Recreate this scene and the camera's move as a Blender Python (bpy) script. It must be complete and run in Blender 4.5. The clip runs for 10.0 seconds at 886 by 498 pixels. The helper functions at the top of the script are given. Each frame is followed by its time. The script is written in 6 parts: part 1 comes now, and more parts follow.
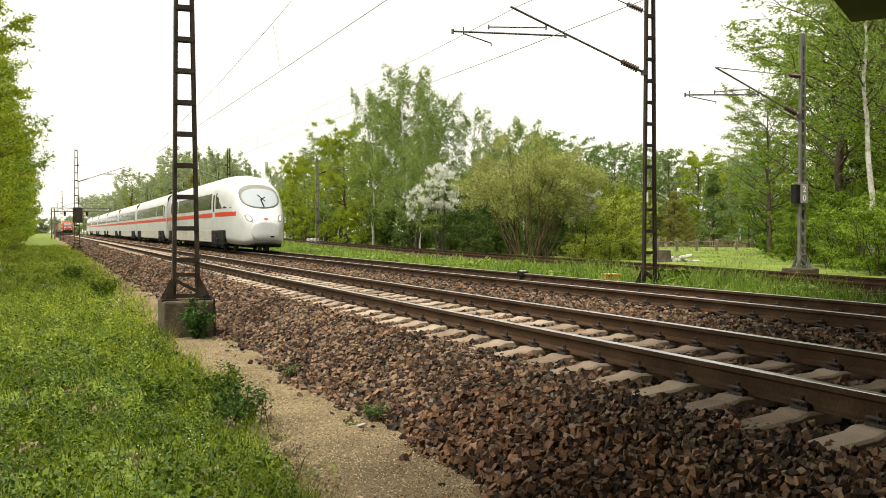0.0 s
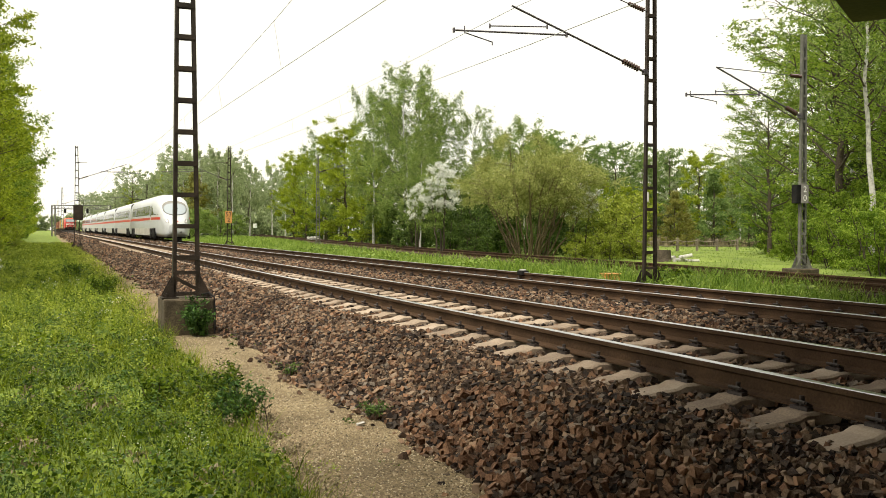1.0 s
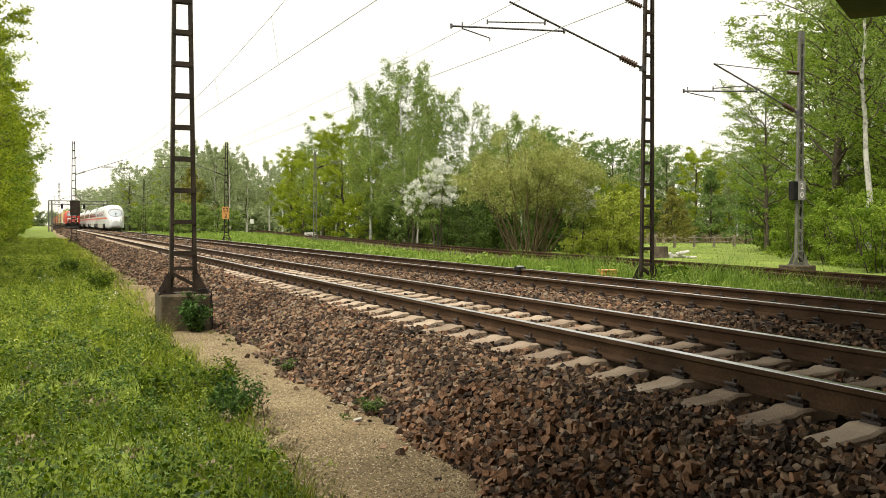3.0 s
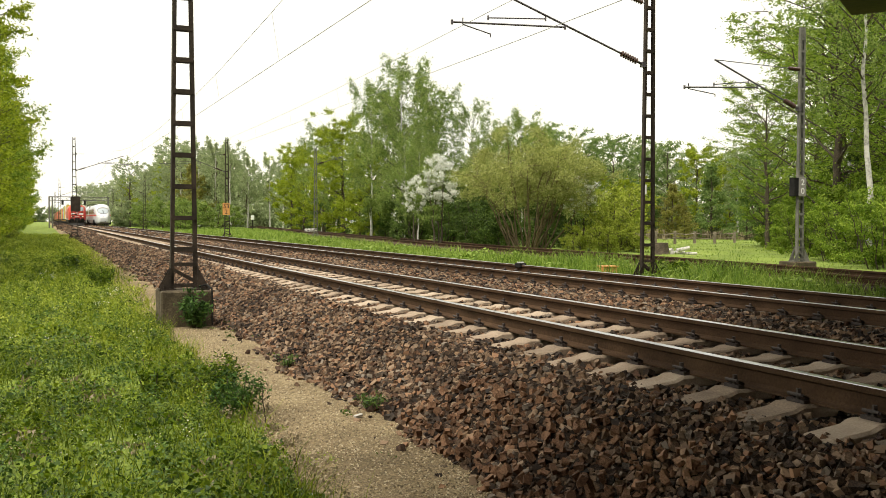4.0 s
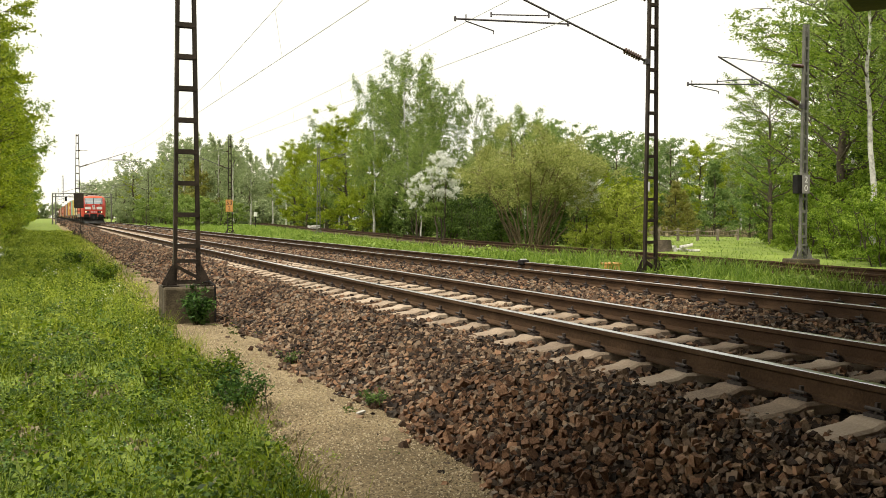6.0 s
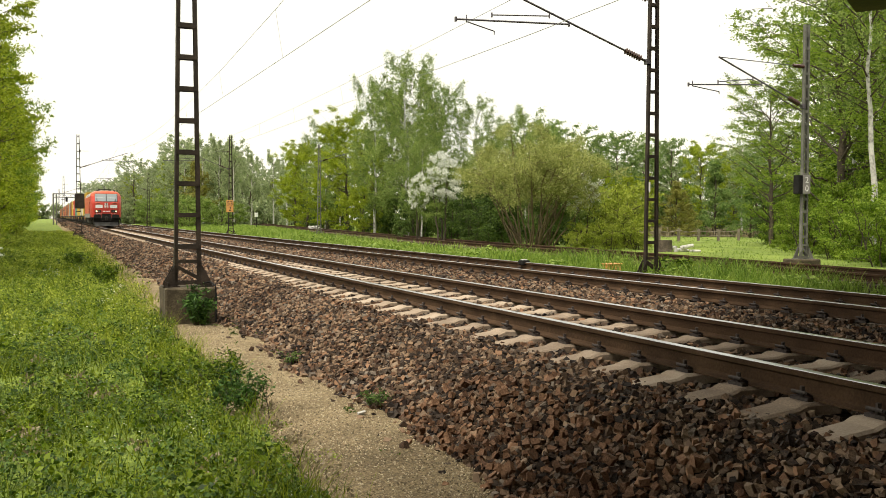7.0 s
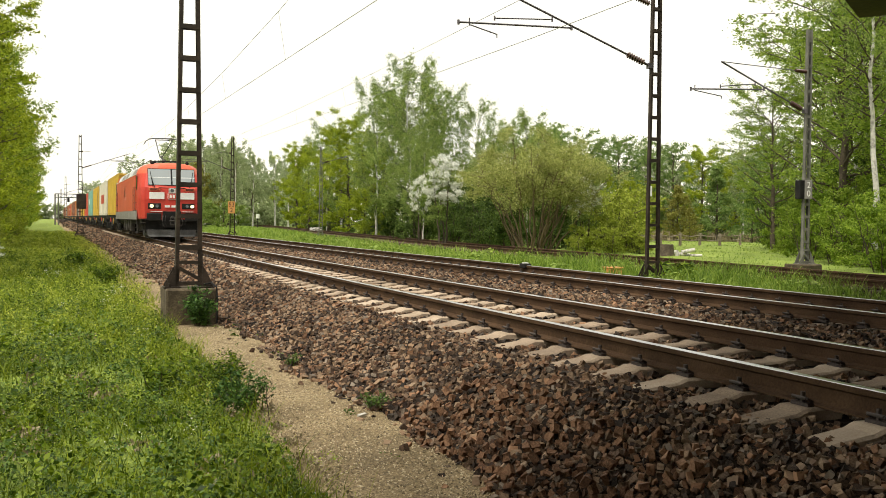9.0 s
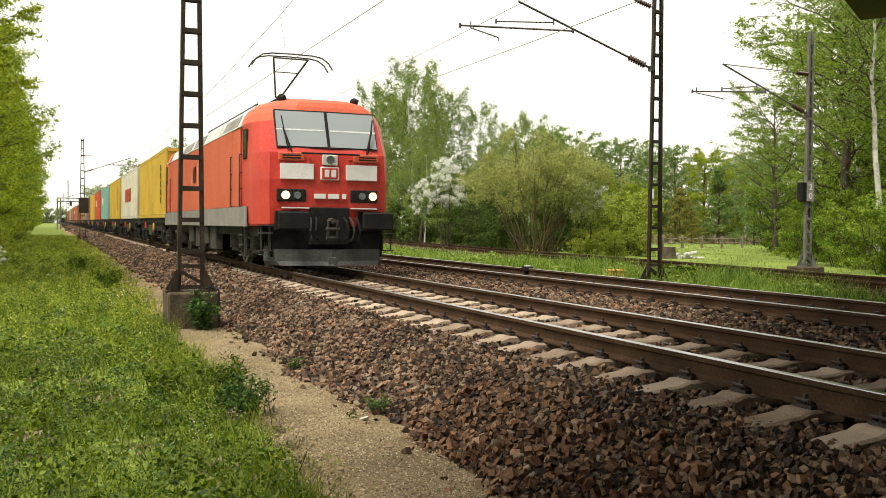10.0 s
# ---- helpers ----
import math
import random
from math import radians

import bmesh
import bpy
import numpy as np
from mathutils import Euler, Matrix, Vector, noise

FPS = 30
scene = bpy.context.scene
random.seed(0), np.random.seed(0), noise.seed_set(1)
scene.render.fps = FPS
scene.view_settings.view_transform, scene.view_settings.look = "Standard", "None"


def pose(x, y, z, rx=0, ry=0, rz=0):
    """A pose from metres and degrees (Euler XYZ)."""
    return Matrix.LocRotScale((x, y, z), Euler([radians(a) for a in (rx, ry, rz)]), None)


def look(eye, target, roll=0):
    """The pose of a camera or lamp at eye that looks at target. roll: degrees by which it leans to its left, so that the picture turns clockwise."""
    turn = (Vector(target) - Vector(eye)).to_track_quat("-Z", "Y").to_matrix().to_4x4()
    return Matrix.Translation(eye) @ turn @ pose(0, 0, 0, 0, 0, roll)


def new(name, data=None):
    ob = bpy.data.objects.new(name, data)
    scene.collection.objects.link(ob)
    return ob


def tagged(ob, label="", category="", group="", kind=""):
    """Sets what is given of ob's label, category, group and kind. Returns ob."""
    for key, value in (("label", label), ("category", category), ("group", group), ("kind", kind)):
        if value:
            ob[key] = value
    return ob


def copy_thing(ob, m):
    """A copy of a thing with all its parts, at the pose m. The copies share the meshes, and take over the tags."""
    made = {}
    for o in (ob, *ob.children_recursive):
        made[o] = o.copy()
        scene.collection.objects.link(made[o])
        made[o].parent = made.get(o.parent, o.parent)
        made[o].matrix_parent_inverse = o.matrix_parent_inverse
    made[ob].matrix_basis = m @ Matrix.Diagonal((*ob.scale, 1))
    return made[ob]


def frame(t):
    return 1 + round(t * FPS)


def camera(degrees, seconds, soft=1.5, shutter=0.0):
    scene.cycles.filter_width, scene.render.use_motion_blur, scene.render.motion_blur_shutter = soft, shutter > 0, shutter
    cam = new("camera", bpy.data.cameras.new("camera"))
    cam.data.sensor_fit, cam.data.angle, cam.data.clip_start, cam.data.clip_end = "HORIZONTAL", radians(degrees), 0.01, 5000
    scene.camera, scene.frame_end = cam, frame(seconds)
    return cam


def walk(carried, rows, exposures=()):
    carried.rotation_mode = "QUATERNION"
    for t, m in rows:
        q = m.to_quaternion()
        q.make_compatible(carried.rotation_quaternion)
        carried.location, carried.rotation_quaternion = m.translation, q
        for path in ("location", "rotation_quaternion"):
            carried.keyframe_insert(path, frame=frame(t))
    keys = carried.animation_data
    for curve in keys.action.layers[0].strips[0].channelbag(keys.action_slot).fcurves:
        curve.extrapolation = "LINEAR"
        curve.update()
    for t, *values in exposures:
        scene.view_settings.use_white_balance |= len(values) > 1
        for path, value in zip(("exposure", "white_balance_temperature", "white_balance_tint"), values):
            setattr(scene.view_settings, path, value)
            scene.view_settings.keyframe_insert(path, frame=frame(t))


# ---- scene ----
EYE = (0.0, 0.0, 0.965)
cam = camera(50.575, 10.0, soft=0.8, shutter=0.0)
# seconds, degrees right of the track's line, degrees up, roll
HEADING = ((0, 22.847, -1.018, -0.132), (0.5, 22.742, -1.103, -0.028), (1, 22.83, -1.091, 0.09), (1.5, 22.937, -1.044, 0.128),
           (2, 22.937, -1.11, 0.139), (2.5, 22.998, -1.207, 0.158), (4, 22.969, -1.565, 0.202), (4.5, 22.811, -1.642, 0.138),
           (5, 22.738, -1.698, 0.208), (5.5, 22.807, -1.754, 0.274), (7, 22.755, -1.73, 0.248), (7.5, 22.707, -1.696, 0.308),
           (8, 22.657, -1.638, 0.393), (8.5, 22.606, -1.571, 0.493), (9, 22.677, -1.567, 0.631), (9.5, 22.643, -1.515, 0.624),
           (10, 22.555, -1.374, 0.495))


def aim(yaw, pitch):
    y, p = radians(yaw), radians(pitch)
    return (EYE[0] + math.sin(y) * math.cos(p), EYE[1] + math.cos(y) * math.cos(p), EYE[2] + math.sin(p))


# ---- world and light: a bright, thinly overcast sky ----
world = bpy.data.worlds.new("sky")
scene.world = world
world.use_nodes = True
wn = world.node_tree.nodes
wl = world.node_tree.links
sky = wn.new("ShaderNodeTexSky")
sky.sky_type = "NISHITA"
sky.sun_disc = False
sky.sun_elevation, sky.sun_rotation = radians(61.0), radians(239.2)
sky.dust_density, sky.air_density = 4.0, 1.0
veil = wn.new("ShaderNodeMixRGB")
veil.inputs[0].default_value = 0.9
veil.inputs[2].default_value = (15.6, 15.0, 13.2, 1)
wl.new(sky.outputs[0], veil.inputs[1])
wl.new(veil.outputs[0], wn["Background"].inputs[0])
wn["Background"].inputs[1].default_value = 0.084

sun = new("sun", bpy.data.lights.new("sun", "SUN"))
sun.data.energy, sun.data.angle, sun.data.color = 4.8, radians(20), (1.0, 0.94, 0.82)
sun.matrix_world = look((-42, -25, 88), (0, 0, 0))
scene.view_settings.exposure = 0.0


# ---- small builders ----
def grade(y):
    """The line climbs gently into the distance."""
    y = min(y, 900.0)
    return 0.0024 * (math.sqrt((y - 20) ** 2 + 100) + (y - 20)) / 2 - 0.001


def grade_np(y):
    y = np.minimum(y, 900.0)
    return 0.0024 * (np.sqrt((y - 20) ** 2 + 100) + (y - 20)) / 2 - 0.001


def part(name, bm, mat, parent=None, label="", smooth=False):
    """Links a bmesh as one mesh object."""
    me = bpy.data.meshes.new(name)
    bm.normal_update()
    bm.to_mesh(me)
    bm.free()
    if smooth:
        for f in me.polygons:
            f.use_smooth = True
    me.materials.append(mat)
    ob = new(name, me)
    if parent:
        ob.parent = parent
    if label:
        ob["label"] = label
    return ob


def thing(name, label, category, m=None, group="", kind=""):
    ob = new(name)
    ob.empty_display_size = 0.2
    if m is not None:
        ob.matrix_basis = m
    return tagged(ob, label, category, group, kind)


def shared(name, mesh, parent, m):
    ob = new(name, mesh)
    ob.parent = parent
    ob.matrix_basis = m
    return ob


def fast_mesh(name, verts, faces, mat, parent=None, smooth=False):
    """A mesh from numpy arrays; faces all with the same number of corners."""
    me = bpy.data.meshes.new(name)
    k = faces.shape[1]
    me.vertices.add(len(verts))
    me.vertices.foreach_set("co", np.ascontiguousarray(verts, dtype=np.float32).ravel())
    me.loops.add(faces.size)
    me.loops.foreach_set("vertex_index", np.ascontiguousarray(faces, dtype=np.int32).ravel())
    me.polygons.add(len(faces))
    me.polygons.foreach_set("loop_start", np.arange(0, faces.size, k, dtype=np.int32))
    me.polygons.foreach_set("use_smooth", np.full(len(faces), bool(smooth)))
    me.update(calc_edges=True)
    me.materials.append(mat)
    ob = new(name, me)
    if parent:
        ob.parent = parent
    return ob


def box(bm, x0, x1, y0, y1, z0, z1, m=None, bevel=0.0):
    r = bmesh.ops.create_cube(bm, size=1.0)
    vs = r["verts"]
    mm = Matrix.Translation(((x0 + x1) / 2, (y0 + y1) / 2, (z0 + z1) / 2)) @ Matrix.Diagonal((x1 - x0, y1 - y0, z1 - z0, 1))
    bmesh.ops.transform(bm, matrix=(m @ mm) if m is not None else mm, verts=vs)
    if bevel:
        es = list({e for v in vs for e in v.link_edges})
        bmesh.ops.bevel(bm, geom=es, offset=bevel, segments=1, affect="EDGES")


def rod(bm, a, b, r0, r1=None, seg=8):
    """A tapered round bar from a to b."""
    a, b = Vector(a), Vector(b)
    r1 = r0 if r1 is None else r1
    d = b - a
    r = bmesh.ops.create_cone(bm, cap_ends=True, segments=seg, radius1=r0, radius2=r1, depth=d.length)
    m = Matrix.Translation((a + b) / 2) @ d.to_track_quat("Z", "Y").to_matrix().to_4x4()
    bmesh.ops.transform(bm, matrix=m, verts=r["verts"])


def beam(bm, a, b, w, h, up=(0, 0, 1)):
    """A square bar from a to b, w across and h in the direction of up."""
    a, b, up = Vector(a), Vector(b), Vector(up)
    d = (b - a).normalized()
    s = d.cross(up).normalized() * w / 2
    u = s.cross(d).normalized() * h / 2
    vs = [bm.verts.new(p + i * s + j * u) for p in (a, b) for i, j in ((-1, -1), (1, -1), (1, 1), (-1, 1))]
    for q in ((0, 1, 2, 3), (7, 6, 5, 4), (0, 4, 5, 1), (1, 5, 6, 2), (2, 6, 7, 3), (3, 7, 4, 0)):
        bm.faces.new([vs[i] for i in q])
    bmesh.ops.recalc_face_normals(bm, faces=list({f for v in vs for f in v.link_faces}))


def loft(bm, rings, caps=True, closed=True):
    """Skins rings of equal length; each ring is a list of points."""
    rows = [[bm.verts.new(p) for p in ring] for ring in rings]
    n = len(rows[0])
    for a, b in zip(rows, rows[1:]):
        for i in range(n if closed else n - 1):
            j = (i + 1) % n
            bm.faces.new((a[i], a[j], b[j], b[i]))
    if caps and closed:
        bm.faces.new(rows[0][::-1])
        bm.faces.new(rows[-1])
    bmesh.ops.recalc_face_normals(bm, faces=bm.faces[:])
    return rows


# ---- materials ----
def mat_of(name, stops, rough=0.7, metal=0.0, scale=8.0, fine=60.0, bump=0.2, spread=0.0, translucent=0.0, mode="object", spec=0.4, island=False, dist=0.01):
    """A surface of two mottled scales. stops: three base colours from dark to light. spread: how far single pieces vary in brightness."""
    m = bpy.data.materials.new(name)
    m.use_nodes = True
    nt = m.node_tree
    N, L = nt.nodes, nt.links
    bs = N["Principled BSDF"]
    tc = N.new("ShaderNodeTexCoord")
    src = tc.outputs["Object"]
    if mode == "world":
        geo0 = N.new("ShaderNodeNewGeometry")
        src = geo0.outputs["Position"]
    big = N.new("ShaderNodeTexNoise")
    big.inputs["Scale"].default_value, big.inputs["Detail"].default_value = scale, 6
    L.new(src, big.inputs["Vector"])
    small = N.new("ShaderNodeTexNoise")
    small.inputs["Scale"].default_value, small.inputs["Detail"].default_value = fine, 8
    L.new(src, small.inputs["Vector"])
    mixv = N.new("ShaderNodeMath")
    mixv.operation = "MULTIPLY_ADD"
    mixv.inputs[1].default_value = 0.45
    L.new(small.outputs["Fac"], mixv.inputs[0])
    half = N.new("ShaderNodeMath")
    half.operation = "MULTIPLY"
    half.inputs[1].default_value = 0.55
    L.new(big.outputs["Fac"], half.inputs[0])
    L.new(half.outputs[0], mixv.inputs[2])
    val = mixv.outputs[0]
    if spread:
        if island:
            g = N.new("ShaderNodeNewGeometry")
            rnd = g.outputs["Random Per Island"]
        else:
            g = N.new("ShaderNodeObjectInfo")
            rnd = g.outputs["Random"]
        c = N.new("ShaderNodeMath")
        c.operation = "SUBTRACT"
        c.inputs[1].default_value = 0.5
        L.new(rnd, c.inputs[0])
        ad = N.new("ShaderNodeMath")
        ad.operation = "MULTIPLY_ADD"
        ad.inputs[1].default_value = spread
        L.new(c.outputs[0], ad.inputs[0])
        L.new(val, ad.inputs[2])
        val = ad.outputs[0]
    ramp = N.new("ShaderNodeValToRGB")
    e = ramp.color_ramp.elements
    e[0].position, e[1].position = 0.3, 0.7
    e[0].color, e[1].color = (*stops[0], 1), (*stops[-1], 1)
    if len(stops) == 3:
        k = e.new(0.5)
        k.color = (*stops[1], 1)
    L.new(val, ramp.inputs[0])
    L.new(ramp.outputs[0], bs.inputs["Base Color"])
    bs.inputs["Roughness"].default_value = rough
    bs.inputs["Metallic"].default_value = metal
    bs.inputs["Specular IOR Level"].default_value = spec
    if bump:
        b = N.new("ShaderNodeBump")
        b.inputs["Strength"].default_value, b.inputs["Distance"].default_value = bump, dist
        L.new(small.outputs["Fac"], b.inputs["Height"])
        L.new(b.outputs[0], bs.inputs["Normal"])
    if translucent:
        tr = N.new("ShaderNodeBsdfTranslucent")
        L.new(ramp.outputs[0], tr.inputs[0])
        mx = N.new("ShaderNodeMixShader")
        mx.inputs[0].default_value = translucent
        L.new(bs.outputs[0], mx.inputs[1])
        L.new(tr.outputs[0], mx.inputs[2])
        L.new(mx.outputs[0], N["Material Output"].inputs[0])
    return m


def leaf_mat(name, dark, mid, light, translucent=0.35):
    return mat_of(name, (dark, mid, light), rough=0.55, scale=0.5, fine=3.0, bump=0, spread=0.5, island=True, translucent=translucent, spec=0.3)


def glow(name, colour, strength):
    m = bpy.data.materials.new(name)
    m.use_nodes = True
    bs = m.node_tree.nodes["Principled BSDF"]
    bs.inputs["Base Color"].default_value = (*colour, 1)
    bs.inputs["Emission Color"].default_value = (*colour, 1)
    bs.inputs["Emission Strength"].default_value = strength
    bs.inputs["Roughness"].default_value = 0.2
    return m


M_GRASSY = mat_of("meadow_soil", ((0.055, 0.08, 0.012), (0.16, 0.22, 0.03), (0.27, 0.33, 0.065)), rough=0.95, scale=0.35, fine=14, bump=0.8, mode="world", dist=0.05)
M_PATH = mat_of("sandy_gravel", ((0.11, 0.082, 0.042), (0.25, 0.19, 0.105), (0.43, 0.342, 0.2)), rough=0.95, scale=1.2, fine=95, bump=0.9, mode="world", dist=0.02)
# Bed painted near black so gaps between the stones read as deep shade.
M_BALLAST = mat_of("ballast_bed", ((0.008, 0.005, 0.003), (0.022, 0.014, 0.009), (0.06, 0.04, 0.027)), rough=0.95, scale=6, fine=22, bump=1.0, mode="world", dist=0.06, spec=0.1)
M_STONE = mat_of("ballast_stone", ((0.02, 0.013, 0.009), (0.108, 0.07, 0.045), (0.275, 0.2, 0.142)), rough=0.8, scale=2, fine=90, bump=0.45, spread=0.5, island=True, mode="world", spec=0.3)


def tint_pieces(m, tints):
    """Gives single stones a hue of their own: rust, brown, grey."""
    N, L = m.node_tree.nodes, m.node_tree.links
    base = N["Principled BSDF"].inputs["Base Color"]
    src = base.links[0].from_socket
    g = N.new("ShaderNodeNewGeometry")
    k = N.new("ShaderNodeMath")
    k.operation = "MULTIPLY"
    k.inputs[1].default_value = 17.31
    L.new(g.outputs["Random Per Island"], k.inputs[0])
    fr = N.new("ShaderNodeMath")
    fr.operation = "FRACT"
    L.new(k.outputs[0], fr.inputs[0])
    ramp = N.new("ShaderNodeValToRGB")
    ramp.color_ramp.interpolation = "CONSTANT"
    e = ramp.color_ramp.elements
    e[0].position, e[0].color = 0.0, (*tints[0], 1)
    e[1].position, e[1].color = 1 / len(tints), (*tints[1], 1)
    for i in range(2, len(tints)):
        e.new(i / len(tints)).color = (*tints[i], 1)
    L.new(fr.outputs[0], ramp.inputs["Fac"])
    mx = N.new("ShaderNodeMixRGB")
    mx.blend_type = "MULTIPLY"
    mx.inputs["Fac"].default_value = 1.0
    L.new(src, mx.inputs["Color1"])
    L.new(ramp.outputs["Color"], mx.inputs["Color2"])
    L.new(mx.outputs["Color"], base)


tint_pieces(M_STONE, ((1.0, 0.77, 0.6), (0.9, 0.87, 0.8), (1.0, 0.96, 0.87), (0.78, 0.57, 0.43), (0.76, 0.85, 0.92), (0.95, 0.84, 0.7), (0.62, 0.57, 0.53), (0.95, 0.88, 0.77)))


def pebbles(m, scale, amount, depth):
    """Small rounded grains: each takes a tone of its own and stands a little proud."""
    N, L = m.node_tree.nodes, m.node_tree.links
    bs = N["Principled BSDF"]
    src = bs.inputs["Base Color"].links[0].from_socket
    geo1 = N.new("ShaderNodeNewGeometry")
    vo = N.new("ShaderNodeTexVoronoi")
    vo.inputs["Scale"].default_value = scale
    L.new(geo1.outputs["Position"], vo.inputs["Vector"])
    bw = N.new("ShaderNodeRGBToBW")
    L.new(vo.outputs["Color"], bw.inputs[0])
    ramp = N.new("ShaderNodeValToRGB")
    ramp.color_ramp.elements[0].color = (0.35, 0.33, 0.3, 1)
    ramp.color_ramp.elements[1].color = (1.7, 1.68, 1.62, 1)
    L.new(bw.outputs[0], ramp.inputs[0])
    mx = N.new("ShaderNodeMixRGB")
    mx.blend_type = "MULTIPLY"
    mx.inputs["Fac"].default_value = amount
    L.new(src, mx.inputs["Color1"])
    L.new(ramp.outputs["Color"], mx.inputs["Color2"])
    L.new(mx.outputs["Color"], bs.inputs["Base Color"])
    bp = N.new("ShaderNodeBump")
    bp.invert = True
    bp.inputs["Strength"].default_value, bp.inputs["Distance"].default_value = 1.0, depth
    L.new(vo.outputs["Distance"], bp.inputs["Height"])
    L.new(bs.inputs["Normal"].links[0].from_socket, bp.inputs["Normal"])
    L.new(bp.outputs[0], bs.inputs["Normal"])


pebbles(M_PATH, 75.0, 0.85, 0.012)
M_CONCRETE = mat_of("sleeper_concrete", ((0.2, 0.147, 0.102), (0.34, 0.26, 0.185), (0.46, 0.37, 0.28)), rough=0.9, scale=3, fine=70, bump=0.35, spread=0.3, mode="world")
M_RAILSIDE = mat_of("rusty_rail", ((0.027, 0.015, 0.008), (0.06, 0.034, 0.018), (0.105, 0.062, 0.034)), rough=0.8, scale=2, fine=60, bump=0.3, mode="world", spec=0.15)
M_RAILTOP = mat_of("polished_rail_head", ((0.42, 0.42, 0.43), (0.55, 0.55, 0.56), (0.65, 0.65, 0.66)), rough=0.28, metal=0.9, scale=3, fine=40, bump=0.03, mode="world")
M_CLIP = mat_of("rail_clip_steel", ((0.015, 0.012, 0.011), (0.04, 0.03, 0.027), (0.08, 0.06, 0.05)), rough=0.6, bump=0.2)
M_MAST = mat_of("brown_mast_paint", ((0.014, 0.0105, 0.008), (0.031, 0.023, 0.017), (0.065, 0.045, 0.032)), rough=0.6, scale=3, fine=30, bump=0.25, mode="world", spec=0.25)
M_MASTGREY = mat_of("weathered_mast_grey", ((0.075, 0.075, 0.062), (0.14, 0.138, 0.115), (0.23, 0.22, 0.19)), rough=0.7, scale=3, fine=30, bump=0.2, mode="world", spec=0.25)
M_OLDCONC = mat_of("mossy_concrete", ((0.024, 0.019, 0.01), (0.066, 0.05, 0.028), (0.15, 0.12, 0.075)), rough=0.95, scale=4.5, fine=40, bump=0.6, mode="world", dist=0.02)
M_TUBE = mat_of("cantilever_tube", ((0.07, 0.06, 0.065), (0.11, 0.1, 0.11), (0.17, 0.155, 0.165)), rough=0.5, metal=0.4, bump=0.1)
M_INSUL = mat_of("brown_insulator", ((0.03, 0.015, 0.01), (0.06, 0.03, 0.02), (0.09, 0.05, 0.035)), rough=0.25, bump=0)
M_WIRE = mat_of("overhead_wire", ((0.24, 0.24, 0.22), (0.36, 0.36, 0.34), (0.46, 0.46, 0.43)), rough=0.5, metal=0.5, bump=0)
M_BARK = mat_of("bark", ((0.03, 0.023, 0.016), (0.075, 0.058, 0.04), (0.14, 0.11, 0.08)), rough=0.95, scale=3, fine=18, bump=0.8, dist=0.03)
M_BIRCH = mat_of("birch_bark", ((0.06, 0.055, 0.05), (0.5, 0.48, 0.44), (0.68, 0.66, 0.61)), rough=0.8, scale=4, fine=9, bump=0.4)
M_LEAF = leaf_mat("birch_leaves", (0.09, 0.15, 0.024), (0.215, 0.305, 0.06), (0.37, 0.45, 0.125), 0.5)
# The shade under the trees is put into this darkened green.
M_LEAFDARK = leaf_mat("shade_darkened_leaves", (0.03, 0.06, 0.008), (0.075, 0.13, 0.02), (0.15, 0.215, 0.042), 0.45)
M_LEAFYEL = leaf_mat("young_yellow_green_leaves", (0.14, 0.19, 0.008), (0.285, 0.36, 0.016), (0.45, 0.52, 0.045), 0.55)
M_LEAFPALE = leaf_mat("pale_willow_leaves", (0.17, 0.2, 0.035), (0.34, 0.375, 0.1), (0.54, 0.56, 0.21), 0.5)
M_BLOSSOM = leaf_mat("white_blossom", (0.6, 0.61, 0.52), (0.78, 0.79, 0.72), (0.88, 0.89, 0.84), 0.35)
M_GRASS = leaf_mat("grass_blades", (0.065, 0.1, 0.004), (0.155, 0.21, 0.008), (0.29, 0.34, 0.025), 0.35)
# Distance haze is put into this leaf colour: lighter and greyer green.
M_LEAFFAR = leaf_mat("hazed_wood_leaves", (0.2, 0.255, 0.115), (0.34, 0.405, 0.2), (0.46, 0.51, 0.28), 0.5)
M_HERB = leaf_mat("weed_leaves", (0.025, 0.055, 0.003), (0.085, 0.145, 0.005), (0.2, 0.27, 0.014), 0.35)
M_LEAFBEECH = leaf_mat("fresh_beech_leaves", (0.095, 0.165, 0.012), (0.215, 0.32, 0.028), (0.36, 0.46, 0.065), 0.55)
M_VERGE = leaf_mat("pale_verge_grass", (0.11, 0.18, 0.02), (0.19, 0.285, 0.04), (0.3, 0.385, 0.08), 0.4)
M_DRYGRASS = leaf_mat("dry_grass", (0.15, 0.12, 0.07), (0.26, 0.21, 0.13), (0.38, 0.31, 0.2), 0.2)

# ---- the plan ----
XA = 5.288          # centre of the near main track; z = 0 is its rail head beside the camera
XB = 9.437          # centre of the far main track
G2 = 0.7535         # half the distance of the rail heads
XBRANCH = ((-20, 9.9), (0, 13.9), (14.4, 15.95), (19, 16.75), (24, 17.2), (32, 17.7), (46, 18.9), (81, 23.3), (111, 27.6), (136, 30.9), (180, 37.2), (220, 43.6), (260, 51.5), (300, 63.0), (380, 102.0))
SOIL = -0.68


def branch_x(y):
    """Centre of the branch line, curving away."""
    ys = [p[0] for p in XBRANCH]
    xs = [p[1] for p in XBRANCH]
    return float(np.interp(y, ys, xs)) * 0.5 + 0.25 * float(np.interp(y - 5, ys, xs)) + 0.25 * float(np.interp(y + 5, ys, xs))


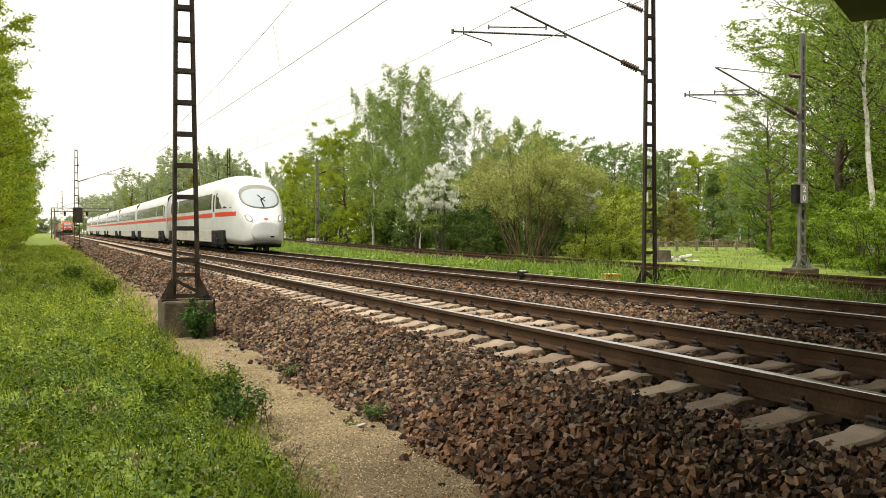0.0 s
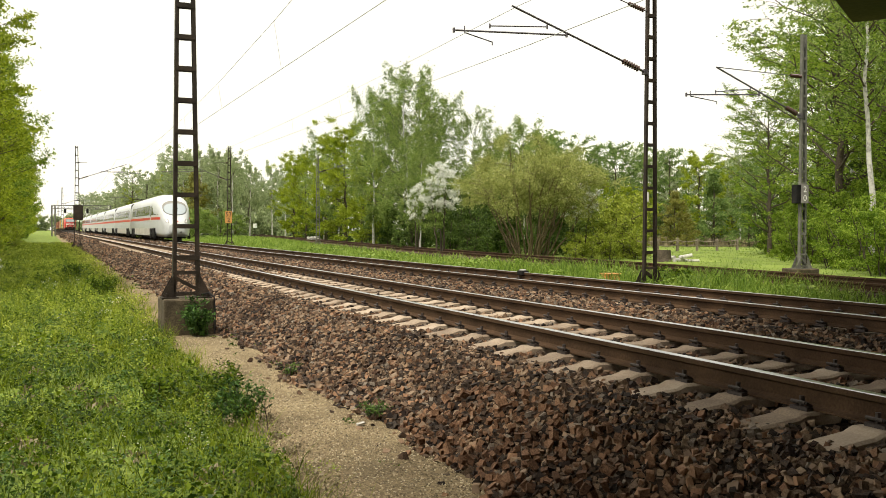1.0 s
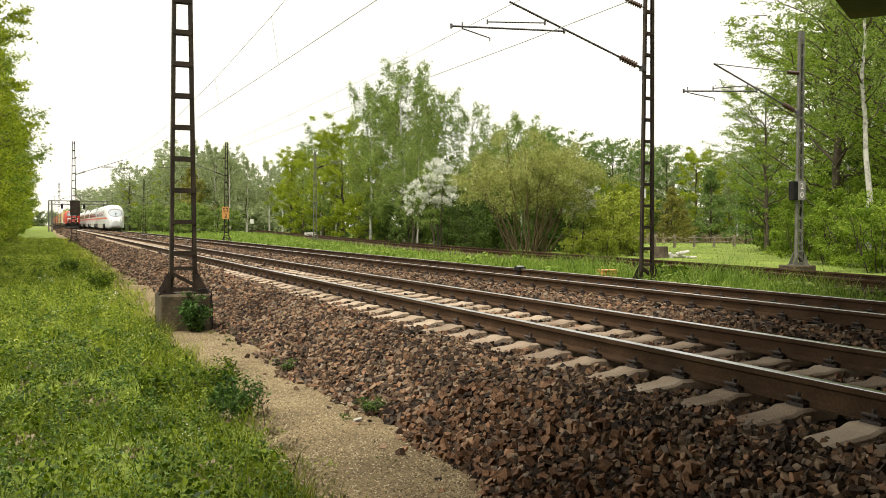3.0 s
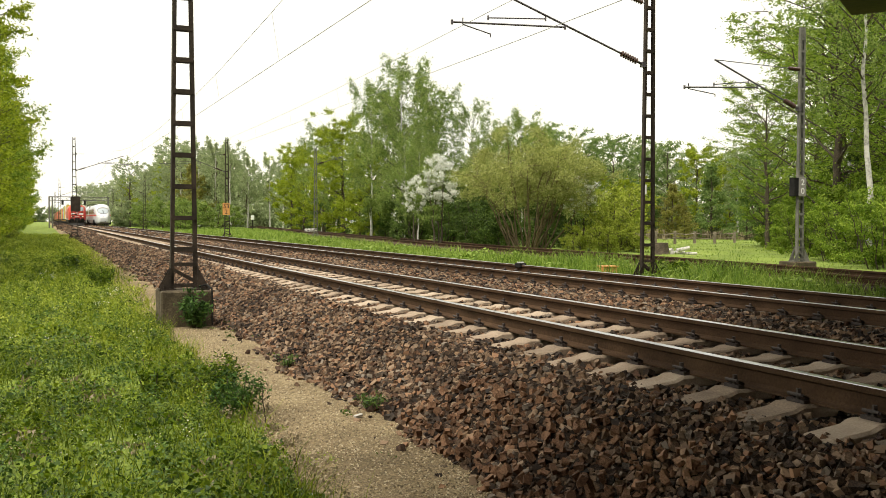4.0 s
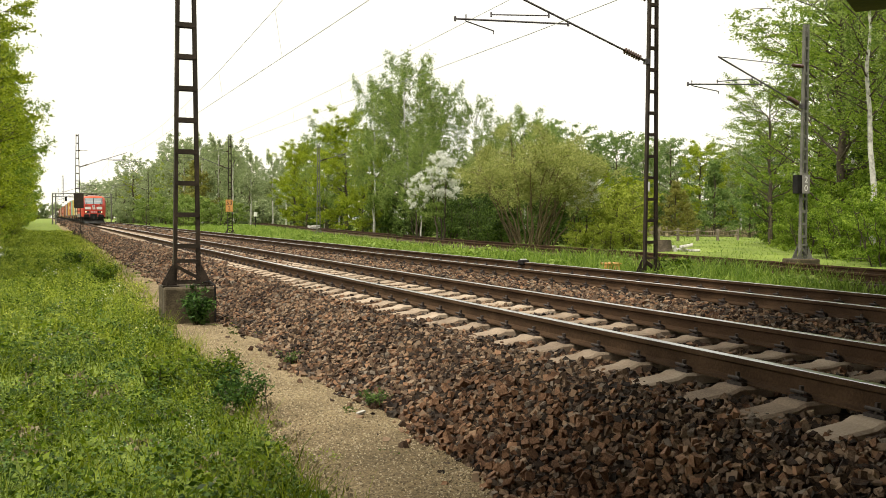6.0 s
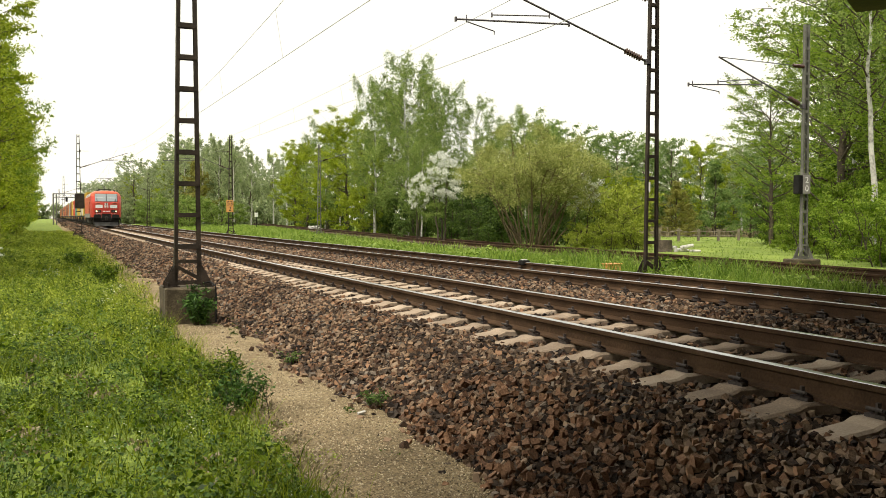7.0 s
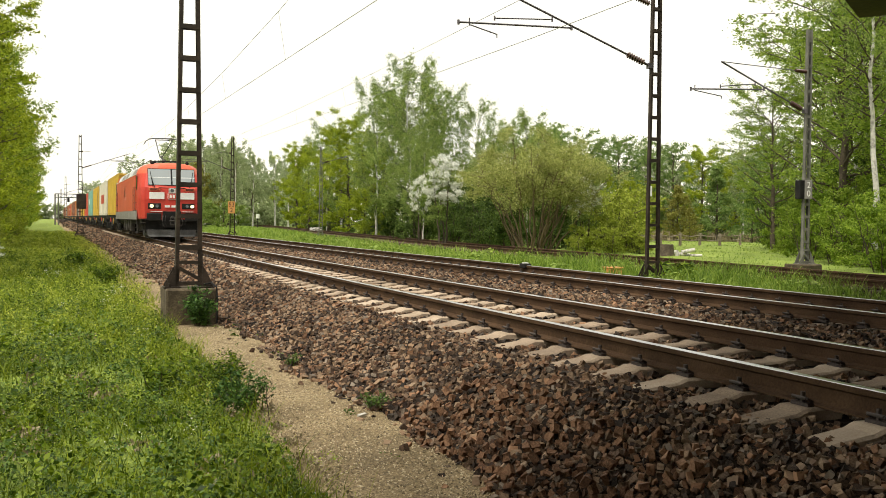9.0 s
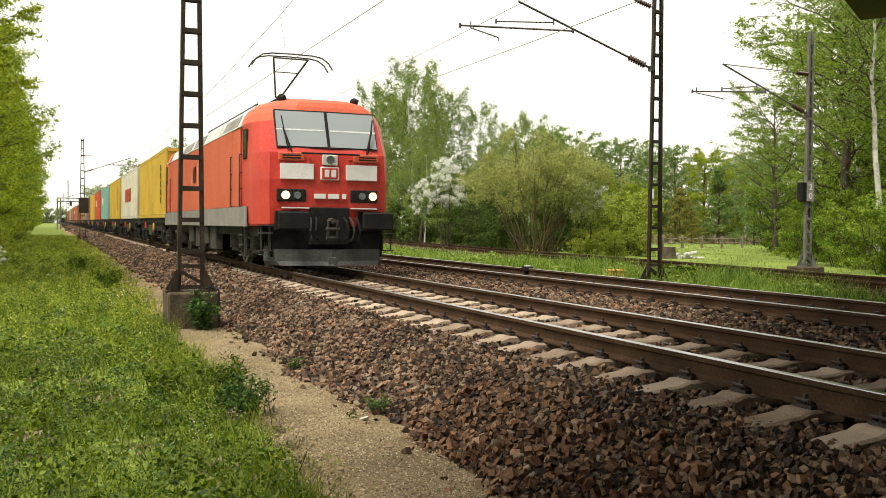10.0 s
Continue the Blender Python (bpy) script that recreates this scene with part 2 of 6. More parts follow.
def soil_np(x, y):
    """Height of the ground: a low strip beside the path, verge level beyond the far track, meadow behind."""
    z = np.interp(x, (-40, -6, -1.5, 1.2, 2.6, 11.6, 12.2, 14.0, 30, 45, 80), (-0.9, -0.75, -0.66, -0.68, -0.68, -0.6, -0.42, -0.36, -0.36, -0.5, -0.8))
    rough = 0.035 * np.sin(x * 1.9 + 0.7 * y) * np.sin(y * 1.3 - x) + 0.03 * np.sin(x * 0.53 + 1.1) * np.sin(y * 0.47)
    rough = rough * np.where((x > 1.3) & (x < 13), 0.15, 1.0)
    return z + rough + grade_np(y)


def soil(x, y):
    return float(soil_np(np.array([x]), np.array([y]))[0])


# ---- ground: one sheet to the horizon ----
gx = np.concatenate([-np.geomspace(12, 2500, 26)[::-1], np.arange(-10, 32, 0.4), np.geomspace(33, 2500, 30)])
gy = np.concatenate([-np.geomspace(12, 600, 14)[::-1], np.arange(-10, 60, 0.5), np.geomspace(61, 3500, 40)])
GX, GY = np.meshgrid(gx, gy, indexing="ij")
gv = np.stack([GX, GY, soil_np(GX, GY)], -1).reshape(-1, 3)
ii, jj = np.meshgrid(np.arange(len(gx) - 1), np.arange(len(gy) - 1), indexing="ij")
a = (ii * len(gy) + jj).ravel()
ground = fast_mesh("ground", gv, np.stack([a, a + len(gy), a + len(gy) + 1, a + 1], -1), M_GRASSY, smooth=True)
tagged(ground, "green verge and meadow ground beside the railway", "ground", kind="structure")


def strip(name, mat, section, ys, xoff=None, jitter=0.0):
    """A long strip whose cross section is a list of (x, z)."""
    rng = np.random.default_rng(5)
    sec = np.array(section)
    ys = np.array(ys)
    xs = np.array([xoff(y) if xoff else 0.0 for y in ys])
    v = np.zeros((len(ys), len(sec), 3))
    v[:, :, 0] = sec[None, :, 0] + xs[:, None]
    v[:, :, 1] = ys[:, None]
    v[:, :, 2] = sec[None, :, 1] + grade_np(ys)[:, None]
    if jitter:
        wob = np.cumsum(rng.normal(0, 1, (len(ys), len(sec))), 0)
        wob -= np.linspace(0, 1, len(ys))[:, None] * wob[-1]
        wob = np.sin(wob * 0.6) * jitter
        v[:, :, 0] += wob
    i, j = np.meshgrid(np.arange(len(ys) - 1), np.arange(len(sec) - 1), indexing="ij")
    a = (i * len(sec) + j).ravel()
    return fast_mesh(name, v.reshape(-1, 3), np.stack([a, a + 1, a + len(sec) + 1, a + len(sec)], -1), mat, smooth=True)


NEAR_Y = np.concatenate([np.arange(-14, 40, 0.35), np.geomspace(40.5, 900, 70)])
path = strip("path", M_PATH, ((1.35, -0.71), (1.6, -0.652), (2.0, -0.64), (2.5, -0.645), (2.9, -0.67)), NEAR_Y, jitter=0.07)
tagged(path, "trodden sandy gravel path beside the ballast bank", "path", kind="structure")

BANK = ((2.3, -0.85), (2.55, -0.67), (3.05, -0.5), (3.65, -0.275), (4.0, -0.26), (4.5, -0.25), (5.3, -0.255), (6.05, -0.25), (6.6, -0.235), (7.35, -0.2),
        (8.1, -0.21), (8.7, -0.22), (9.45, -0.22), (10.2, -0.22), (10.8, -0.23), (11.3, -0.3), (11.75, -0.44), (12.1, -0.6))
bank_top = lambda x: float(np.interp(x, [b[0] for b in BANK], [b[1] for b in BANK]))
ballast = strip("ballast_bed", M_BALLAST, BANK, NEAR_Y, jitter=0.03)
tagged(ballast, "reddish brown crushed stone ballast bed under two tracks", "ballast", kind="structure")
BR_Y = np.concatenate([np.arange(-12, 60, 0.8), np.geomspace(61, 375, 50)])
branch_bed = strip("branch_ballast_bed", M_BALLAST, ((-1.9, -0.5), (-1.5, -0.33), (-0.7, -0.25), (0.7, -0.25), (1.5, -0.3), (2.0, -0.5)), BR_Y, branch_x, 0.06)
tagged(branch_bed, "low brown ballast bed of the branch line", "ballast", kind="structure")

# ---- rails and sleepers ----
RAIL = ((-0.036, -0.004), (-0.03, 0.0), (0.03, 0.0), (0.036, -0.004), (0.035, -0.04), (0.009, -0.055), (0.009, -0.135), (0.03, -0.15), (0.075, -0.16),
        (0.075, -0.172), (-0.075, -0.172), (-0.075, -0.16), (-0.03, -0.15), (-0.009, -0.135), (-0.009, -0.055), (-0.035, -0.04))


def rail(parent, dx, ys, centre, drop=0.0, shiny=True):
    sec = np.array(RAIL)
    n = len(sec)
    ys = np.array(ys)
    cx = np.array([centre(y) for y in ys])
    slope = np.gradient(cx, ys)
    v = np.zeros((len(ys), n, 3))
    v[:, :, 0] = cx[:, None] + (sec[None, :, 0] + dx) / np.cos(np.arctan(slope))[:, None]
    v[:, :, 1] = ys[:, None]
    v[:, :, 2] = sec[None, :, 1] + grade_np(ys)[:, None] - drop
    i, j = np.meshgrid(np.arange(len(ys) - 1), np.arange(n), indexing="ij")
    k = (j + 1) % n
    f = np.stack([i * n + j, (i + 1) * n + j, (i + 1) * n + k, i * n + k], -1)
    top = (j >= 0) & (j <= 2)
    ob = fast_mesh("rail", v.reshape(-1, 3), f.reshape(-1, 4), M_RAILSIDE, parent, smooth=False)
    if shiny:
        ob.data.materials.append(M_RAILTOP)
        ob.data.polygons.foreach_set("material_index", top.ravel().astype(np.int32))
    return ob


RAIL_Y = np.concatenate([np.arange(-14, 30, 2.0), np.geomspace(30, 900, 60)])


def sleeper_mesh():
    """A prestressed concrete sleeper with sloping ends and a lower waist."""
    bm = bmesh.new()
    rings = []
    for x, zt, w in ((-1.3, -0.255, 0.11), (-1.27, -0.235, 0.125), (-1.0, -0.205, 0.13), (-0.93, -0.178, 0.135), (-0.58, -0.178, 0.135), (-0.5, -0.2, 0.12),
                     (0, -0.215, 0.1), (0.5, -0.2, 0.12), (0.58, -0.178, 0.135), (0.93, -0.178, 0.135), (1.0, -0.205, 0.13), (1.27, -0.235, 0.125), (1.3, -0.255, 0.11)):
        rings.append([(x, -w - 0.02, -0.42), (x, -w, zt - 0.015), (x, -w + 0.025, zt), (x, w - 0.025, zt), (x, w, zt - 0.015), (x, w + 0.02, -0.42)])
    loft(bm, rings)
    me = bpy.data.meshes.new("sleeper")
    bm.to_mesh(me)
    bm.free()
    me.materials.append(M_CONCRETE)
    return me


def clip_mesh():
    """A pair of spring clips with their bolt beside the rail foot."""
    bm = bmesh.new()
    for s in (-1, 1):
        box(bm, s * 0.1 - 0.025, s * 0.1 + 0.025, -0.075, 0.075, -0.182, -0.155)
        for k in (-0.05, 0.05):
            rod(bm, (s * 0.065, k, -0.15), (s * 0.125, k * 1.2, -0.125), 0.011, seg=6)
        rod(bm, (s * 0.125, -0.06, -0.125), (s * 0.125, 0.06, -0.125), 0.011, seg=6)
        rod(bm, (s * 0.095, 0, -0.18), (s * 0.095, 0, -0.09), 0.017, seg=6)
    me = bpy.data.meshes.new("rail_clip")
    bm.to_mesh(me)
    bm.free()
    me.materials.append(M_CLIP)
    return me


SLEEPER, CLIP = sleeper_mesh(), clip_mesh()


def main_track(x, label, phase, raised):
    tr = thing("railway_track", label, "track", kind="structure", group="main line tracks")
    for s in (-1, 1):
        r = rail(tr, s * G2, RAIL_Y, lambda y: x)
        r["label"] = "worn steel rail with rust brown sides and polished head"
    rng = random.Random(int(x * 10))
    for i in range(-12, 260):
        y = phase + 0.6 * i
        s = shared("sleeper", SLEEPER, tr, pose(x, y, grade(y) - (0 if raised else 0.03) + rng.uniform(-0.004, 0.004), 0, 0, rng.uniform(-0.4, 0.4)))
        if i < 75:
            for d in (-1, 1):
                shared("rail_clip", CLIP, s, pose(d * G2, 0, 0 if raised else 0.03))
    far = np.arange(phase + 0.6 * 260, 290, 0.6)
    src = np.array([v.co[:] for v in SLEEPER.vertices])
    fv = (src[None] + np.stack([np.full(len(far), x), far, grade_np(far) - (0 if raised else 0.03)], -1)[:, None]).reshape(-1, 3)
    quads = np.array([p.vertices[:] for p in SLEEPER.polygons if len(p.vertices) == 4])
    ff = (quads[None] + (np.arange(len(far)) * len(src))[:, None, None]).reshape(-1, 4)
    tagged(fast_mesh("sleepers", fv, ff, M_CONCRETE, tr), kind="stuff")
    return tr


PHASE = 10.627
main_track(XA, "near main line track, pale concrete sleepers standing proud of the ballast", PHASE - 6.0, True)
main_track(XB, "far main line track, rails lying deep in brown ballast", PHASE - 6.2, False)
br = thing("branch_track", "rusty branch line track curving away through the grass", "track", kind="structure")
for s in (-1, 1):
    rail(br, s * G2, BR_Y, branch_x, 0.07, shiny=False)["label"] = "rusty rail"
bm = bmesh.new()
M_TIMBER = mat_of("old_timber", ((0.04, 0.028, 0.02), (0.085, 0.06, 0.042), (0.15, 0.11, 0.08)), rough=0.95, scale=2, fine=25, bump=0.6, mode="world")
box(bm, -1.3, 1.3, -0.13, 0.13, -0.4, -0.235, bevel=0.015)
tim = part("timber_sleeper", bm, M_TIMBER, br)
for i in range(150):
    y = -5 + i * 0.65
    o = tim if i == 0 else shared("timber_sleeper", tim.data, br, Matrix())
    sl = (branch_x(y + 1) - branch_x(y - 1)) / 2
    o.matrix_basis = pose(branch_x(y), y, grade(y), 0, 0, -math.degrees(math.atan(sl)))

# ---- masts ----


def mast(x, y, base, height, w0, w1, mat, label, name="catenary_mast", depth=0.2, rung=0.5, turn=0.0, foot=True, first=0.62):
    """A flat lattice mast: two tapering channel legs tied by batten plates, on splayed foot plates."""
    t = thing(name, label, "mast", pose(x, y, base, 0, 0, turn), group="catenary masts")
    wid = lambda z: w0 + (w1 - w0) * z / height
    for s in (-1, 1):
        bm = bmesh.new()
        chan = lambda w, zz: [Vector((s * (w / 2 - i), j * depth / 2, zz)) for i, j in ((0, -1), (0, 1), (0.055, 1), (0.055, 0.86), (0.012, 0.86), (0.012, -0.86), (0.055, -0.86), (0.055, -1))]
        loft(bm, [chan(w0, 0), chan(wid(height / 2), height / 2), chan(w1, height)])
        part("leg", bm, mat, t)
    z = first
    i = 0
    while z < height - 0.05:
        h = wid(z) / 2 - 0.01
        for k in (-1, 1):
            bm = bmesh.new()
            box(bm, -h, h, k * (depth / 2 + 0.006) - 0.005, k * (depth / 2 + 0.006) + 0.005, z - 0.035, z + 0.035)
            part("batten_plate", bm, mat, t)
        z += rung
    if foot:
        for k in (-1, 1):
            bm = bmesh.new()
            h = wid(0.3) / 2
            box(bm, -h, h, k * depth / 2 - 0.004 + k * 0.02, k * depth / 2 + 0.004 + k * 0.02, 0.03, 0.08)
            box(bm, -h, h, k * depth / 2 - 0.004 + k * 0.02, k * depth / 2 + 0.004 + k * 0.02, 0.36, 0.41)
            beam(bm, (-h, k * (depth / 2 + 0.02), 0.33), (h, k * (depth / 2 + 0.02), 0.1), 0.008, 0.05)
            part("foot_bracing", bm, mat, t)
        for s in (-1, 1):
            bm = bmesh.new()
            ring = lambda yy: [(s * (w0 / 2 - 0.01), yy, 0.0), (s * (w0 / 2 + 0.16), yy, 0.0), (s * (w0 / 2 + 0.15), yy, 0.05), (s * (wid(0.36) / 2 - 0.01), yy, 0.36)]
            for yy in (-0.09, 0.09):
                loft(bm, [ring(yy - 0.006), ring(yy + 0.006)])
            box(bm, s * w0 / 2 - 0.08, s * w0 / 2 + 0.17, -0.14, 0.14, -0.02, 0.012) if s > 0 else box(bm, -w0 / 2 - 0.17, -w0 / 2 + 0.08, -0.14, 0.14, -0.02, 0.012)
            for yy in (-0.115, 0.115):
                rod(bm, (s * (w0 / 2 + 0.1), yy, 0), (s * (w0 / 2 + 0.1), yy, 0.07), 0.014, seg=6)
            part("foot_plate", bm, mat, t)
    return t


def footing(x, y, z0, z1, w, d, label="weathered mossy concrete footing block under a mast"):
    bm = bmesh.new()
    box(bm, -w / 2, w / 2, -d / 2, d / 2, z0 - 0.3, z1, bevel=0.025)
    bmesh.ops.subdivide_edges(bm, edges=bm.edges[:], cuts=3, use_grid_fill=True)
    for v in bm.verts:
        n = noise.noise_vector(v.co * 5 + Vector((x, y, 0)))
        v.co += n * 0.012
    ob = part("concrete_footing", bm, M_OLDCONC)
    ob.location = (x, y, 0)
    return tagged(ob, label, "footing", group="mast footings")


def insulator(parent, a, b, r=0.075):
    """A ribbed insulator between two points of its mast."""
    bm = bmesh.new()
    a, b = Vector(a), Vector(b)
    n = 7
    rod(bm, a, b, r * 0.45, seg=8)
    for i in range(n):
        c = a.lerp(b, (i + 0.5) / n)
        dd = (b - a).normalized() * 0.012
        rod(bm, c - dd, c + dd, r, r * 0.7, seg=10)
    return part("insulator", bm, M_INSUL, parent)


def cantilever(t, s, joint, top, reg, reg2, steady, tie=None):
    """The bracket on a mast; places in the mast's space. s: +1 or -1, the side on which the track lies; all x are given outward."""
    P = lambda q: (s * q[0], 0.0, q[1])
    j, e = Vector(P(joint)), Vector(P(top))
    d = e - j
    bm = bmesh.new()
    rod(bm, j + d * 0.17, e, 0.024)
    rod(bm, j, j + d * 0.06, 0.03)
    box(bm, j.x - 0.05, j.x + 0.05, -0.06, 0.06, j.z - 0.06, j.z + 0.06)
    part("bracket_tube", bm, M_TUBE, t)
    insulator(t, j + d * 0.05, j + d * 0.18)
    for nm, (p, q), r in (("registration_tube", reg, 0.02), ("registration_tube", reg2, 0.014)):
        bm = bmesh.new()
        rod(bm, P(p), P(q), r)
        for c in (p, q):
            rod(bm, (s * c[0], 0, c[1] - 0.05), (s * c[0], 0, c[1] + 0.05), r * 1.3, seg=6)
        part(nm, bm, M_TUBE, t)
    bm = bmesh.new()
    p, q = steady
    rod(bm, P(p), P(q), 0.013)
    rod(bm, P(p), (s * p[0], 0, p[1] + 0.14), 0.013)
    rod(bm, P(q), (s * q[0], 0, q[1] - 0.07), 0.012)
    part("steady_arm", bm, M_TUBE, t)
    if tie:
        bm = bmesh.new()
        rod(bm, P(tie[0]), P(tie[1]), 0.012)
        part("tie_rod", bm, M_TUBE, t)
        a, b = Vector(P(tie[0])), Vector(P(tie[1]))
        insulator(t, a + (b - a) * 0.03, a + (b - a) * 0.16, 0.06)


# side of the near track: the mast on its block beside the path, and others far down the line
footing(1.985, 15.12, -0.68, -0.085, 0.76, 0.8, "tall weathered mossy concrete footing block beside the path")
m1 = mast(1.985, 15.08, -0.075, 9.4, 0.42, 0.17, M_MAST, "brown lattice catenary mast on a concrete block beside the path", depth=0.13, rung=0.49, first=0.62)
cantilever(m1, 1, (0.15, 5.0), (3.3, 6.9), ((1.2, 5.6), (4.2, 5.55)), ((1.6, 5.75), (3.2, 5.7)), ((3.8, 5.5), (3.1, 5.2)))
for y, h in ((83, 8.3), (170, 8.4), (250, 8.4)):
    b = soil(2.2, y) + 0.25
    footing(2.2, y, b - 0.3, b, 0.9, 0.9)
    mk = mast(2.2, y, b, h - 0.1, 0.5, 0.22, M_MAST, "distant brown lattice catenary mast beside the line", depth=0.12, rung=0.62)
    cantilever(mk, 1, (0.2, 5.5), (3.9, 6.8), ((1.9, 6.15), (5.0, 6.05)), ((2.4, 6.2), (3.6, 6.2)), ((4.2, 6.0), (3.3, 5.75)), ((0.1, 6.85), (0.8, 6.86)))
# side of the far track
m2 = mast(12.87, 18.2, -0.27, 8.6, 0.36, 0.21, M_MAST, "brown lattice catenary mast standing in grass between the lines", depth=0.09, rung=0.497, first=0.75)
cantilever(m2, -1, (0.16, 4.91), (3.6, 6.11), ((2.24, 5.59), (4.97, 5.47)), ((2.73, 5.73), (4.13, 5.63)), ((4.72, 5.44), (4.07, 5.29)), ((0.1, 6.3), (3.4, 7.2)))
for y in (73, 138, 205):
    b = soil(12.87, y) + 0.15
    mk = mast(12.87, y, b, 7.55, 0.42, 0.2, M_MAST, "distant brown lattice catenary mast in the grass verge", depth=0.12, rung=0.55)
    cantilever(mk, -1, (0.2, 5.0), (3.6, 6.3), ((2.0, 5.6), (5.0, 5.5)), ((2.4, 5.7), (4.0, 5.7)), ((4.7, 5.5), (4.0, 5.2)), ((0.1, 6.3), (1.2, 6.32)))
    footing(12.87, y, b - 0.3, b, 0.8, 0.8)
# branch line
footing(19.55, 20.45, -0.4, -0.07, 0.75, 0.7, "low dark concrete footing under a grey mast")
m3 = mast(19.55, 20.4, -0.06, 6.55, 0.24, 0.17, M_MASTGREY, "weathered grey lattice catenary mast beside the branch line", depth=0.09, rung=0.35)
cantilever(m3, -1, (0.1, 4.27), (3.02, 5.43), ((1.57, 4.78), (4.0, 4.64)), ((1.87, 4.91), (3.04, 4.77)), ((3.87, 4.61), (3.0, 4.51)), ((0.0, 5.37), (3.02, 5.43)))

m4 = mast(20.5, 75.3, soil(20.5, 75.3) + 0.05, 7.4, 0.34, 0.18, M_MASTGREY, "slender grey lattice mast where the branch line bends away", depth=0.1, rung=0.5)
cantilever(m4, 1, (0.15, 6.0), (3.3, 7.0), ((1.7, 6.4), (3.7, 6.3)), ((2.0, 6.5), (3.0, 6.45)), ((3.4, 6.25), (2.8, 6.1)))
footing(20.5, 75.3, soil(20.5, 75.3) - 0.2, soil(20.5, 75.3) + 0.05, 0.7, 0.7, "low concrete footing under a slender grey mast")


# ---- overhead wires ----
def wire(name, label, pts, r):
    bm = bmesh.new()
    for a, b in zip(pts, pts[1:]):
        rod(bm, a, b, r, seg=5)
    return tagged(part(name, bm, M_WIRE), label, "wire", group="overhead wires")


def line(x, spans, zc, zm, stagger=0.25):
    """Contact wire, sagging carrier wire and droppers, mast by mast."""
    con, car = [], []
    drops = bmesh.new()
    for i, (a, b) in enumerate(zip(spans, spans[1:])):
        for k in range(9):
            f = k / 8
            y = a + (b - a) * f
            sx = x + stagger * (1 - 2 * f) * (1 if i % 2 else -1)
            con.append((sx, y, zc + grade(y)))
            zz = zm - (zm - zc - 0.55) * (1 - (2 * f - 1) ** 2)
            car.append((x, y, zz + grade(y)))
            if 0 < k < 8:
                rod(drops, con[-1], car[-1], 0.0035, seg=4)
    w = wire("overhead_line", "thin grey contact wire with carrier wire above the track", con, 0.007)
    bm = bmesh.new()
    for a, b in zip(car, car[1:]):
        rod(bm, a, b, 0.006, seg=5)
    part("carrier_wire", bm, M_WIRE, w)
    part("dropper", drops, M_WIRE, w)


line(XA, (-46, 15.1, 83, 170, 250, 330), 5.05, 6.75)
line(XB, (-46, 18.2, 73, 138, 205, 270), 5.02, 5.85)


# ---- vegetation ----
def leaf_mesh(name, centres, radii, count, size, mat, parent, seed, flat=0.0, longish=1.7, up=0.0, tall=0.75):
    """Single folded leaves scattered through small tufts; tall: how far a tuft hangs up and down."""
    rng = np.random.default_rng(seed)
    centres, radii = np.asarray(centres, float), np.asarray(radii, float)
    wts = radii ** 2
    pick = rng.choice(len(centres), count, p=wts / wts.sum())
    d = rng.normal(0, 1, (count, 3))
    d /= np.linalg.norm(d, axis=1)[:, None]
    rad = radii[pick] * np.minimum(np.abs(rng.normal(0, 0.75, count)), 1.5)
    c = centres[pick] + d * rad[:, None] * np.array([1, 1, tall])
    ax = rng.normal(0, 1, (count, 3))
    ax[:, 2] = ax[:, 2] * (1 - flat) + up
    ax /= np.linalg.norm(ax, axis=1)[:, None]
    o = rng.normal(0, 1, (count, 3))
    o[:, 2] *= 1 - flat * 0.8
    sd = np.cross(ax, o)
    sd /= np.linalg.norm(sd, axis=1)[:, None] + 1e-9
    s = size * rng.uniform(0.6, 1.35, count)[:, None]
    v = np.stack([c - ax * s * 0.5 * longish, c + sd * s * 0.55 + ax * s * 0.1, c + ax * s * 0.5 * longish - sd * s * 0.3], 1).reshape(-1, 3)
    return fast_mesh(name, v, np.arange(count * 3).reshape(-1, 3), mat, parent)


def limb_points(rng, base, tip, n, wob):
    pts = []
    for i in range(n + 1):
        f = i / n
        p = base.lerp(tip, f) + Vector((rng.uniform(-1, 1), rng.uniform(-1, 1), rng.uniform(-0.4, 0.4))) * wob * math.sin(math.pi * f)
        pts.append(p)
    return pts


class Wood:
    """Collects tapered round limbs and skins them as one mesh."""

    def __init__(self):
        self.v, self.f = [], []

    def limb(self, pts, r0, r1, seg=6):
        n0 = len(self.v)
        n = len(pts)
        for i, p in enumerate(pts):
            d = (pts[min(i + 1, n - 1)] - pts[max(i - 1, 0)]).normalized()
            a = d.cross(Vector((0.31, 0.87, 0.39))).normalized()
            b = d.cross(a)
            r = r0 + (r1 - r0) * i / (n - 1)
            for k in range(seg):
                w = k * 2 * math.pi / seg
                self.v.append(p + (a * math.cos(w) + b * math.sin(w)) * r)
        for i in range(n - 1):
            for k in range(seg):
                j = (k + 1) % seg
                self.f.append((n0 + i * seg + k, n0 + i * seg + j, n0 + (i + 1) * seg + j, n0 + (i + 1) * seg + k))

    def mesh(self, name, mat, parent):
        return fast_mesh(name, np.array([p[:] for p in self.v]), np.array(self.f), mat, parent, smooth=True)


def tube(bm, pts, r0, r1, seg=6):
    rings = []
    for i, p in enumerate(pts):
        d = (pts[min(i + 1, len(pts) - 1)] - pts[max(i - 1, 0)]).normalized()
        q = d.to_track_quat("Z", "Y")
        r = r0 + (r1 - r0) * i / (len(pts) - 1)
        rings.append([p + q @ Vector((r * math.cos(k * 2 * math.pi / seg), r * math.sin(k * 2 * math.pi / seg), 0)) for k in range(seg)])
    loft(bm, rings)


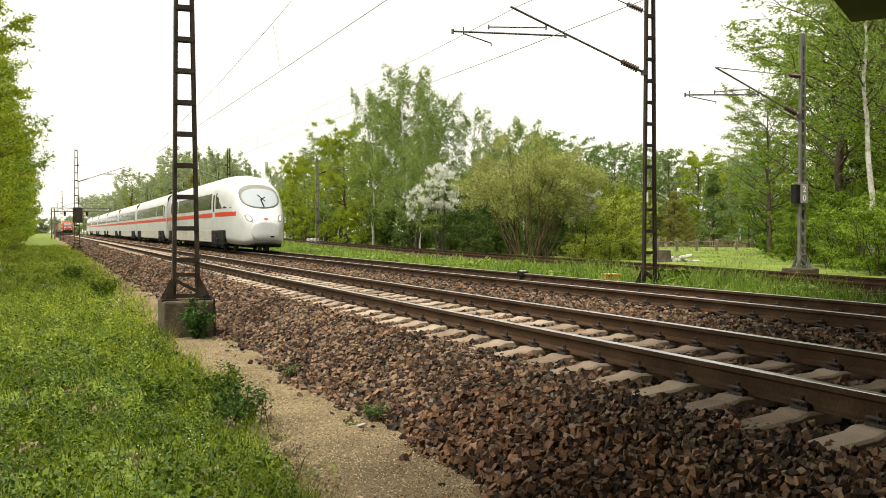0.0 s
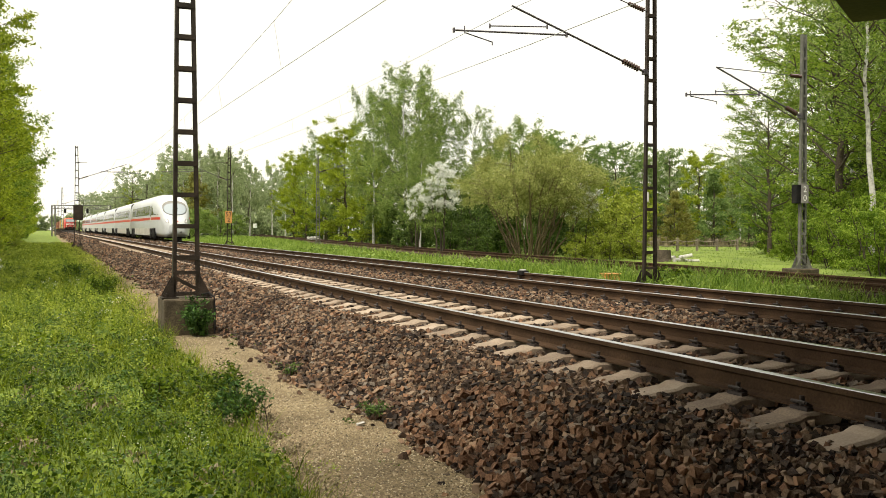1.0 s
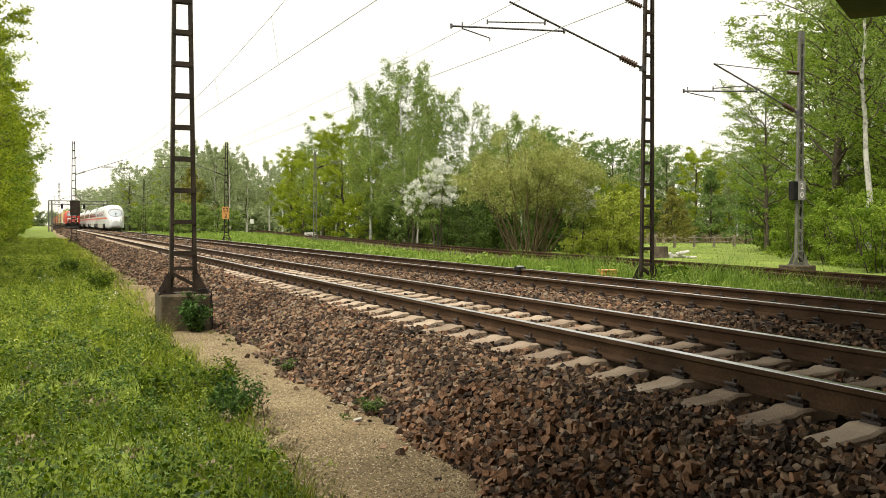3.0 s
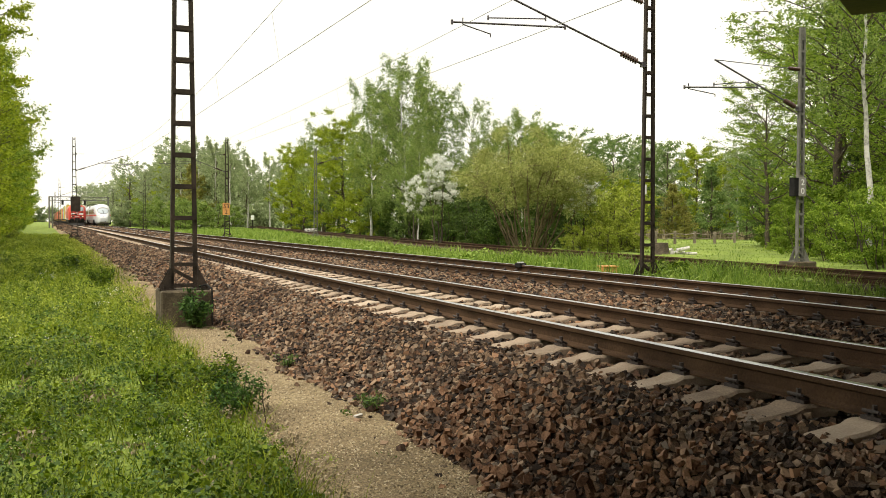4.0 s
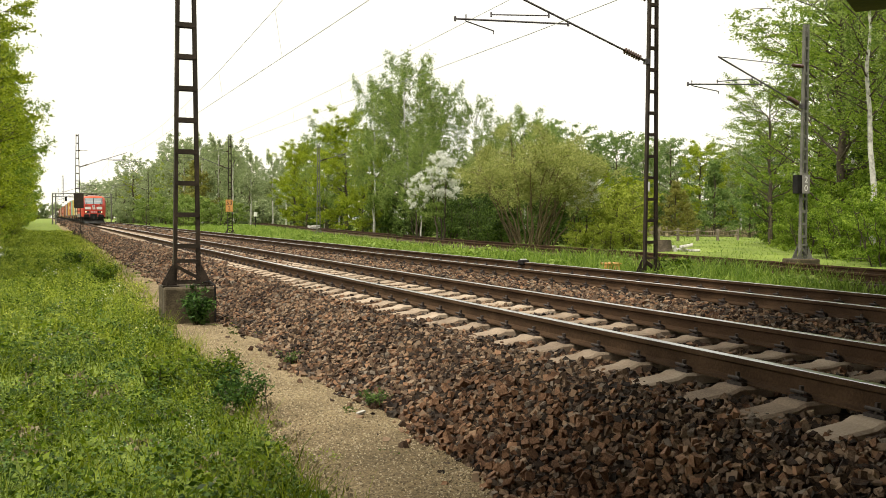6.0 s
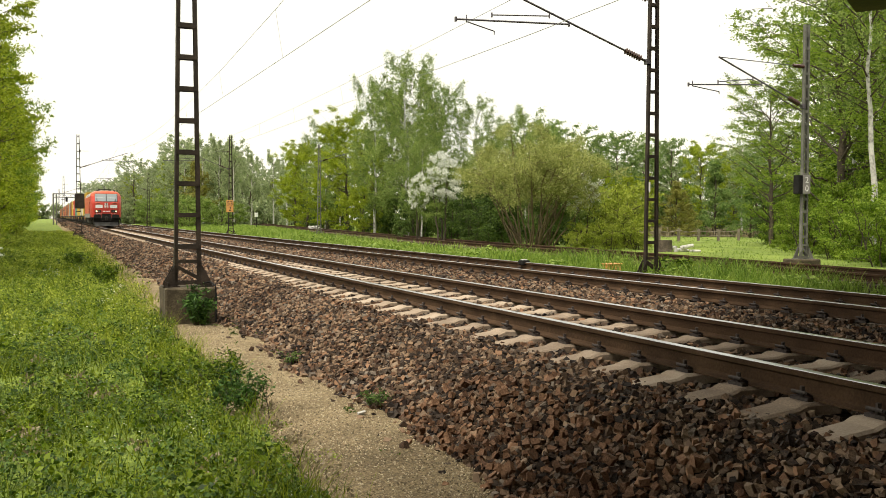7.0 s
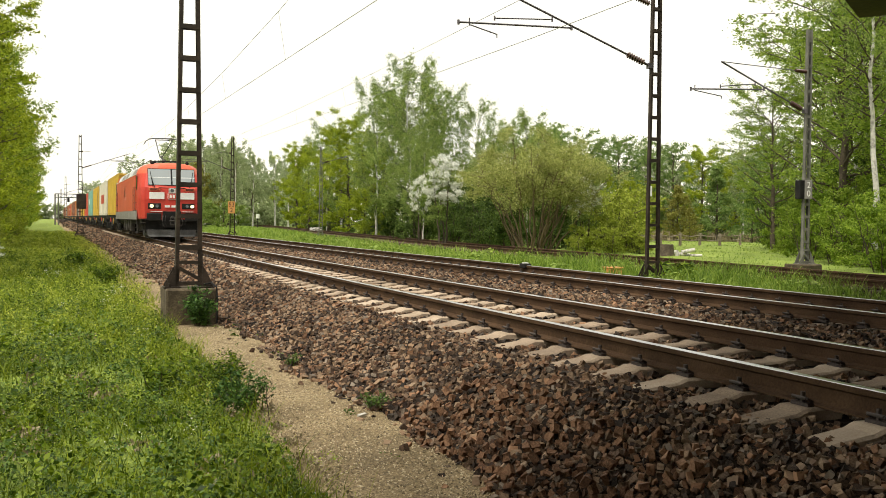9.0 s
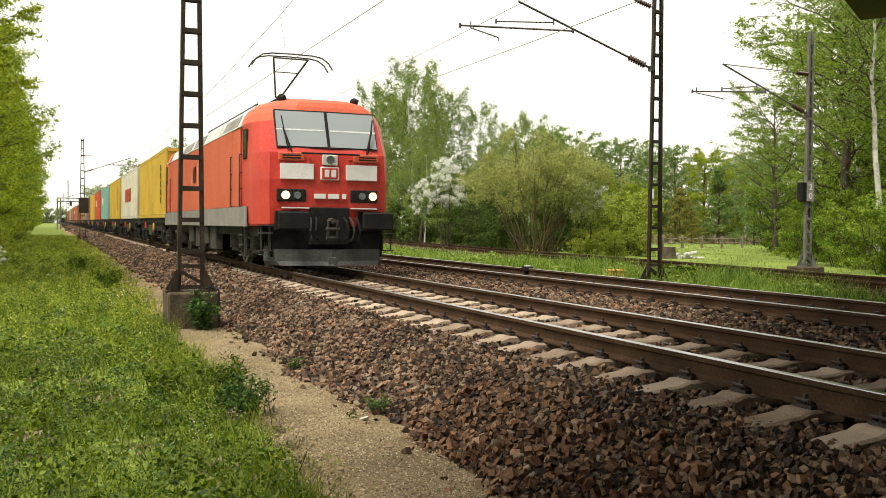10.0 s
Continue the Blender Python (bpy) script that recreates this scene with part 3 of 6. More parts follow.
def tree(name, label, seed, height, width, trunk_r, leaf_m, bark_m, leaves, leaf_size, low=0.25, limbs=22, lean=0.0, shape="oval", category="tree", flat=0.0, stems=1,
         tuft=0.05, subs=4, rise=(0.1, 0.55), droop=0.0, splay=0.3, tall=0.75, wood=None, fine=True):
    """A tapered trunk, limbs with side shoots, and tufts of single leaves strung along the shoots."""
    rng = random.Random(seed)
    t = thing(name, label, category)
    tips, radii = [], []
    bt, bl = Wood(), Wood()
    for s in range(stems):
        a0 = rng.uniform(0, 6.283)
        off = Vector((math.cos(a0), math.sin(a0), 0)) * (rng.uniform(0.02, 0.12) * width if stems > 1 else 0)
        spread = Vector((math.cos(a0), math.sin(a0), 0)) * (width * splay * math.sqrt(rng.random()) if stems > 1 else width * 0.04 * rng.random())
        hh = height * (rng.uniform(0.78, 0.95) if stems > 1 else 0.86)
        if stems > 1:
            hh *= 1 - 0.35 * (spread.length / (width * 0.5)) ** 2
        trunk = limb_points(rng, off + Vector((0, 0, -0.3)), off + spread + Vector((lean * height, 0, hh)), 9, (0.02 if stems > 1 else 0.008) * height)
        bt.limb(trunk, trunk_r, trunk_r * 0.12, 8 if stems == 1 else 5)
        per = max(1, limbs // stems)
        for k in range(per):
            f = low + (0.99 - low) * (k + rng.random()) / per
            seg = min(int(f * 9), 8)
            base = trunk[seg].lerp(trunk[seg + 1], f * 9 - seg)
            g = (f - low) / (1 - low)
            if shape == "oval":
                reach = math.sin(math.pi * (0.17 + 0.72 * g)) ** 0.75
            elif shape == "cone":
                reach = 1.04 - g
            else:
                reach = math.sqrt(max(0.05, 1 - g ** 2.2))
            reach *= width / 2 * rng.uniform(0.6, 1.08) * (0.55 if stems > 1 else 1)
            ang = rng.uniform(0, 6.283)
            up = (rng.uniform(*rise) + (0.9 * g * g if stems == 1 else 0.0)) * reach
            tip = base + Vector((math.cos(ang) * reach, math.sin(ang) * reach, up))
            pts = limb_points(rng, base, tip, 4, reach * 0.1)
            bl.limb(pts, max(0.012, trunk_r * 0.3 * (1 - g * 0.6)), 0.006, 5 if fine else 3)
            for q in range(subs):
                h = rng.uniform(0.25, 1.0)
                sg = min(int(h * 4), 3)
                b0 = pts[sg].lerp(pts[sg + 1], h * 4 - sg)
                a2 = ang + rng.choice((-1, 1)) * rng.uniform(0.3, 1.2)
                ln = reach * rng.uniform(0.25, 0.5) * (1.15 - 0.5 * h)
                e = b0 + Vector((math.cos(a2) * ln, math.sin(a2) * ln, ln * rng.uniform(-0.15, 0.7)))
                if fine:
                    bl.limb([b0, b0.lerp(e, 0.5) + Vector((0, 0, 0.06 * ln)), e], max(0.007, trunk_r * 0.09), 0.003, 3)
                for w in (0.35, 0.7, 1.0):
                    p = b0.lerp(e, w)
                    tips.append(p)
                    radii.append(width * tuft * rng.uniform(0.5, 1.3))
                if droop:
                    x = e
                    for w in range(3):
                        x = x + Vector((rng.gauss(0, 0.05), rng.gauss(0, 0.05), -droop * rng.uniform(0.2, 0.45)))
                        tips.append(x)
                        radii.append(width * tuft * rng.uniform(0.4, 0.9))
    bt.mesh("trunk", bark_m, t)
    tagged(bl.mesh("branching", wood or bark_m, t), kind="stuff")
    leaf_mesh("crown", [p[:] for p in tips], radii, leaves, leaf_size, leaf_m, t, seed, flat, tall=tall)
    return t


def put(t, x, y, s=1.0, rz=0.0, first=False, dz=0.0, sz=None):
    """Stands a tree, or a copy of it, on the ground."""
    m = pose(x, y, soil(x, y) + dz, 0, 0, rz) @ Matrix.Diagonal((s, s, sz or s, 1))
    if first:
        t.matrix_basis = m
        return t
    return copy_thing(t, m)


def plant(t, places):
    """Stands the tree at the first place and copies of it at the others; a place may name its own height."""
    for p in places[1:]:
        put(t, p[0], p[1], p[2], p[3], sz=p[4] if len(p) > 4 else None)
    p = places[0]
    put(t, p[0], p[1], p[2], p[3], first=True, sz=p[4] if len(p) > 4 else None)


def polar(az, d):
    return math.sin(radians(az)) * d, math.cos(radians(az)) * d


# birches and young trees behind the branch line
birch = tree("birch_tree", "slender birch with pale bark and light hanging foliage", 11, 13.2, 6.6, 0.13, M_LEAF, M_BIRCH, 28000, 0.075, low=0.18, limbs=44, subs=4, rise=(0.2, 0.8), droop=1.0, tuft=0.055, tall=1.15, wood=M_BARK)
plant(birch, [(23.6, 63, 1.0, 0), (23.2, 69, 0.9, 77), (25.6, 66, 0.99, 154), (28.2, 68, 0.9, 231), (30.6, 66, 0.82, 308), (29.6, 106, 0.98, 25), (26.4, 76, 0.98, 102), (33.5, 68, 0.72, 179), (28.4, 96, 0.85, 256), (31.6, 60, 0.72, 333), (22.6, 60, 0.66, 50), (36.0, 66, 0.66, 127), (21.6, 55, 0.5, 210)])
yellow = tree("young_oak", "bright yellow-green young tree at the wood's edge", 12, 13.0, 7.0, 0.18, M_LEAFYEL, M_BARK, 34000, 0.11, low=0.05, limbs=60, subs=4, tuft=0.055)
plant(yellow, [(27.4, 90, 0.95, 0), (33.4, 136, 1.0, 77), (36.6, 140, 1.0, 154), (25.2, 78, 0.68, 231), (30.6, 118, 0.86, 308), (24.2, 72, 0.55, 30), (29.2, 104, 0.75, 140)])
under = tree("undergrowth_shrub", "leafy undergrowth shrub, its green darkened to read as shade", 13, 4.2, 5.0, 0.05, M_LEAFDARK, M_BARK, 9000, 0.1, low=0.05, fine=False, limbs=36, stems=6, shape="dome", category="shrub", tuft=0.07)
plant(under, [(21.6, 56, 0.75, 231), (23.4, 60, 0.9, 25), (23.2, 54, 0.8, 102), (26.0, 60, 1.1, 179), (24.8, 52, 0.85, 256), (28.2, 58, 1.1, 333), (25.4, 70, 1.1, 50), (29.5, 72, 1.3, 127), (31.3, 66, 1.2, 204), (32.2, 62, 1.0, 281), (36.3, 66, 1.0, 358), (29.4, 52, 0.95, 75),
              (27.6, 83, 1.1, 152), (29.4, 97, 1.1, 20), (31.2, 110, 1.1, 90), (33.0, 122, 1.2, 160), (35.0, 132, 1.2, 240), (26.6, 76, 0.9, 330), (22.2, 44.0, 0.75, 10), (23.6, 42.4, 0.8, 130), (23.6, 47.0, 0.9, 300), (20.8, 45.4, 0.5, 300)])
hawthorn = tree("hawthorn", "hawthorn bush full of white blossom", 14, 5.2, 3.0, 0.06, M_LEAF, M_BARK, 6000, 0.06, low=0.35, limbs=30, stems=4, shape="dome", category="shrub", tuft=0.07, splay=0.2)
put(hawthorn, 19.6, 46.8, 1, 0, first=True)
rngh = np.random.default_rng(3)
cc = rngh.normal(0, 1, (95, 3))
cc /= np.linalg.norm(cc, axis=1)[:, None]
cc = cc * np.array([1.2, 1.2, 1.45]) * rngh.uniform(0.5, 1.0, (95, 1)) + np.array([0, 0, 3.5])
leaf_mesh("blossom", cc, rngh.uniform(0.06, 0.26, 95), 15000, 0.05, M_BLOSSOM, hawthorn, 4)["label"] = "white blossom"
put(hawthorn, 24.0, 39.6, 0.82, 100)
put(hawthorn, 20.0, 51.5, 0.55, 190, sz=0.8)
put(hawthorn, 36.5, 128, 0.6, 190, sz=0.4)
M_STEM = mat_of("olive_brown_stems", ((0.06, 0.045, 0.022), (0.14, 0.105, 0.055), (0.24, 0.19, 0.11)), rough=0.9, scale=3, fine=18, bump=0.4)
willow = tree("willow_bush", "large rounded pale green willow bush with many bare stems", 15, 6.0, 6.8, 0.05, M_LEAFPALE, M_STEM, 60000, 0.052, low=0.5, limbs=150, stems=24, shape="dome", category="shrub", tuft=0.05, subs=4, rise=(0.1, 0.6), droop=0.3, splay=0.46, tall=0.8)
put(willow, 20.6, 38.6, 1, 0, first=True)
put(willow, 26.5, 50.0, 0.85, 140, sz=1.05)
M_LEAFLIME = leaf_mat("lime_shrub_leaves", (0.16, 0.21, 0.02), (0.32, 0.38, 0.04), (0.47, 0.52, 0.09), 0.55)
yb = tree("low_shrub", "low yellow-green shrub at the meadow's edge", 16, 1.7, 2.4, 0.02, M_LEAFLIME, M_BARK, 6500, 0.045, low=0.05, limbs=36, stems=7, shape="dome", category="shrub", tuft=0.06)
plant(yb, [(22.3, 36.4, 0.9, 0), (23.0, 35.6, 0.85, 77), (24.6, 38, 1.3, 154), (26.4, 41, 1.7, 231), (21.0, 35.2, 0.55, 308), (25.2, 36.6, 1.0, 25), (26.4, 40.0, 1.9, 60), (28.6, 44.0, 2.3, 110), (31.5, 49.0, 2.4, 170)])

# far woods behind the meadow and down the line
# The far woods take the paled leaf colour in place of haze.
oak = tree("wood_tree", "tall broadleaf tree, leaf colour paled for distance haze", 17, 15.0, 8.5, 0.22, M_LEAFFAR, M_BARK, 7500, 0.21, low=0.1, limbs=60, subs=4, tuft=0.045, fine=False)
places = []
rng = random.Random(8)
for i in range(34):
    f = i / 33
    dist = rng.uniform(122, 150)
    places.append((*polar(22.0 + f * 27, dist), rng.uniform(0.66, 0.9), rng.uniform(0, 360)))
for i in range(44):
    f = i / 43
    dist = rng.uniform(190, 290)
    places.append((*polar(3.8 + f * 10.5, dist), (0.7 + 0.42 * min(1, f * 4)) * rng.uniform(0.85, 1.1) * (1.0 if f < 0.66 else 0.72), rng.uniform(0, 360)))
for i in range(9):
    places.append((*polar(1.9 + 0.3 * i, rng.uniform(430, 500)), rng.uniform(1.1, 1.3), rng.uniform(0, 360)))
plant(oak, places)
light = tree("spring_tree", "light green tree among the darker woods", 18, 13, 7.5, 0.2, M_LEAFYEL, M_BARK, 9000, 0.18, low=0.08, limbs=50, tuft=0.05, fine=False)
plant(light, [(*polar(38.1, 106), 0.82, 0), (*polar(40.0, 112), 0.7, 40), (*polar(33.9, 98), 0.5, 90), (17, 215, 0.9, 90), (23, 200, 1.1, 10), (28, 205, 1.0, 50), (*polar(32.2, 92), 0.55, 150), (*polar(35.0, 110), 0.55, 220)])
M_LEAFMID = leaf_mat("summer_green_leaves", (0.075, 0.14, 0.028), (0.17, 0.26, 0.062), (0.3, 0.39, 0.12), 0.5)
M_LEAFOLIVE = leaf_mat("olive_young_leaves", (0.14, 0.14, 0.025), (0.25, 0.24, 0.05), (0.37, 0.36, 0.09), 0.5)
plant(tree("meadow_oak", "full green oak at the far edge of the meadow", 26, 12.0, 7.4, 0.22, M_LEAFMID, M_BARK, 12000, 0.15, low=0.06, limbs=60, tuft=0.05, fine=False),
      [(*polar(33.2, 104), 0.92, 0), (*polar(31.6, 100), 0.9, 70), (*polar(34.8, 112), 0.86, 140), (*polar(36.4, 116), 0.98, 200), (*polar(30.0, 96), 0.95, 260), (*polar(41.2, 104), 0.8, 20), (*polar(28.6, 90), 0.9, 320), (*polar(42.8, 96), 0.9, 111), (*polar(39.6, 118), 0.75, 222)])
plant(tree("dark_maple", "dense dark green cone-shaped tree in the meadow", 27, 9.0, 6.4, 0.16, M_LEAFMID, M_BARK, 14000, 0.12, low=0.05, limbs=60, tuft=0.055, shape="cone", fine=False), [(*polar(38.9, 96), 0.95, 0), (*polar(40.9, 92), 0.7, 130)])
plant(tree("olive_tree", "bushy olive-yellow young tree in the meadow", 28, 6.4, 5.2, 0.12, M_LEAFOLIVE, M_BARK, 9000, 0.11, low=0.05, limbs=50, tuft=0.06, shape="cone", fine=False), [(*polar(36.7, 95), 0.95, 0), (*polar(37.4, 92), 0.55, 90), (*polar(8.0, 172), 2.0, 40)])
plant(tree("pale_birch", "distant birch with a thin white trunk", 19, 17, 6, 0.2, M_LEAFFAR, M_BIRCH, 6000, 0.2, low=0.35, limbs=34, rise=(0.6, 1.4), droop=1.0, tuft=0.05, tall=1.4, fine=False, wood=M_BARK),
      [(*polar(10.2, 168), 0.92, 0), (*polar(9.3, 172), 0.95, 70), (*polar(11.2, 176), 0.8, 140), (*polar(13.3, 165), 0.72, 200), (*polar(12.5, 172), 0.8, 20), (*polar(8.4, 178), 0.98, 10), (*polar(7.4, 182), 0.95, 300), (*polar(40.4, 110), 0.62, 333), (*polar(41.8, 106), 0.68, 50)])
verge = tree("verge_shrub", "rounded light green shrub on the verge beyond the line", 25, 4.2, 5.0, 0.05, M_LEAF, M_BARK, 6000, 0.12, low=0.04, limbs=36, stems=6, shape="dome", category="shrub", tuft=0.06, fine=False)
plant(verge, [(16.5, 128, 1.0, 0), (18, 135, 1.2, 50), (20, 142, 1.2, 120), (23, 140, 1.1, 200), (17, 150, 1.3, 20), (21, 155, 1.3, 290), (26, 158, 1.0, 10), (15.5, 168, 1.2, 300), (30, 165, 1.1, 75)])

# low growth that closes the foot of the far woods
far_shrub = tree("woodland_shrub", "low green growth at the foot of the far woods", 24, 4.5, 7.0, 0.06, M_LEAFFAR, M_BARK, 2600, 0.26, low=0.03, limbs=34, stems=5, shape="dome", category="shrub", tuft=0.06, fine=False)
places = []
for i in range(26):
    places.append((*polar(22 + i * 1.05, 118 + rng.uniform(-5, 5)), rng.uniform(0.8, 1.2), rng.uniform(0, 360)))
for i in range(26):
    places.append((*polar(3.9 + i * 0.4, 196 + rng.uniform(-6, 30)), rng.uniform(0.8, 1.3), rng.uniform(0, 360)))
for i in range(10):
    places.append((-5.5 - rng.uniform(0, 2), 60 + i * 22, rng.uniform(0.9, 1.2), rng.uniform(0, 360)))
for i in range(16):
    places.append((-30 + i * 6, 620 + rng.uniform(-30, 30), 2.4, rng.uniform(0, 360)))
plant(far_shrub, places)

# the wood beside the branch line
beech = tree("beech_tree", "tall beech with layered spreading limbs in fresh leaf", 21, 15.5, 10.5, 0.24, M_LEAFBEECH, M_BARK, 36000, 0.08, low=0.16, limbs=46, subs=6, rise=(0.2, 0.95), flat=0.6, tuft=0.042, tall=0.5)
plant(beech, [(30.8, 30, 0.95, 0), (31.0, 26.5, 0.9, 77), (41.5, 42, 0.85, 154), (39.6, 36, 0.95, 231), (36.0, 30, 1.0, 308), (49.4, 48, 1.0, 25), (49.0, 44, 1.1, 102), (37.0, 41, 0.62, 60)])
tall_birch = tree("birch_tree", "birch with a bright white trunk at the wood's edge", 22, 14.0, 5.0, 0.13, M_LEAF, M_BIRCH, 16000, 0.06, low=0.42, limbs=30, lean=-0.04, tuft=0.05, rise=(0.4, 1.1), droop=1.0, tall=1.4, wood=M_BARK)
put(tall_birch, 26.7, 24.5, 1, 0, first=True)
put(tall_birch, 34.3, 33, 0.95, 130)
edge = tree("edge_shrub", "dense green bramble and shrub at the wood's foot", 23, 2.9, 4.2, 0.03, M_LEAFBEECH, M_BARK, 15000, 0.06, fine=False, low=0.03, limbs=45, stems=9, shape="dome", category="shrub", tuft=0.05, subs=4)
plant(edge, [(26.7, 26, 0.8, 0), (29.0, 30, 0.8, 77), (26.1, 24, 1.0, 154), (33.7, 36, 0.95, 231), (31.2, 31, 1.1, 308), (30.9, 29, 1.3, 25), (38.7, 40, 1.2, 102), (40.6, 44, 0.9, 179), (34.2, 31, 1.5, 256), (43.9, 44, 1.6, 333), (23.5, 21, 0.9, 50), (51.9, 56, 1.2, 127)])
# Dark-coloured shrubs stand in for shade inside the beech wood.
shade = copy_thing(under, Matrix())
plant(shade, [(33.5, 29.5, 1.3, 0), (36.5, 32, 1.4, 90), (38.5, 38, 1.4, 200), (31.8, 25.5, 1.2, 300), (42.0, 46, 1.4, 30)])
shade["label"] = "shrub under the beeches, coloured dark to read as deep shade"

# the wood on the near side
left_tree = tree("roadside_oak", "yellow-green oak whose branches reach towards the line", 31, 13.5, 6.4, 0.2, M_LEAFYEL, M_BARK, 52000, 0.07, low=0.05, limbs=64, subs=5, tuft=0.042, flat=0.4, tall=0.6)
plant(left_tree, [(-3.9, 27, 1.0, 20), (-3.85, 34, 1.0, 70), (-3.6, 42, 0.95, 140)])
far_left = tree("line_side_tree", "yellow-green tree in the row beside the railway", 32, 14.0, 6.5, 0.2, M_LEAFYEL, M_BARK, 12000, 0.115, low=0.04, limbs=60, tuft=0.055, fine=False)
places = []
for i in range(23):
    y = 50 + i * 5.5 + (i * i) * 0.16
    places.append((-3.8 + rng.uniform(-0.5, 0.5) - 0.004 * y, y, rng.uniform(0.86, 1.05), rng.uniform(0, 360)))
plant(far_left, places)
green_row = tree("line_side_oak", "fresh green oak in the row beside the railway", 33, 12.5, 6.6, 0.2, M_LEAFBEECH, M_BARK, 14000, 0.105, low=0.04, limbs=60, tuft=0.055, fine=False)
plant(green_row, [(-3.4, 57, 0.95, 0), (-3.7, 68, 1.0, 60), (-3.6, 79, 0.9, 120), (-3.9, 96, 1.0, 200), (-4.1, 118, 1.0, 280)])
lshrub = copy_thing(yb, pose(0, 0, 0))
plant(lshrub, [(-2.3, 25, 0.9, 0), (-2.5, 28, 1.0, 50), (-2.5, 33, 1.1, 120), (-2.6, 39, 1.1, 210), (-2.7, 46, 1.2, 20), (-2.8, 54, 1.3, 300), (-2.8, 64, 1.4, 80), (-2.9, 76, 1.5, 180), (-3.0, 90, 1.6, 10), (-3.1, 106, 1.7, 60)])
lshrub["label"] = "straggling shrub at the foot of the trees"
put(hawthorn, -1.5, 26.0, 0.32, 60, sz=0.24)["label"] = "low white-flowering shrub at the foot of the trees"


def blades(name, label, region, count, h, w, mat, seed, lean=0.35, keep=None, parent=None):
    """Bent grass blades over a rectangle of the plan, thinning with distance."""
    rng = np.random.default_rng(seed)
    x0, x1, y0, y1 = region
    x = rng.uniform(x0, x1, count)
    y = y0 * (y1 / y0) ** rng.uniform(0, 1, count) if y0 > 0 else rng.uniform(y0, y1, count)
    if keep is not None:
        k = keep(x, y, rng)
        x, y = x[k], y[k]
    n = len(x)
    z = soil_np(x, y) - 0.01
    patch = 0.65 + 0.5 * (np.sin(x * 2.3 + 1.3 * np.sin(y * 0.9)) * np.sin(y * 1.1 + x) * 0.5 + 0.5)
    hh = h * rng.uniform(0.45, 1.2, n) * patch
    a = rng.uniform(0, 2 * np.pi, n)
    b = rng.uniform(0, 2 * np.pi, n)
    ln = hh * lean * rng.uniform(0.2, 1.6, n)
    ww = w * rng.uniform(0.6, 1.4, n) * np.clip(np.sqrt(y / 8.0), 1, 4)
    base = np.stack([x, y, z], -1)
    side = np.stack([np.cos(b), np.sin(b), np.zeros(n)], -1) * ww[:, None] / 2
    go = np.stack([np.cos(a), np.sin(a), np.zeros(n)], -1)
    mid = base + go * (ln * 0.35)[:, None] + np.stack([0 * x, 0 * x, hh * 0.6], -1)
    tip = base + go * ln[:, None] + np.stack([0 * x, 0 * x, hh], -1)
    v = np.stack([base - side, base + side, mid + side * 0.7, mid - side * 0.7, tip + side * 0.1, tip - side * 0.1], 1).reshape(-1, 3)
    i = np.arange(n)[:, None] * 6
    f = np.concatenate([i + np.array([[0, 1, 2, 3]]), i + np.array([[3, 2, 4, 5]])], 0)
    ob = fast_mesh(name, v, f, mat, parent)
    return tagged(ob, label, "grass", kind="stuff")


M_HERBVERGE = leaf_mat("green_verge_grass", (0.07, 0.13, 0.012), (0.14, 0.225, 0.025), (0.24, 0.33, 0.05), 0.4)
blades("meadow_grass", "lush green grass beside the path", (-5, 2.4, 3.2, 110), 72000, 0.25, 0.008, M_GRASS, 41, lean=0.7, keep=lambda x, y, r: (x > -0.5 - 0.06 * y) & (r.random(len(x)) < np.interp(y, (6, 14), (0.5, 1.0))) & (x < np.interp(y, (3, 6, 9, 13, 16, 22, 40, 80), (1.3, 1.45, 1.6, 1.6, 1.75, 2.0, 2.2, 2.3)) + 0.1 * np.sin(y * 1.7) + 0.06 * np.sin(y * 4.3) + r.normal(0, 0.07, len(x))))
blades("path_edge_grass", "taller grass tufts along the edge of the path", (1.1, 1.75, 3.6, 17), 3600, 0.3, 0.006, M_GRASS, 45, lean=0.6, keep=lambda x, y, r: (np.sin(y * 2.9) + np.sin(y * 1.3 + 1) > 0.2) & (x < np.interp(y, (3, 6, 9, 13, 17), (1.3, 1.45, 1.62, 1.62, 1.75))))
blades("verge_grass", "pale green grass verge between the main line and the branch", (12.0, 30, 9, 160), 46000, 0.3, 0.018, M_VERGE, 42, lean=0.6, keep=lambda x, y, r: (x < np.interp(y, [p[0] for p in XBRANCH], [p[1] for p in XBRANCH]) - 1.5) & (x > 12.0))
blades("tall_verge_grass", "tall green grass in front of the branch line", (12.5, 17.5, 12, 27), 9000, 0.5, 0.012, M_HERBVERGE, 46, lean=0.5, keep=lambda x, y, r: (x < np.interp(y, [p[0] for p in XBRANCH], [p[1] for p in XBRANCH]) - 1.0) & (np.sin(x * 2.1 + y) + np.sin(y * 0.8) > -0.6))
blades("meadow_beyond", "short green meadow grass beyond the branch line", (18.5, 75, 14, 110), 30000, 0.11, 0.011, M_HERBVERGE, 43, lean=0.7, keep=lambda x, y, r: x > np.interp(y, [p[0] for p in XBRANCH], [p[1] for p in XBRANCH]) + 1.8)
blades("dry_reed_belt", "belt of tall dry beige grass across the meadow", (45, 105, 66, 105), 13000, 0.85, 0.06, M_DRYGRASS, 44, keep=lambda x, y, r: (x * 0.5 + y * 0.85 > 92) & (x * 0.5 + y * 0.85 < 122))


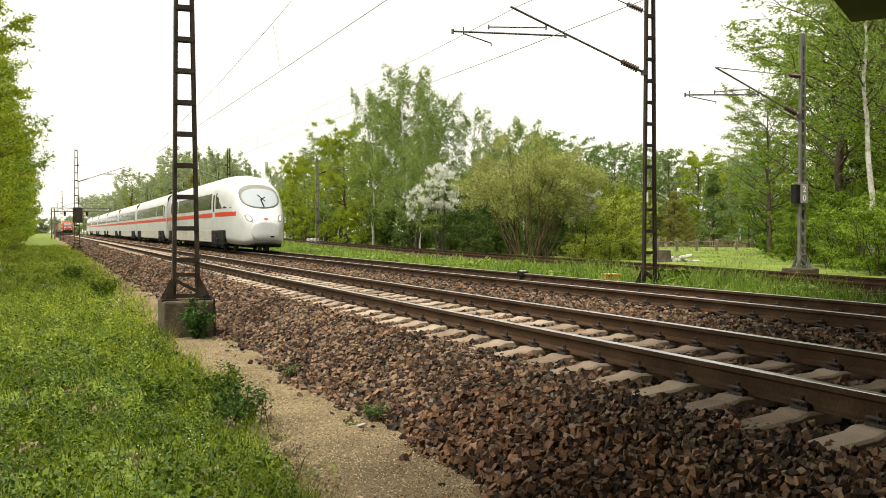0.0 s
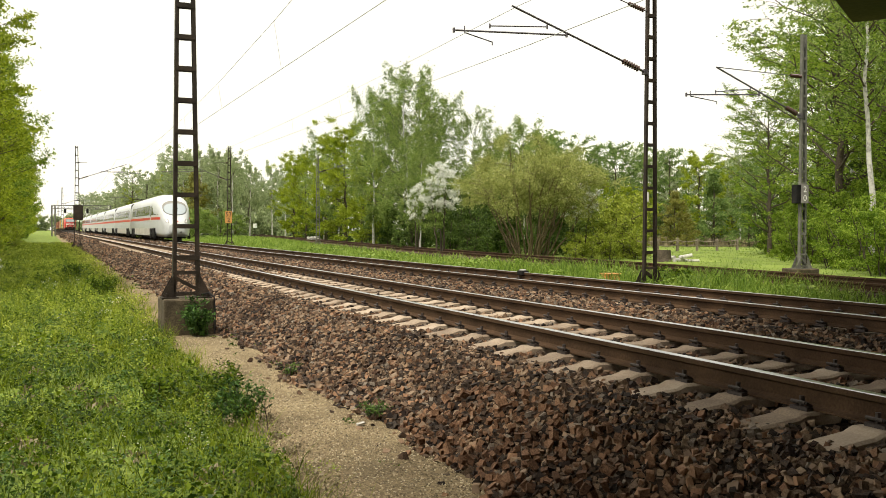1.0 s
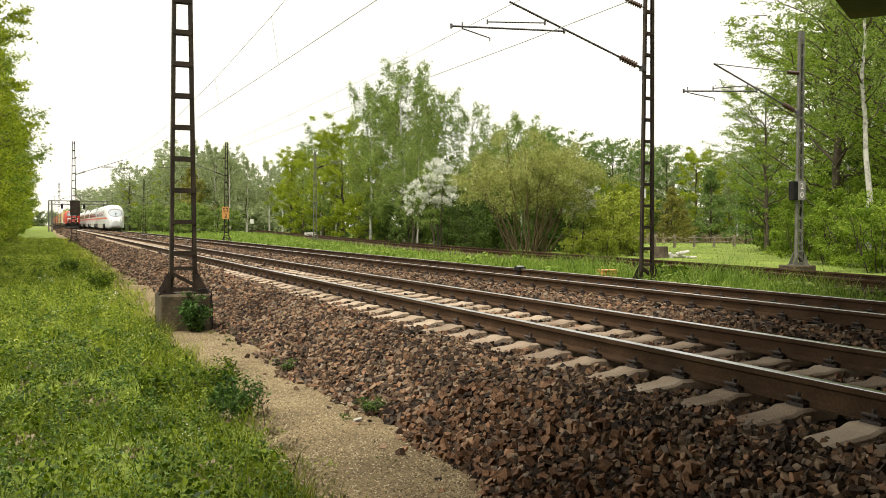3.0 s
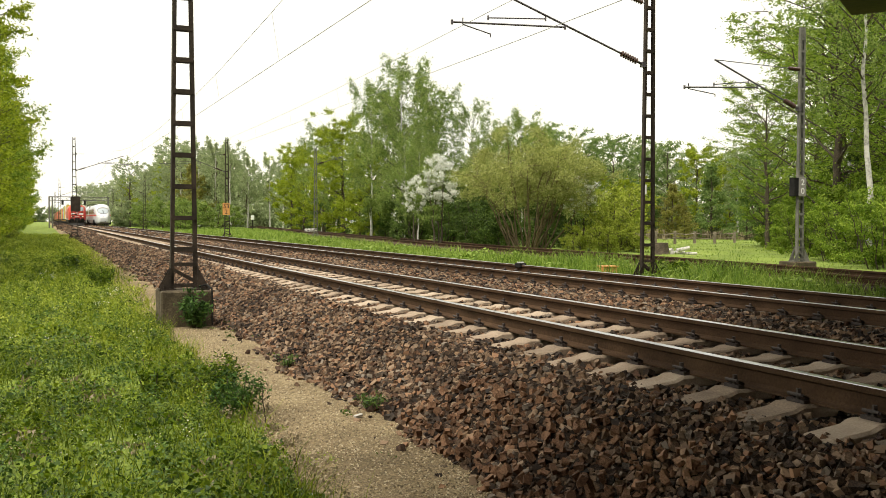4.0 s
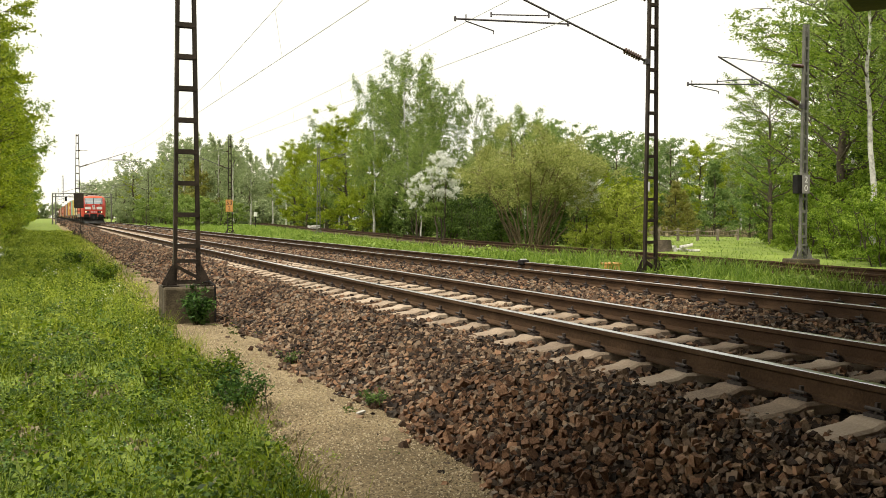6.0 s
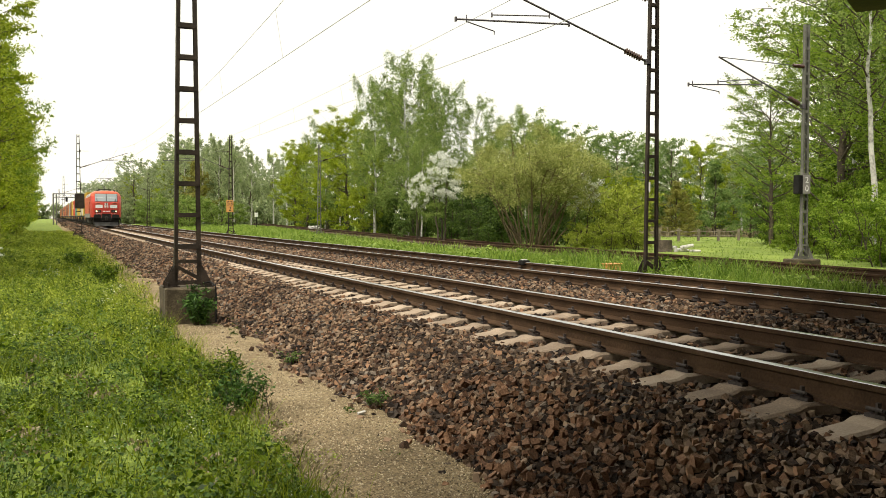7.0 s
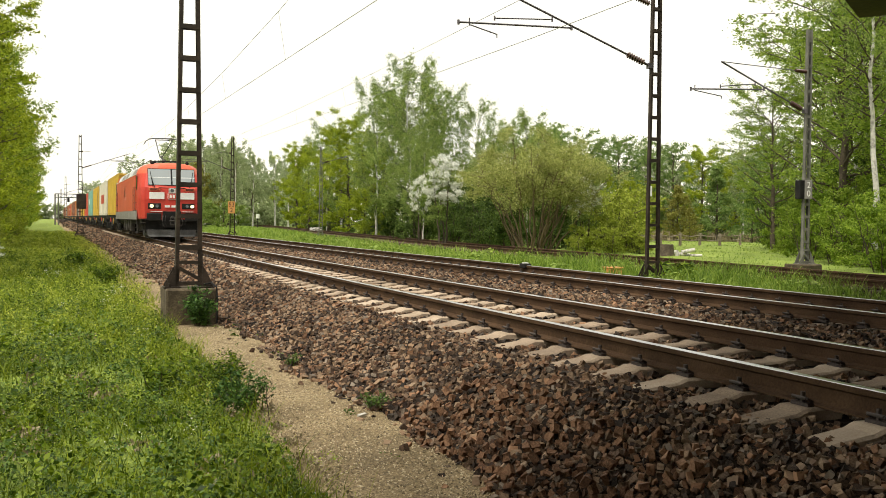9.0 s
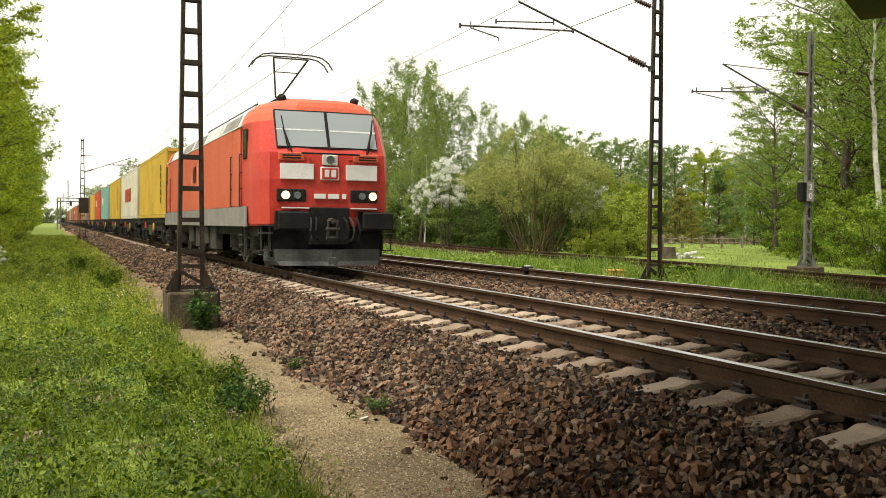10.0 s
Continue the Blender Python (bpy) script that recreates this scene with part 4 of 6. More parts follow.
# ---- train materials ----
M_RED = mat_of("traffic_red_paint", ((0.42, 0.032, 0.022), (0.53, 0.05, 0.035), (0.6, 0.085, 0.06)), rough=0.38, scale=1.1, fine=14, bump=0.03)
M_FADED = mat_of("faded_red_side_paint", ((0.46, 0.075, 0.035), (0.56, 0.105, 0.05), (0.62, 0.14, 0.075)), rough=0.5, scale=0.9, fine=14, bump=0.04)
M_SKIRT = mat_of("dusty_grey_skirt", ((0.15, 0.14, 0.125), (0.22, 0.21, 0.19), (0.29, 0.275, 0.25)), rough=0.7, scale=2, fine=25, bump=0.1)
M_ROOF = mat_of("light_grey_roof", ((0.36, 0.37, 0.37), (0.5, 0.51, 0.51), (0.6, 0.61, 0.6)), rough=0.6, scale=1.5, fine=20, bump=0.08)
M_BLACK = mat_of("black_underframe", ((0.006, 0.006, 0.006), (0.012, 0.0115, 0.011), (0.028, 0.025, 0.022)), spec=0.2, rough=0.75, scale=4, fine=40, bump=0.2)
M_GREYIRON = mat_of("dusty_iron", ((0.022, 0.02, 0.018), (0.05, 0.045, 0.04), (0.1, 0.09, 0.08)), rough=0.75, scale=3, fine=30, bump=0.2, spec=0.25)
M_PLOUGH = mat_of("grey_plough_blade", ((0.03, 0.03, 0.03), (0.055, 0.055, 0.055), (0.1, 0.097, 0.093)), rough=0.6, scale=3, fine=20, bump=0.1)
M_PANELWHITE = mat_of("white_panel", ((0.62, 0.61, 0.59), (0.74, 0.73, 0.71), (0.8, 0.79, 0.77)), rough=0.4, scale=4, fine=30, bump=0.02)
M_WHITE = mat_of("white_train_paint", ((0.46, 0.47, 0.475), (0.55, 0.565, 0.57), (0.62, 0.635, 0.64)), rough=0.3, scale=0.8, fine=12, bump=0.02)
M_STRIPE = mat_of("red_stripe", ((0.5, 0.03, 0.02), (0.6, 0.04, 0.025), (0.66, 0.06, 0.035)), rough=0.35, bump=0.02)
M_LOWGREY = mat_of("dusty_lower_panel", ((0.33, 0.31, 0.27), (0.45, 0.43, 0.38), (0.55, 0.53, 0.48)), rough=0.5, scale=1, fine=10, bump=0.04)
M_BLIND = mat_of("pale_blind", ((0.45, 0.47, 0.47), (0.58, 0.6, 0.6), (0.68, 0.7, 0.7)), rough=0.6, scale=2, fine=10, bump=0)
M_STEEL = mat_of("wheel_steel", ((0.08, 0.07, 0.06), (0.15, 0.13, 0.11), (0.25, 0.22, 0.19)), rough=0.5, metal=0.6, bump=0.1)
M_LAMP = glow("lit_headlamp", (1.0, 0.78, 0.46), 1.3)
M_LAMPDIM = mat_of("dark_lamp_glass", ((0.05, 0.055, 0.06), (0.12, 0.13, 0.14), (0.2, 0.21, 0.22)), rough=0.1, bump=0)


def glass_mat(name, tint, spec=0.5, rough=0.06):
    m = bpy.data.materials.new(name)
    m.use_nodes = True
    bs = m.node_tree.nodes["Principled BSDF"]
    bs.inputs["Base Color"].default_value = (*tint, 1)
    bs.inputs["Roughness"].default_value = rough
    bs.inputs["Specular IOR Level"].default_value = spec
    return m


# Pale blue-grey base colour stands in for sky mirrored in dark glass.
M_NOSEGLASS = glass_mat("nose_windscreen_glass", (0.36, 0.4, 0.43))
M_DARKGLASS = glass_mat("tinted_train_glass", (0.02, 0.023, 0.02), 0.22, 0.12)
M_SCREEN = glass_mat("cab_windscreen_glass", (0.27, 0.3, 0.315))


def lathe_x(bm, profile, seg=20, m=None):
    """Turns a profile of (x, r) round the x axis."""
    rings = []
    for x, r in profile:
        ring = [Vector((x, r * math.cos(2 * math.pi * k / seg), r * math.sin(2 * math.pi * k / seg))) for k in range(seg)]
        rings.append([m @ p for p in ring] if m is not None else ring)
    loft(bm, rings)


def wheelset(parent, y, r=0.6):
    for s in (-1, 1):
        bm = bmesh.new()
        lathe_x(bm, ((s * 0.68, r + 0.03), (s * 0.715, r + 0.03), (s * 0.725, r), (s * 0.81, r - 0.004), (s * 0.815, r - 0.08), (s * 0.78, r - 0.12), (s * 0.77, 0.16), (s * 0.86, 0.13), (s * 0.86, 0.02)), 20)
        w = part("wheel", bm, M_STEEL, parent)
        w.location = (0, y, r)


def bogie_frame(parent, y, base, r, mat, w=1.02):
    """Side frames with springs, axle boxes, dampers and brake gear."""
    for s in (-1, 1):
        bm = bmesh.new()
        box(bm, s * w - 0.07, s * w + 0.07, y - base / 2 - 0.55, y + base / 2 + 0.55, r + 0.02, r + 0.2, bevel=0.02)
        for k in (-1, 1):
            yy = y + k * base / 2
            box(bm, s * w - 0.11, s * w + 0.11, yy - 0.16, yy + 0.16, r - 0.17, r + 0.15, bevel=0.03)
            for j in (-0.32, 0.32):
                rod(bm, (s * (w + 0.03), yy + j, r - 0.22), (s * (w + 0.03), yy + j, r + 0.12), 0.085, seg=10)
            box(bm, s * w - 0.05, s * w + 0.09, yy - 0.44, yy + 0.44, r - 0.3, r - 0.2, bevel=0.01)
        rod(bm, (s * (w + 0.05), y, r - 0.2), (s * (w + 0.05), y, r + 0.42), 0.14, seg=12)
        rod(bm, (s * (w + 0.14), y - 0.55, r + 0.1), (s * (w + 0.14), y + 0.55, r + 0.28), 0.045, seg=8)
        part("bogie_frame", bm, mat, parent)


# ---- the red locomotive; y = 0 is the plane of its buffer faces ----
LEN = 18.9


def loco_half(z, w, s):
    tp = max(0.0, min(0.08, (z - 2.2) * 0.08))
    return [(w, s + 1.0), (w - 0.03 - tp * 0.3, s + 0.72), (w - 0.11 - tp * 0.7, s + 0.36), (w - 0.25 - tp, s + 0.1), (w * 0.45, s + 0.015)]


def loco_ring(z, w, s):
    half = loco_half(z, w, s)
    front = [(x, y) for x, y in half] + [(-x, y) for x, y in half[::-1]]
    back = [(-x, LEN - y) for x, y in half] + [(x, LEN - y) for x, y in half[::-1]]
    return [Vector((x, y, z)) for x, y in front + back]


def cab_ring(z, w, s, end):
    """The cab's roof end, back to where the grey hood begins."""
    half = loco_half(z, w, s)
    pts = [(w, 2.55)] + half + [(-x, y) for x, y in half[::-1]] + [(-w, 2.55)]
    return [Vector((x, y if end == 0 else LEN - y, z)) for x, y in pts]


def build_loco():
    t = thing("electric_locomotive", "red electric freight locomotive with lit headlamps and raised pantograph", "locomotive")
    bm = bmesh.new()
    loft(bm, [loco_ring(z, w, s) for z, w, s in ((0.93, 1.43, 0.7), (0.98, 1.46, 0.64), (1.35, 1.48, 0.6), (1.9, 1.49, 0.58), (2.45, 1.49, 0.62), (3.12, 1.48, 0.92))])
    body = part("body", bm, M_RED, t)
    for e in (0, 1):
        bm = bmesh.new()
        loft(bm, [cab_ring(z, w, s, e) for z, w, s in ((3.12, 1.48, 0.92), (3.3, 1.41, 1.0), (3.45, 1.31, 1.06), (3.56, 1.16, 1.13), (3.63, 0.95, 1.26), (3.66, 0.6, 1.5))])
        part("cab_roof", bm, M_FADED, t, "sun-faded salmon red cab roof", smooth=False)
    for s in (-1, 1):
        bm = bmesh.new()
        box(bm, s * 1.5 - 0.02, s * 1.5 + 0.002, 3.42, LEN - 3.42, 1.36, 3.08)
        part("side_panel", bm, M_FADED, t, "sun-faded orange-red side panel")
        bm = bmesh.new()
        box(bm, s * 1.5 - 0.03, s * 1.5 + 0.004, 1.68, LEN - 1.68, 0.92, 1.35)
        part("skirt", bm, M_SKIRT, t, "dusty grey lower band")
        bm = bmesh.new()
        box(bm, s * 1.5 - 0.03, s * 1.5 + 0.016, 2.2, LEN - 2.2, 3.085, 3.115)
        part("cant_rail", bm, M_PANELWHITE, t, "thin white line under the roof")
        # cab doors, one at each end
        for e in (0, 1):
            Y = lambda v: v if e == 0 else LEN - v
            bm = bmesh.new()
            box(bm, s * 1.5 - 0.02, s * 1.5 + 0.004, min(Y(2.38), Y(3.36)), max(Y(2.38), Y(3.36)), 1.37, 3.05)
            d = part("cab_door", bm, M_FADED, t)
            bm = bmesh.new()
            box(bm, s * 1.49 - 0.02, s * 1.49 + 0.012, min(Y(1.72), Y(2.14)), max(Y(1.72), Y(2.14)), 2.36, 3.0, bevel=0.03)
            part("side_window", bm, M_DARKGLASS, t)
            for k in (2.3, 3.42):
                bm = bmesh.new()
                rod(bm, (s * 1.55, Y(k), 1.35), (s * 1.55, Y(k), 2.5), 0.016, seg=6)
                for z in (1.36, 1.75, 2.1, 2.49):
                    rod(bm, (s * 1.48, Y(k), z), (s * 1.55, Y(k), z), 0.013, seg=6)
                part("handrail", bm, M_GREYIRON, t)
            bm = bmesh.new()
            for z in (0.28, 0.5, 0.72):
                box(bm, s * 1.42 - 0.09, s * 1.42 + 0.09, min(Y(2.2), Y(2.62)), max(Y(2.2), Y(2.62)), z, z + 0.03)
            for k in (2.2, 2.6):
                box(bm, s * 1.43 - 0.02, s * 1.43 + 0.02, Y(k) - 0.02, Y(k) + 0.02, 0.25, 0.95)
            part("step", bm, M_GREYIRON, t)
    # side logo: a white framed block
    for s in (-1, 1):
        bm = bmesh.new()
        box(bm, s * 1.507 - 0.005, s * 1.507 + 0.004, 9.0, 10.1, 2.0, 2.75, bevel=0.02)
        lg = part("emblem", bm, M_PANELWHITE, t, "plain white framed emblem")
        bm = bmesh.new()
        box(bm, s * 1.512 - 0.005, s * 1.512 + 0.004, 9.08, 10.02, 2.07, 2.68)
        part("emblem_field", bm, M_FADED, lg)
        for a, b in ((9.2, 9.5), (9.6, 9.9)):
            bm = bmesh.new()
            box(bm, s * 1.516 - 0.004, s * 1.516 + 0.004, a, b, 2.14, 2.6)
            part("emblem_bar", bm, M_PANELWHITE, lg)
    # roof
    bm = bmesh.new()
    sec = ((-1.46, 3.1), (-1.3, 3.45), (-1.05, 3.64), (-0.6, 3.7), (0.6, 3.7), (1.05, 3.64), (1.3, 3.45), (1.46, 3.1))
    loft(bm, [[Vector((x, y, z - d)) for x, z in sec] for y, d in ((2.5, 0.04), (2.65, 0), (LEN - 2.65, 0), (LEN - 2.5, 0.04))])
    rf = part("roof", bm, M_ROOF, t, "light grey roof hood")
    for s in (-1, 1):
        for i in range(5):
            y = 4.2 + i * 2.6
            bm = bmesh.new()
            loft(bm, [[Vector((s * x, yy, z)) for x, z in ((1.452, 3.15), (1.315, 3.44), (1.28, 3.42), (1.41, 3.14))] for yy in (y - 1.0, y + 1.0)])
            part("roof_grille", bm, M_SKIRT if i in (0, 2, 3) else M_ROOF, rf)
    # windscreen: two panes with frame between
    face_y = lambda z: 0.6 + max(0, (z - 2.4)) * 0.44
    bm = bmesh.new()
    loft(bm, [[Vector((x, face_y(z) - 0.02 + abs(x) * 0.05, z)) for x in (-1.08, -0.6, 0, 0.6, 1.08)] + [Vector((x, face_y(z) + 0.1, z)) for x in (1.08, 0, -1.08)] for z in (2.55, 3.36)])
    fr = part("windscreen_frame", bm, M_BLACK, t)
    for s in (-1, 1):
        bm = bmesh.new()
        loft(bm, [[Vector((s * x, face_y(z) - 0.032 + abs(x) * 0.05, z)) for x in (0.035, 1.06)] + [Vector((s * x, face_y(z) + 0.0 + abs(x) * 0.05, z)) for x in (1.06, 0.035)] for z in (2.58, 3.33)])
        pane = part("windscreen", bm, M_SCREEN, t, "windscreen pane with pale blind behind")
        bm = bmesh.new()
        loft(bm, [[Vector((s * x, face_y(z) - 0.037 + abs(x) * 0.05, z)) for x in (0.06, 1.07)] + [Vector((s * x, face_y(z) - 0.03 + abs(x) * 0.05, z)) for x in (1.07, 0.06)] for z in (2.92, 2.95)])
        part("blind_edge", bm, M_BLIND, pane)
        bm = bmesh.new()
        rod(bm, (s * 0.98, face_y(2.95) - 0.06, 3.2), (s * 0.86, face_y(2.6) - 0.03, 2.5), 0.014, seg=6)
        rod(bm, (s * 0.95, face_y(2.85) - 0.05, 2.95), (s * 0.8, face_y(2.45) - 0.03, 2.46), 0.02, seg=6)
        part("wiper", bm, M_BLACK, t)
        # white plates, lamps, trims
        bm = bmesh.new()
        box(bm, min(s * 0.38, s * 1.06), max(s * 0.38, s * 1.06), 0.52, 0.62, 1.9, 2.22, Matrix.Rotation(s * radians(3), 4, "Z"), bevel=0.006)
        part("white_plate", bm, M_PANELWHITE, t, "white panel on the front")
        bm = bmesh.new()
        box(bm, min(s * 0.48, s * 1.12), max(s * 0.53, s * 1.07), 0.53, 0.7, 1.44, 1.7, Matrix.Rotation(s * radians(2.5), 4, "Z"), bevel=0.02)
        lh = part("lamp_housing", bm, M_BLACK, t)
        for x, r, mt, nm in ((0.93, 0.085, M_LAMP, "headlamp"), (0.69, 0.075, M_LAMPDIM, "tail_lamp")):
            bm = bmesh.new()
            rod(bm, (s * x, 0.49 + 0.045 * abs(x), 1.57), (s * x, 0.64, 1.57), r, seg=16)
            part(nm, bm, mt, lh, "lit warm white headlamp" if mt is M_LAMP else "unlit lamp")
        bm = bmesh.new()
        box(bm, min(s * 0.45, s * 1.0), max(s * 0.45, s * 1.0), 0.5, 0.62, 1.3, 1.325)
        part("footboard", bm, M_PANELWHITE, t, "pale step edge over the buffer")
        bm = bmesh.new()
        box(bm, min(s * 0.55, s * 1.1), max(s * 0.55, s * 1.1), 0.55, 0.62, 2.28, 2.45, Matrix.Rotation(s * radians(3), 4, "Z"), bevel=0.02)
        part("access_flap", bm, M_FADED, t)
        bm = bmesh.new()
        rod(bm, (s * 0.62, 0.53, 2.33), (s * 1.0, 0.56, 2.33), 0.016, seg=6)
        rod(bm, (s * 0.62, 0.53, 2.38), (s * 1.0, 0.56, 2.38), 0.016, seg=6)
        part("grab_handle", bm, M_BLACK, t)
        bm = bmesh.new()
        box(bm, s * 0.43 - 0.035, s * 0.43 + 0.035, 0.54, 0.62, 2.22, 2.34, bevel=0.008)
        part("bracket", bm, M_RED, t)
        # buffers
        bm = bmesh.new()
        pm = Matrix.Translation((s * 0.875, 0.04, 1.05))
        box(bm, -0.33, 0.33, -0.035, 0.035, -0.18, 0.18, pm, bevel=0.03)
        rod(bm, (s * 0.875, 0.05, 1.05), (s * 0.875, 0.45, 1.05), 0.1, seg=14)
        rod(bm, (s * 0.875, 0.36, 1.05), (s * 0.875, 0.75, 1.05), 0.15, seg=14)
        box(bm, s * 0.875 - 0.25, s * 0.875 + 0.25, 0.6, 0.72, 0.85, 1.25)
        part("buffer", bm, M_BLACK, t, "black rectangular buffer head")
        bm = bmesh.new()
        for z in (0.42, 0.78, 0.93):
            box(bm, s * 1.3 - 0.13, s * 1.3 + 0.13, 0.62, 0.85, z, z + 0.025)
        for k in (-0.09, 0.09):
            box(bm, s * 1.3 + k - 0.014, s * 1.3 + k + 0.014, 0.7, 0.74, 0.42, 0.95)
        part("shunter_step", bm, M_GREYIRON, t)
        # brake hoses
        for x0 in (0.3, 0.42, 0.55):
            bm = bmesh.new()
            pts = [Vector((s * x0, 0.55, 1.12)), Vector((s * (x0 + 0.02), 0.4, 1.02)), Vector((s * (x0 + 0.05), 0.34, 0.85)), Vector((s * (x0 + 0.02), 0.36, 0.7)), Vector((s * (x0 - 0.03), 0.42, 0.63))]
            tube(bm, pts, 0.024, 0.024, 6)
            part("brake_hose", bm, M_BLACK if x0 != 0.42 else M_GREYIRON, t)
    bm = bmesh.new()
    rod(bm, (-0.3, 0.5, 2.43), (0.62, 0.5, 2.43), 0.018, seg=6)
    rod(bm, (-0.62, 0.5, 2.43), (0.3, 0.5, 2.43), 0.018, seg=6)
    part("front_handrail", bm, M_BLACK, t)
    bm = bmesh.new()
    box(bm, -0.16, 0.16, 0.545, 0.62, 2.2, 2.42, bevel=0.015)
    tl = part("top_lamp", bm, M_PANELWHITE, t, "white square top headlamp")
    bm = bmesh.new()
    rod(bm, (0, 0.53, 2.31), (0, 0.58, 2.31), 0.085, seg=16)
    part("lens", bm, M_LAMPDIM, tl)
    bm = bmesh.new()
    box(bm, -0.2, 0.2, 0.56, 0.62, 1.89, 2.17, bevel=0.02)
    lg = part("emblem", bm, M_PANELWHITE, t, "plain white framed emblem")
    bm = bmesh.new()
    box(bm, -0.175, 0.175, 0.552, 0.58, 1.915, 2.145, bevel=0.01)
    part("emblem_field", bm, M_RED, lg)
    for a, b in ((-0.12, -0.015), (0.025, 0.13)):
        bm = bmesh.new()
        box(bm, a, b, 0.546, 0.57, 1.95, 2.11, bevel=0.008)
        part("emblem_bar", bm, M_PANELWHITE, lg)
    for a, b in ((-0.33, -0.09), (-0.03, 0.2), (0.27, 0.35)):
        bm = bmesh.new()
        box(bm, a, b, 0.566, 0.6, 1.51, 1.61)
        part("number_bar", bm, M_PANELWHITE, t)
    # drawhook, front beam and plough
    bm = bmesh.new()
    box(bm, -0.42, 0.42, 0.56, 0.85, 0.55, 1.33, bevel=0.02)
    part("front_beam", bm, M_BLACK, t)
    bm = bmesh.new()
    box(bm, -1.2, 1.2, 0.72, 1.0, 0.3, 0.98, bevel=0.02)
    part("headstock", bm, M_BLACK, t)
    bm = bmesh.new()
    rod(bm, (0, 0.3, 1.05), (0, 0.6, 1.05), 0.06, seg=8)
    for k in (-0.09, 0.09):
        rod(bm, (k, 0.32, 1.06), (k * 1.1, 0.36, 0.72), 0.03, seg=8)
    rod(bm, (-0.14, 0.34, 0.88), (0.14, 0.34, 0.88), 0.04, seg=8)
    rod(bm, (-0.12, 0.38, 0.7), (0.12, 0.38, 0.7), 0.04, seg=8)
    part("drawhook", bm, M_GREYIRON, t)
    bm = bmesh.new()
    for z0, z1, y0, y1 in ((0.14, 0.46, 0.42, 0.6),):
        outl = ((-1.28, 1.0), (-1.1, 0.62), (0, 0.38), (1.1, 0.62), (1.28, 1.0))
        loft(bm, [[Vector((x * (0.94 if z < 0.2 else 1), y - (0.05 if z < 0.2 else 0), z)) for x, y in outl] + [Vector((x * 0.97, y + 0.06, z)) for x, y in outl[::-1]] for z in (0.13, 0.22, 0.46)])
    part("plough", bm, M_PLOUGH, t, "grey steel snow plough blade")
    bm = bmesh.new()
    box(bm, -0.08, 0.1, 0.35, 0.5, 0.11, 0.3, bevel=0.01)
    part("plough_stiffener", bm, M_PLOUGH, t)
    bm = bmesh.new()
    box(bm, -1.35, 1.35, 1.2, LEN - 1.2, 0.72, 0.95)
    box(bm, -1.2, 1.2, 6.6, LEN - 6.6, 0.25, 0.8, bevel=0.04)
    part("underframe", bm, M_BLACK, t)
    for y in (4.2, LEN - 4.2):
        for k in (-1.3, 1.3):
            wheelset(t, y + k, 0.62)
        bogie_frame(t, y, 2.6, 0.6, M_GREYIRON)
    for s in (-1, 1):
        for y in (6.8, 8.1, 9.6, 11.0):
            bm = bmesh.new()
            box(bm, s * 1.32 - 0.1, s * 1.32 + 0.1, y - 0.45, y + 0.45, 0.3 + 0.06 * (int(y) % 3), 0.9, bevel=0.02)
            part("equipment_box", bm, M_GREYIRON, t)
    for x, y in ((-0.8, 1.9), (0.8, 1.9)):
        bm = bmesh.new()
        lathe_x(bm, ((0, 0.09), (-0.04, 0.09), (-0.1, 0.04), (-0.28, 0.03)), 14, Matrix.Translation((x, 1.55, 3.66)) @ Matrix.Rotation(radians(90), 4, "Z"))
        rod(bm, (x, 1.7, 3.45), (x, 1.7, 3.64), 0.02, seg=6)
        part("horn", bm, M_BLACK, t)
    # pantographs: the leading one raised
    bm = bmesh.new()
    for s in (-1, 1):
        beam(bm, (s * 0.55, 2.9, 3.82), (s * 0.55, 4.7, 3.82), 0.06, 0.06)
        for y in (3.0, 4.6):
            rod(bm, (s * 0.55, y, 3.68), (s * 0.55, y, 3.82), 0.06, seg=10)
    for y in (3.0, 4.6):
        beam(bm, (-0.55, y, 3.82), (0.55, y, 3.82), 0.06, 0.06)
    pb = part("pantograph", bm, M_BLACK, t, "raised black single-arm pantograph")
    for nm, lst in (("lower_arm", (((0, 4.0, 3.86), (0, 5.5, 4.2), 0.05), ((0.2, 4.2, 3.86), (0.1, 5.45, 4.1), 0.016))), ("upper_arm", (((-0.06, 5.5, 4.2), (-0.42, 4.1, 4.96), 0.022), ((0.06, 5.5, 4.2), (0.42, 4.1, 4.96), 0.022), ((-0.42, 4.1, 4.96), (0.42, 4.1, 4.96), 0.018), ((-0.3, 4.58, 4.7), (0.3, 4.58, 4.7), 0.012)))):
        bm = bmesh.new()
        for a, b, r in lst:
            rod(bm, a, b, r, seg=8)
        part(nm, bm, M_GREYIRON, pb)
    for y in (3.9, 4.3):
        bm = bmesh.new()
        pts = [Vector((x, y, z)) for x, z in ((-0.98, 4.72), (-0.88, 4.88), (-0.72, 4.99), (-0.5, 5.03), (0, 5.04), (0.5, 5.03), (0.72, 4.99), (0.88, 4.88), (0.98, 4.72))]
        tube(bm, pts, 0.017, 0.017, 6)
        part("collector_bow", bm, M_GREYIRON, pb)
    for y in (5.6, 13.6):
        for x in (-0.5, 0.1, 0.5):
            bm = bmesh.new()
            rod(bm, (x, y, 3.7), (x, y, 4.0), 0.07, 0.05, seg=10)
            part("roof_insulator", bm, M_INSUL, t)
    bm = bmesh.new()
    rod(bm, (-0.5, 5.6, 4.02), (-0.5, 13.6, 4.02), 0.02, seg=6)
    part("roof_conductor", bm, M_GREYIRON, t)
    return t


